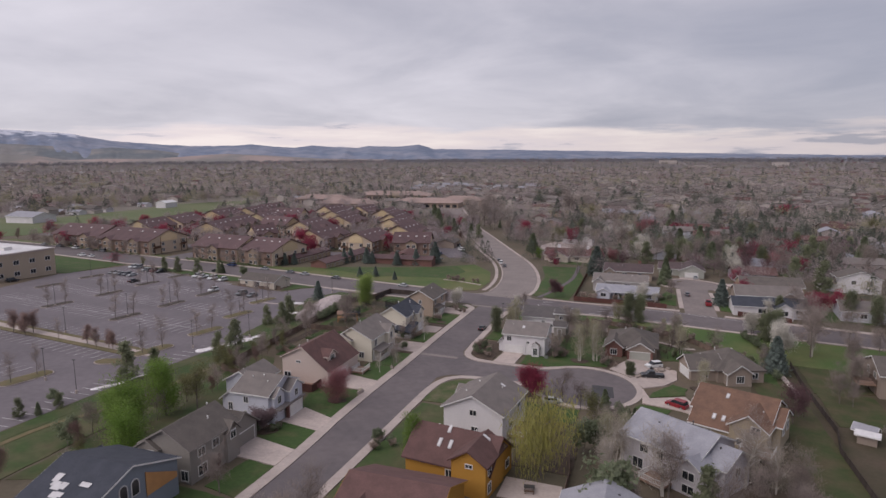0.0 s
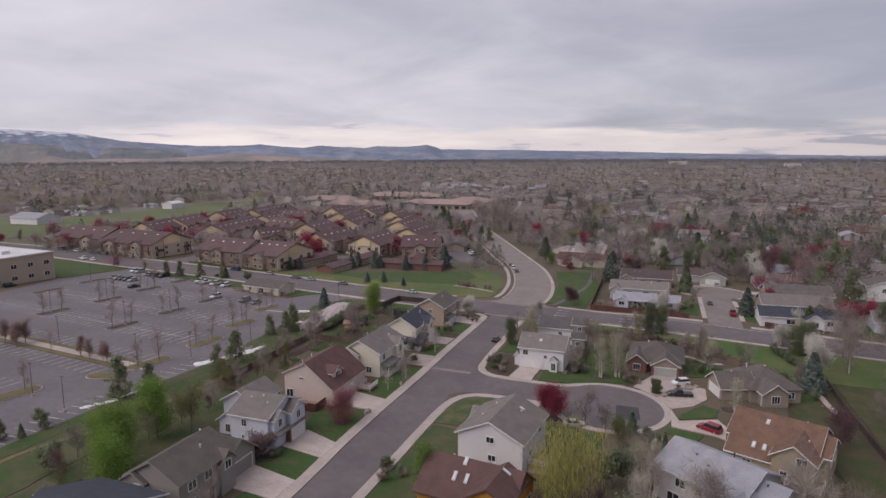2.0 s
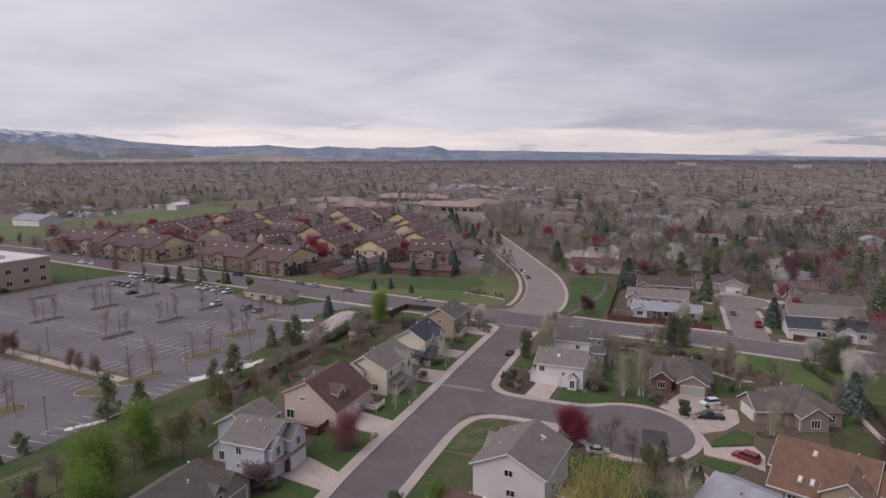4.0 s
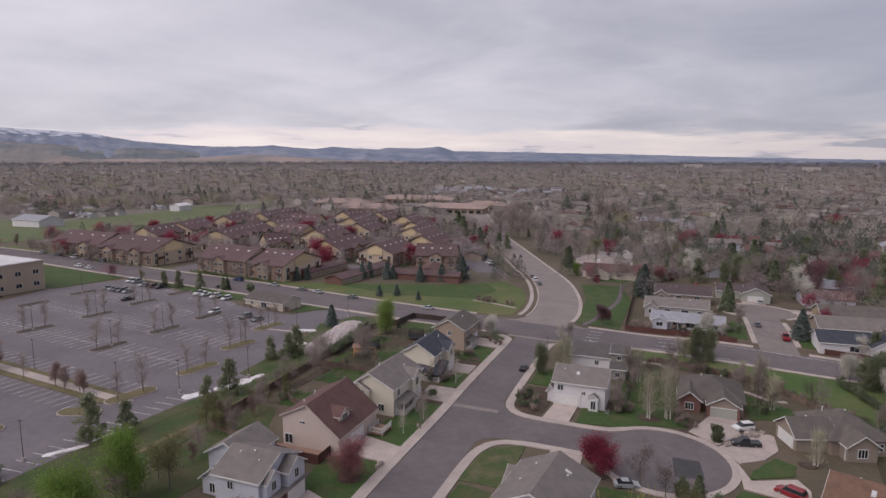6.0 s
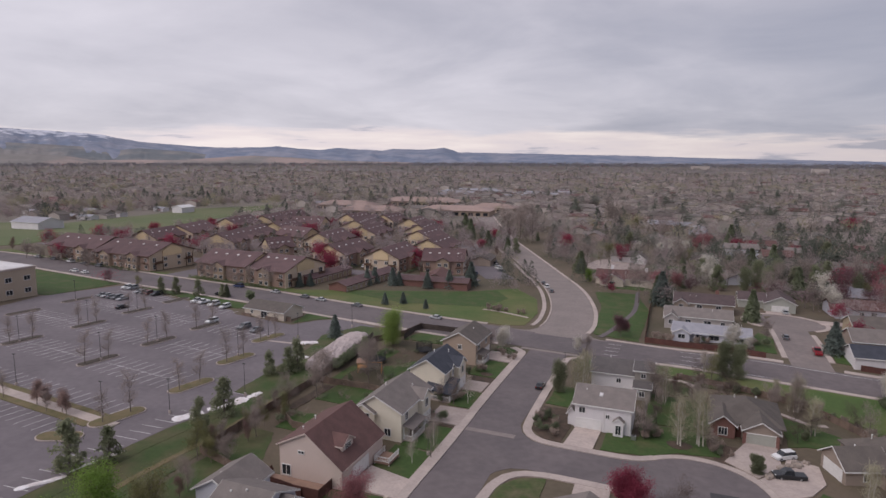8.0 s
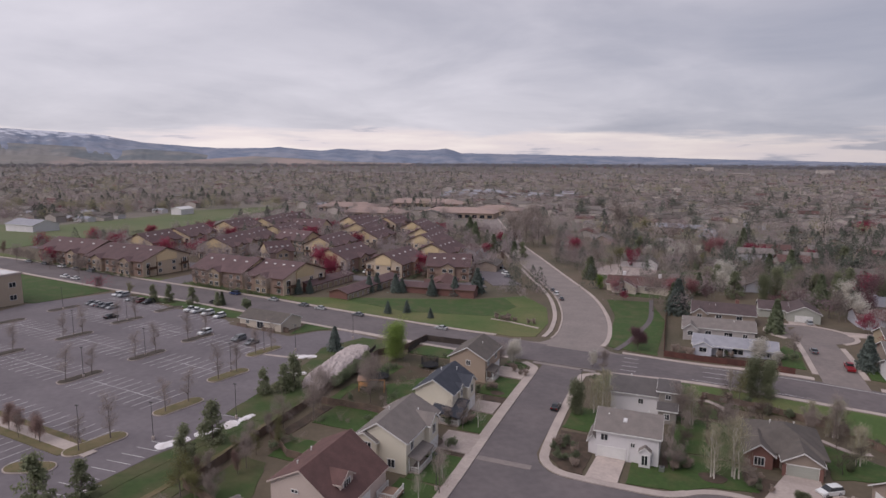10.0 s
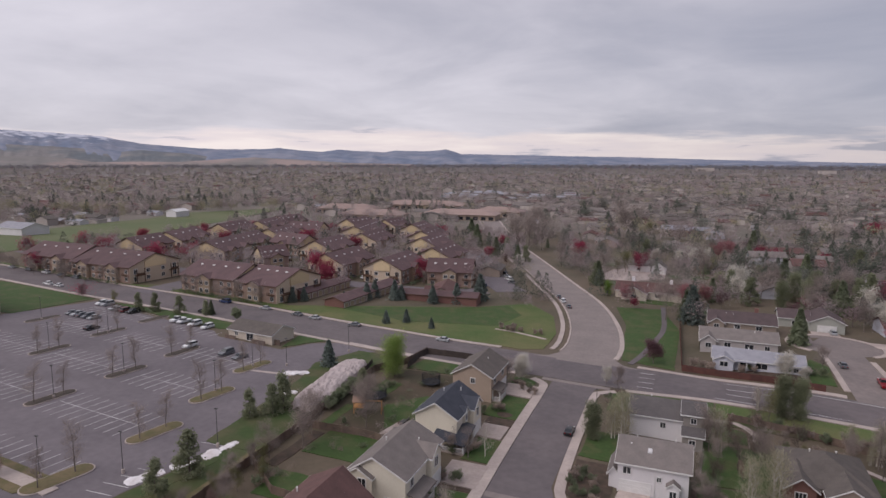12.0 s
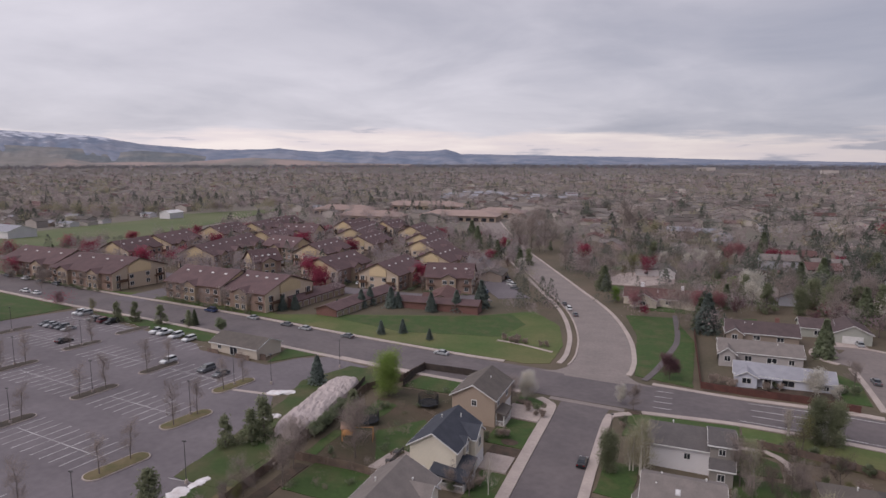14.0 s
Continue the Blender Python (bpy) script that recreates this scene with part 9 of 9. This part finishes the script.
def playset(x, y):
    root = thing("playset", "orange-brown wooden climbing frame in a garden", "playset", pose(x, y, gz(x, y), 0, 0, 20))
    for p in (-1.0, 1.0):
        for q in (-1.0, 1.0):
            b = Build()
            b.box(p - 0.08, q - 0.08, -0.2, p + 0.08, q + 0.08, 2.6)
            part("post", b, M["plywood"], root)
    b = Build()
    b.box(-1.1, -1.1, 1.3, 1.1, 1.1, 1.42)
    part("platform", b, M["plywood"], root)
    w, r = Build(), Build()
    r.prism([(-1.3, -1.3, 2.5), (1.3, -1.3, 2.5), (1.3, 0, 3.3), (-1.3, 0, 3.3)], [(-1.3, -1.3, 2.58), (1.3, -1.3, 2.58), (1.3, 0, 3.38), (-1.3, 0, 3.38)])
    r.prism([(-1.3, 0, 3.3), (1.3, 0, 3.3), (1.3, 1.3, 2.5), (-1.3, 1.3, 2.5)], [(-1.3, 0, 3.38), (1.3, 0, 3.38), (1.3, 1.3, 2.58), (-1.3, 1.3, 2.58)])
    part("roof", r, M["wood_deck"], root)
    b = Build()
    b.box(1.0, -0.08, 2.3, 4.6, 0.08, 2.46)
    part("swing_beam", b, M["plywood"], root)
    for q in (-0.9, 0.9):
        b = Build()
        b.tube((4.5, q, -0.1), (4.5, 0, 2.4), 0.07, 0.07, 5)
        part("leg", b, M["plywood"], root)


playset(-36.6, 160.6)
car(32.4, 120.8, 20, "sedan", "silver", "at the kerb of the cul-de-sac")
for i in range(16):
    plant(f"twiggy{i % 2}", -30 + 14 * RT.rand(), 235.6 + 4 * RT.rand(), RT.uniform(0.8, 1.4), name="bush", group="reddish bushes in the meadow")

# clipped hedge up to the collector road and low planting round the white bungalow
for i in range(14):
    t = i / 13
    plant(f"shrub{i % 2}", 75.0 + 4.6 * t, 190.6 - 16.0 * t, 1.6, name="hedge_bush", group="hedge by the collector road")
for i in range(16):
    plant(("shrub0", "twiggy0", "twiggy1", "shrub1")[RT.randint(4)], RT.uniform(25, 57), RT.uniform(220.6, 225.0), RT.uniform(0.9, 1.8), name="bush", group="bushes round the white bungalow")

# bare trees and dark bushes in the gardens between the cul-de-sac and the collector road
for i in range(34):
    x, y = RT.uniform(28, 80), RT.uniform(150, 188)
    if clear_of_houses(x, y, 1.4) and y < 189 - 0.75 * max(x - 50, 0) and not (50 < x < 58 and y < 156):
        key = ("dense_bare", "bare0", "round_bush", "bare3", "aspen_bud", "dense_bare")[RT.randint(6)]
        plant(key, x, y, RT.uniform(1.2, 2.2) if key == "round_bush" else RT.uniform(3.0, 6.0), group="garden thicket")

# bare thicket and leaf litter south of the orange-roofed house
for i in range(5):
    x, y = RT.uniform(63, 74), RT.uniform(84, 104)
    if clear_of_houses(x, y, 1.0):
        plant(f"bare{RT.randint(4)}", x, y, RT.uniform(4, 7.5), group="bare thicket")
for i in range(4):
    x, y = RT.uniform(88, 98), RT.uniform(96, 150)
    if clear_of_houses(x, y, 1.0):
        plant(("twiggy0", "bare1", "plum0", "bare3")[RT.randint(4)], x, y, RT.uniform(1.2, 4.0), group="bare thicket")

# dense bare brush between the greenbelt path and the back fences
rs = np.random.RandomState(31)
spots = []
while len(spots) < 26:
    y = rs.uniform(72, 134)
    x = float(np.interp(y, [72, 112, 150], [-34.5, -37.0, -40.5])) + rs.uniform(-3.2, 3.2)
    if clear_of_houses(x, y, 1.5):
        spots.append((x, y, rs.uniform(2.2, 5.2), rs.uniform(1.3, 2.4)))
far_wood("greenbelt_brush", "brush", np.array(spots), rs, "bare", 300, 0.022, "leafless brown brush along the greenbelt")

# low bushes and perennials in the back gardens by the collector road
for nm, mt, kd, n, lab in (("garden_perennials", "brush", "bare", 34, "brown perennials and twigs in the back gardens"), ("garden_evergreen_bushes", "needle", "leafy", 22, "low dark bushes in the back gardens")):
    spots = []
    while len(spots) < n:
        x, y = rs.uniform(-38, -21), rs.uniform(126, 192)
        if clear_of_houses(x, y, 1.0):
            spots.append((x, y, rs.uniform(0.6, 2.0), rs.uniform(0.5, 1.3)))
    far_wood(nm, mt, np.array(spots), rs, kd, 200, 0.06 if kd == "bare" else 0.14, lab)


# ---- small things by the houses ----
def hvac_unit(x, y, turn=0.0):
    root = thing("air_conditioner", "grey metal air-conditioning unit beside a house wall", "air conditioner", pose(x, y, gz(x, y), 0, 0, turn), "air conditioners")
    b = Build()
    b.box(-0.42, -0.42, 0.08, 0.42, 0.42, 0.86)
    part("body", b, M["rim"], root)
    b = Build()
    b.box(-0.55, -0.55, -0.25, 0.55, 0.55, 0.1)
    part("pad", b, M["concrete"], root)
    b = Build()
    b.tube((0, 0, 0.85), (0, 0, 0.92), 0.34, 0.34, 12)
    part("grille", b, M["metal"], root)


for x, y in ((-17.8, 128.7), (-14.6, 152.2), (-16.2, 89.4), (26.2, 149.4), (60.4, 148.0), (31.6, 101.0)):
    hvac_unit(x, y)


def garden_bench(x, y, turn):
    root = thing("garden_table", "dark patio table with benches on a terrace", "table", pose(x, y, gz(x, y) + 0.16, 0, 0, turn), "patio furniture")
    b = Build()
    b.box(-0.8, -0.45, 0.70, 0.8, 0.45, 0.76)
    part("tabletop", b, M["metal"], root)
    for p in (-0.65, 0.65):
        for q in (-0.35, 0.35):
            b = Build()
            b.box(p - 0.04, q - 0.04, -0.05, p + 0.04, q + 0.04, 0.7)
            part("leg", b, M["metal"], root)
    for q in (-0.85, 0.85):
        b = Build()
        b.box(-0.75, q - 0.16, 0.40, 0.75, q + 0.16, 0.46)
        b.box(-0.65, q - 0.1, -0.05, -0.57, q + 0.1, 0.4)
        b.box(0.57, q - 0.1, -0.05, 0.65, q + 0.1, 0.4)
        part("bench", b, M["wood_brown"], root)


garden_bench(-25.4, 155.0, 20)
garden_bench(-25.8, 158.6, 75)
garden_bench(35.0, 85.0, 10)


def entry_wall(x, y, turn):
    root = thing("entry_wall", "low pale brick letterbox wall beside a driveway", "letterbox", pose(x, y, gz(x, y), 0, 0, turn), "letterboxes")
    b = Build()
    b.box(-0.9, -0.2, -0.3, 0.9, 0.2, 0.8)
    part("wall", b, M["concrete"], root)
    b = Build()
    b.box(-0.3, -0.26, 0.7, 0.3, 0.26, 1.3)
    part("box", b, M["siding_shell"], root)


entry_wall(-5.4, 110.6, 80)
for x, y, h in ((-6.4, 131.4, 5.4), (-7.4, 152.6, 6.2), (-7.2, 123.8, 4.6)):
    plant("slim_white", x, y, h, group="white-barked street trees")


def mulch_ring(x, y, r, mat, label):
    b = Build()
    slab(b, [(x + r * (1 + 0.12 * math.sin(3 * a)) * math.cos(a), y + 0.8 * r * math.sin(a)) for a in np.linspace(0, 2 * math.pi, 16, endpoint=False)], 0.17, 0.2)
    setting("garden_bed", b, M[mat], label, "garden bed")


for x, y, r in ((-8.1, 105.3, 2.0), (-13.2, 88.4, 2.6), (27.6, 123.2, 2.2), (-9.4, 171.8, 1.6), (34.2, 150.4, 2.2), (60.6, 141.0, 1.5), (10.4, 197.0, 1.6), (-12.0, 192.8, 1.6)):
    mulch_ring(x, y, r, "mulch", "ring of brown mulch under a tree")
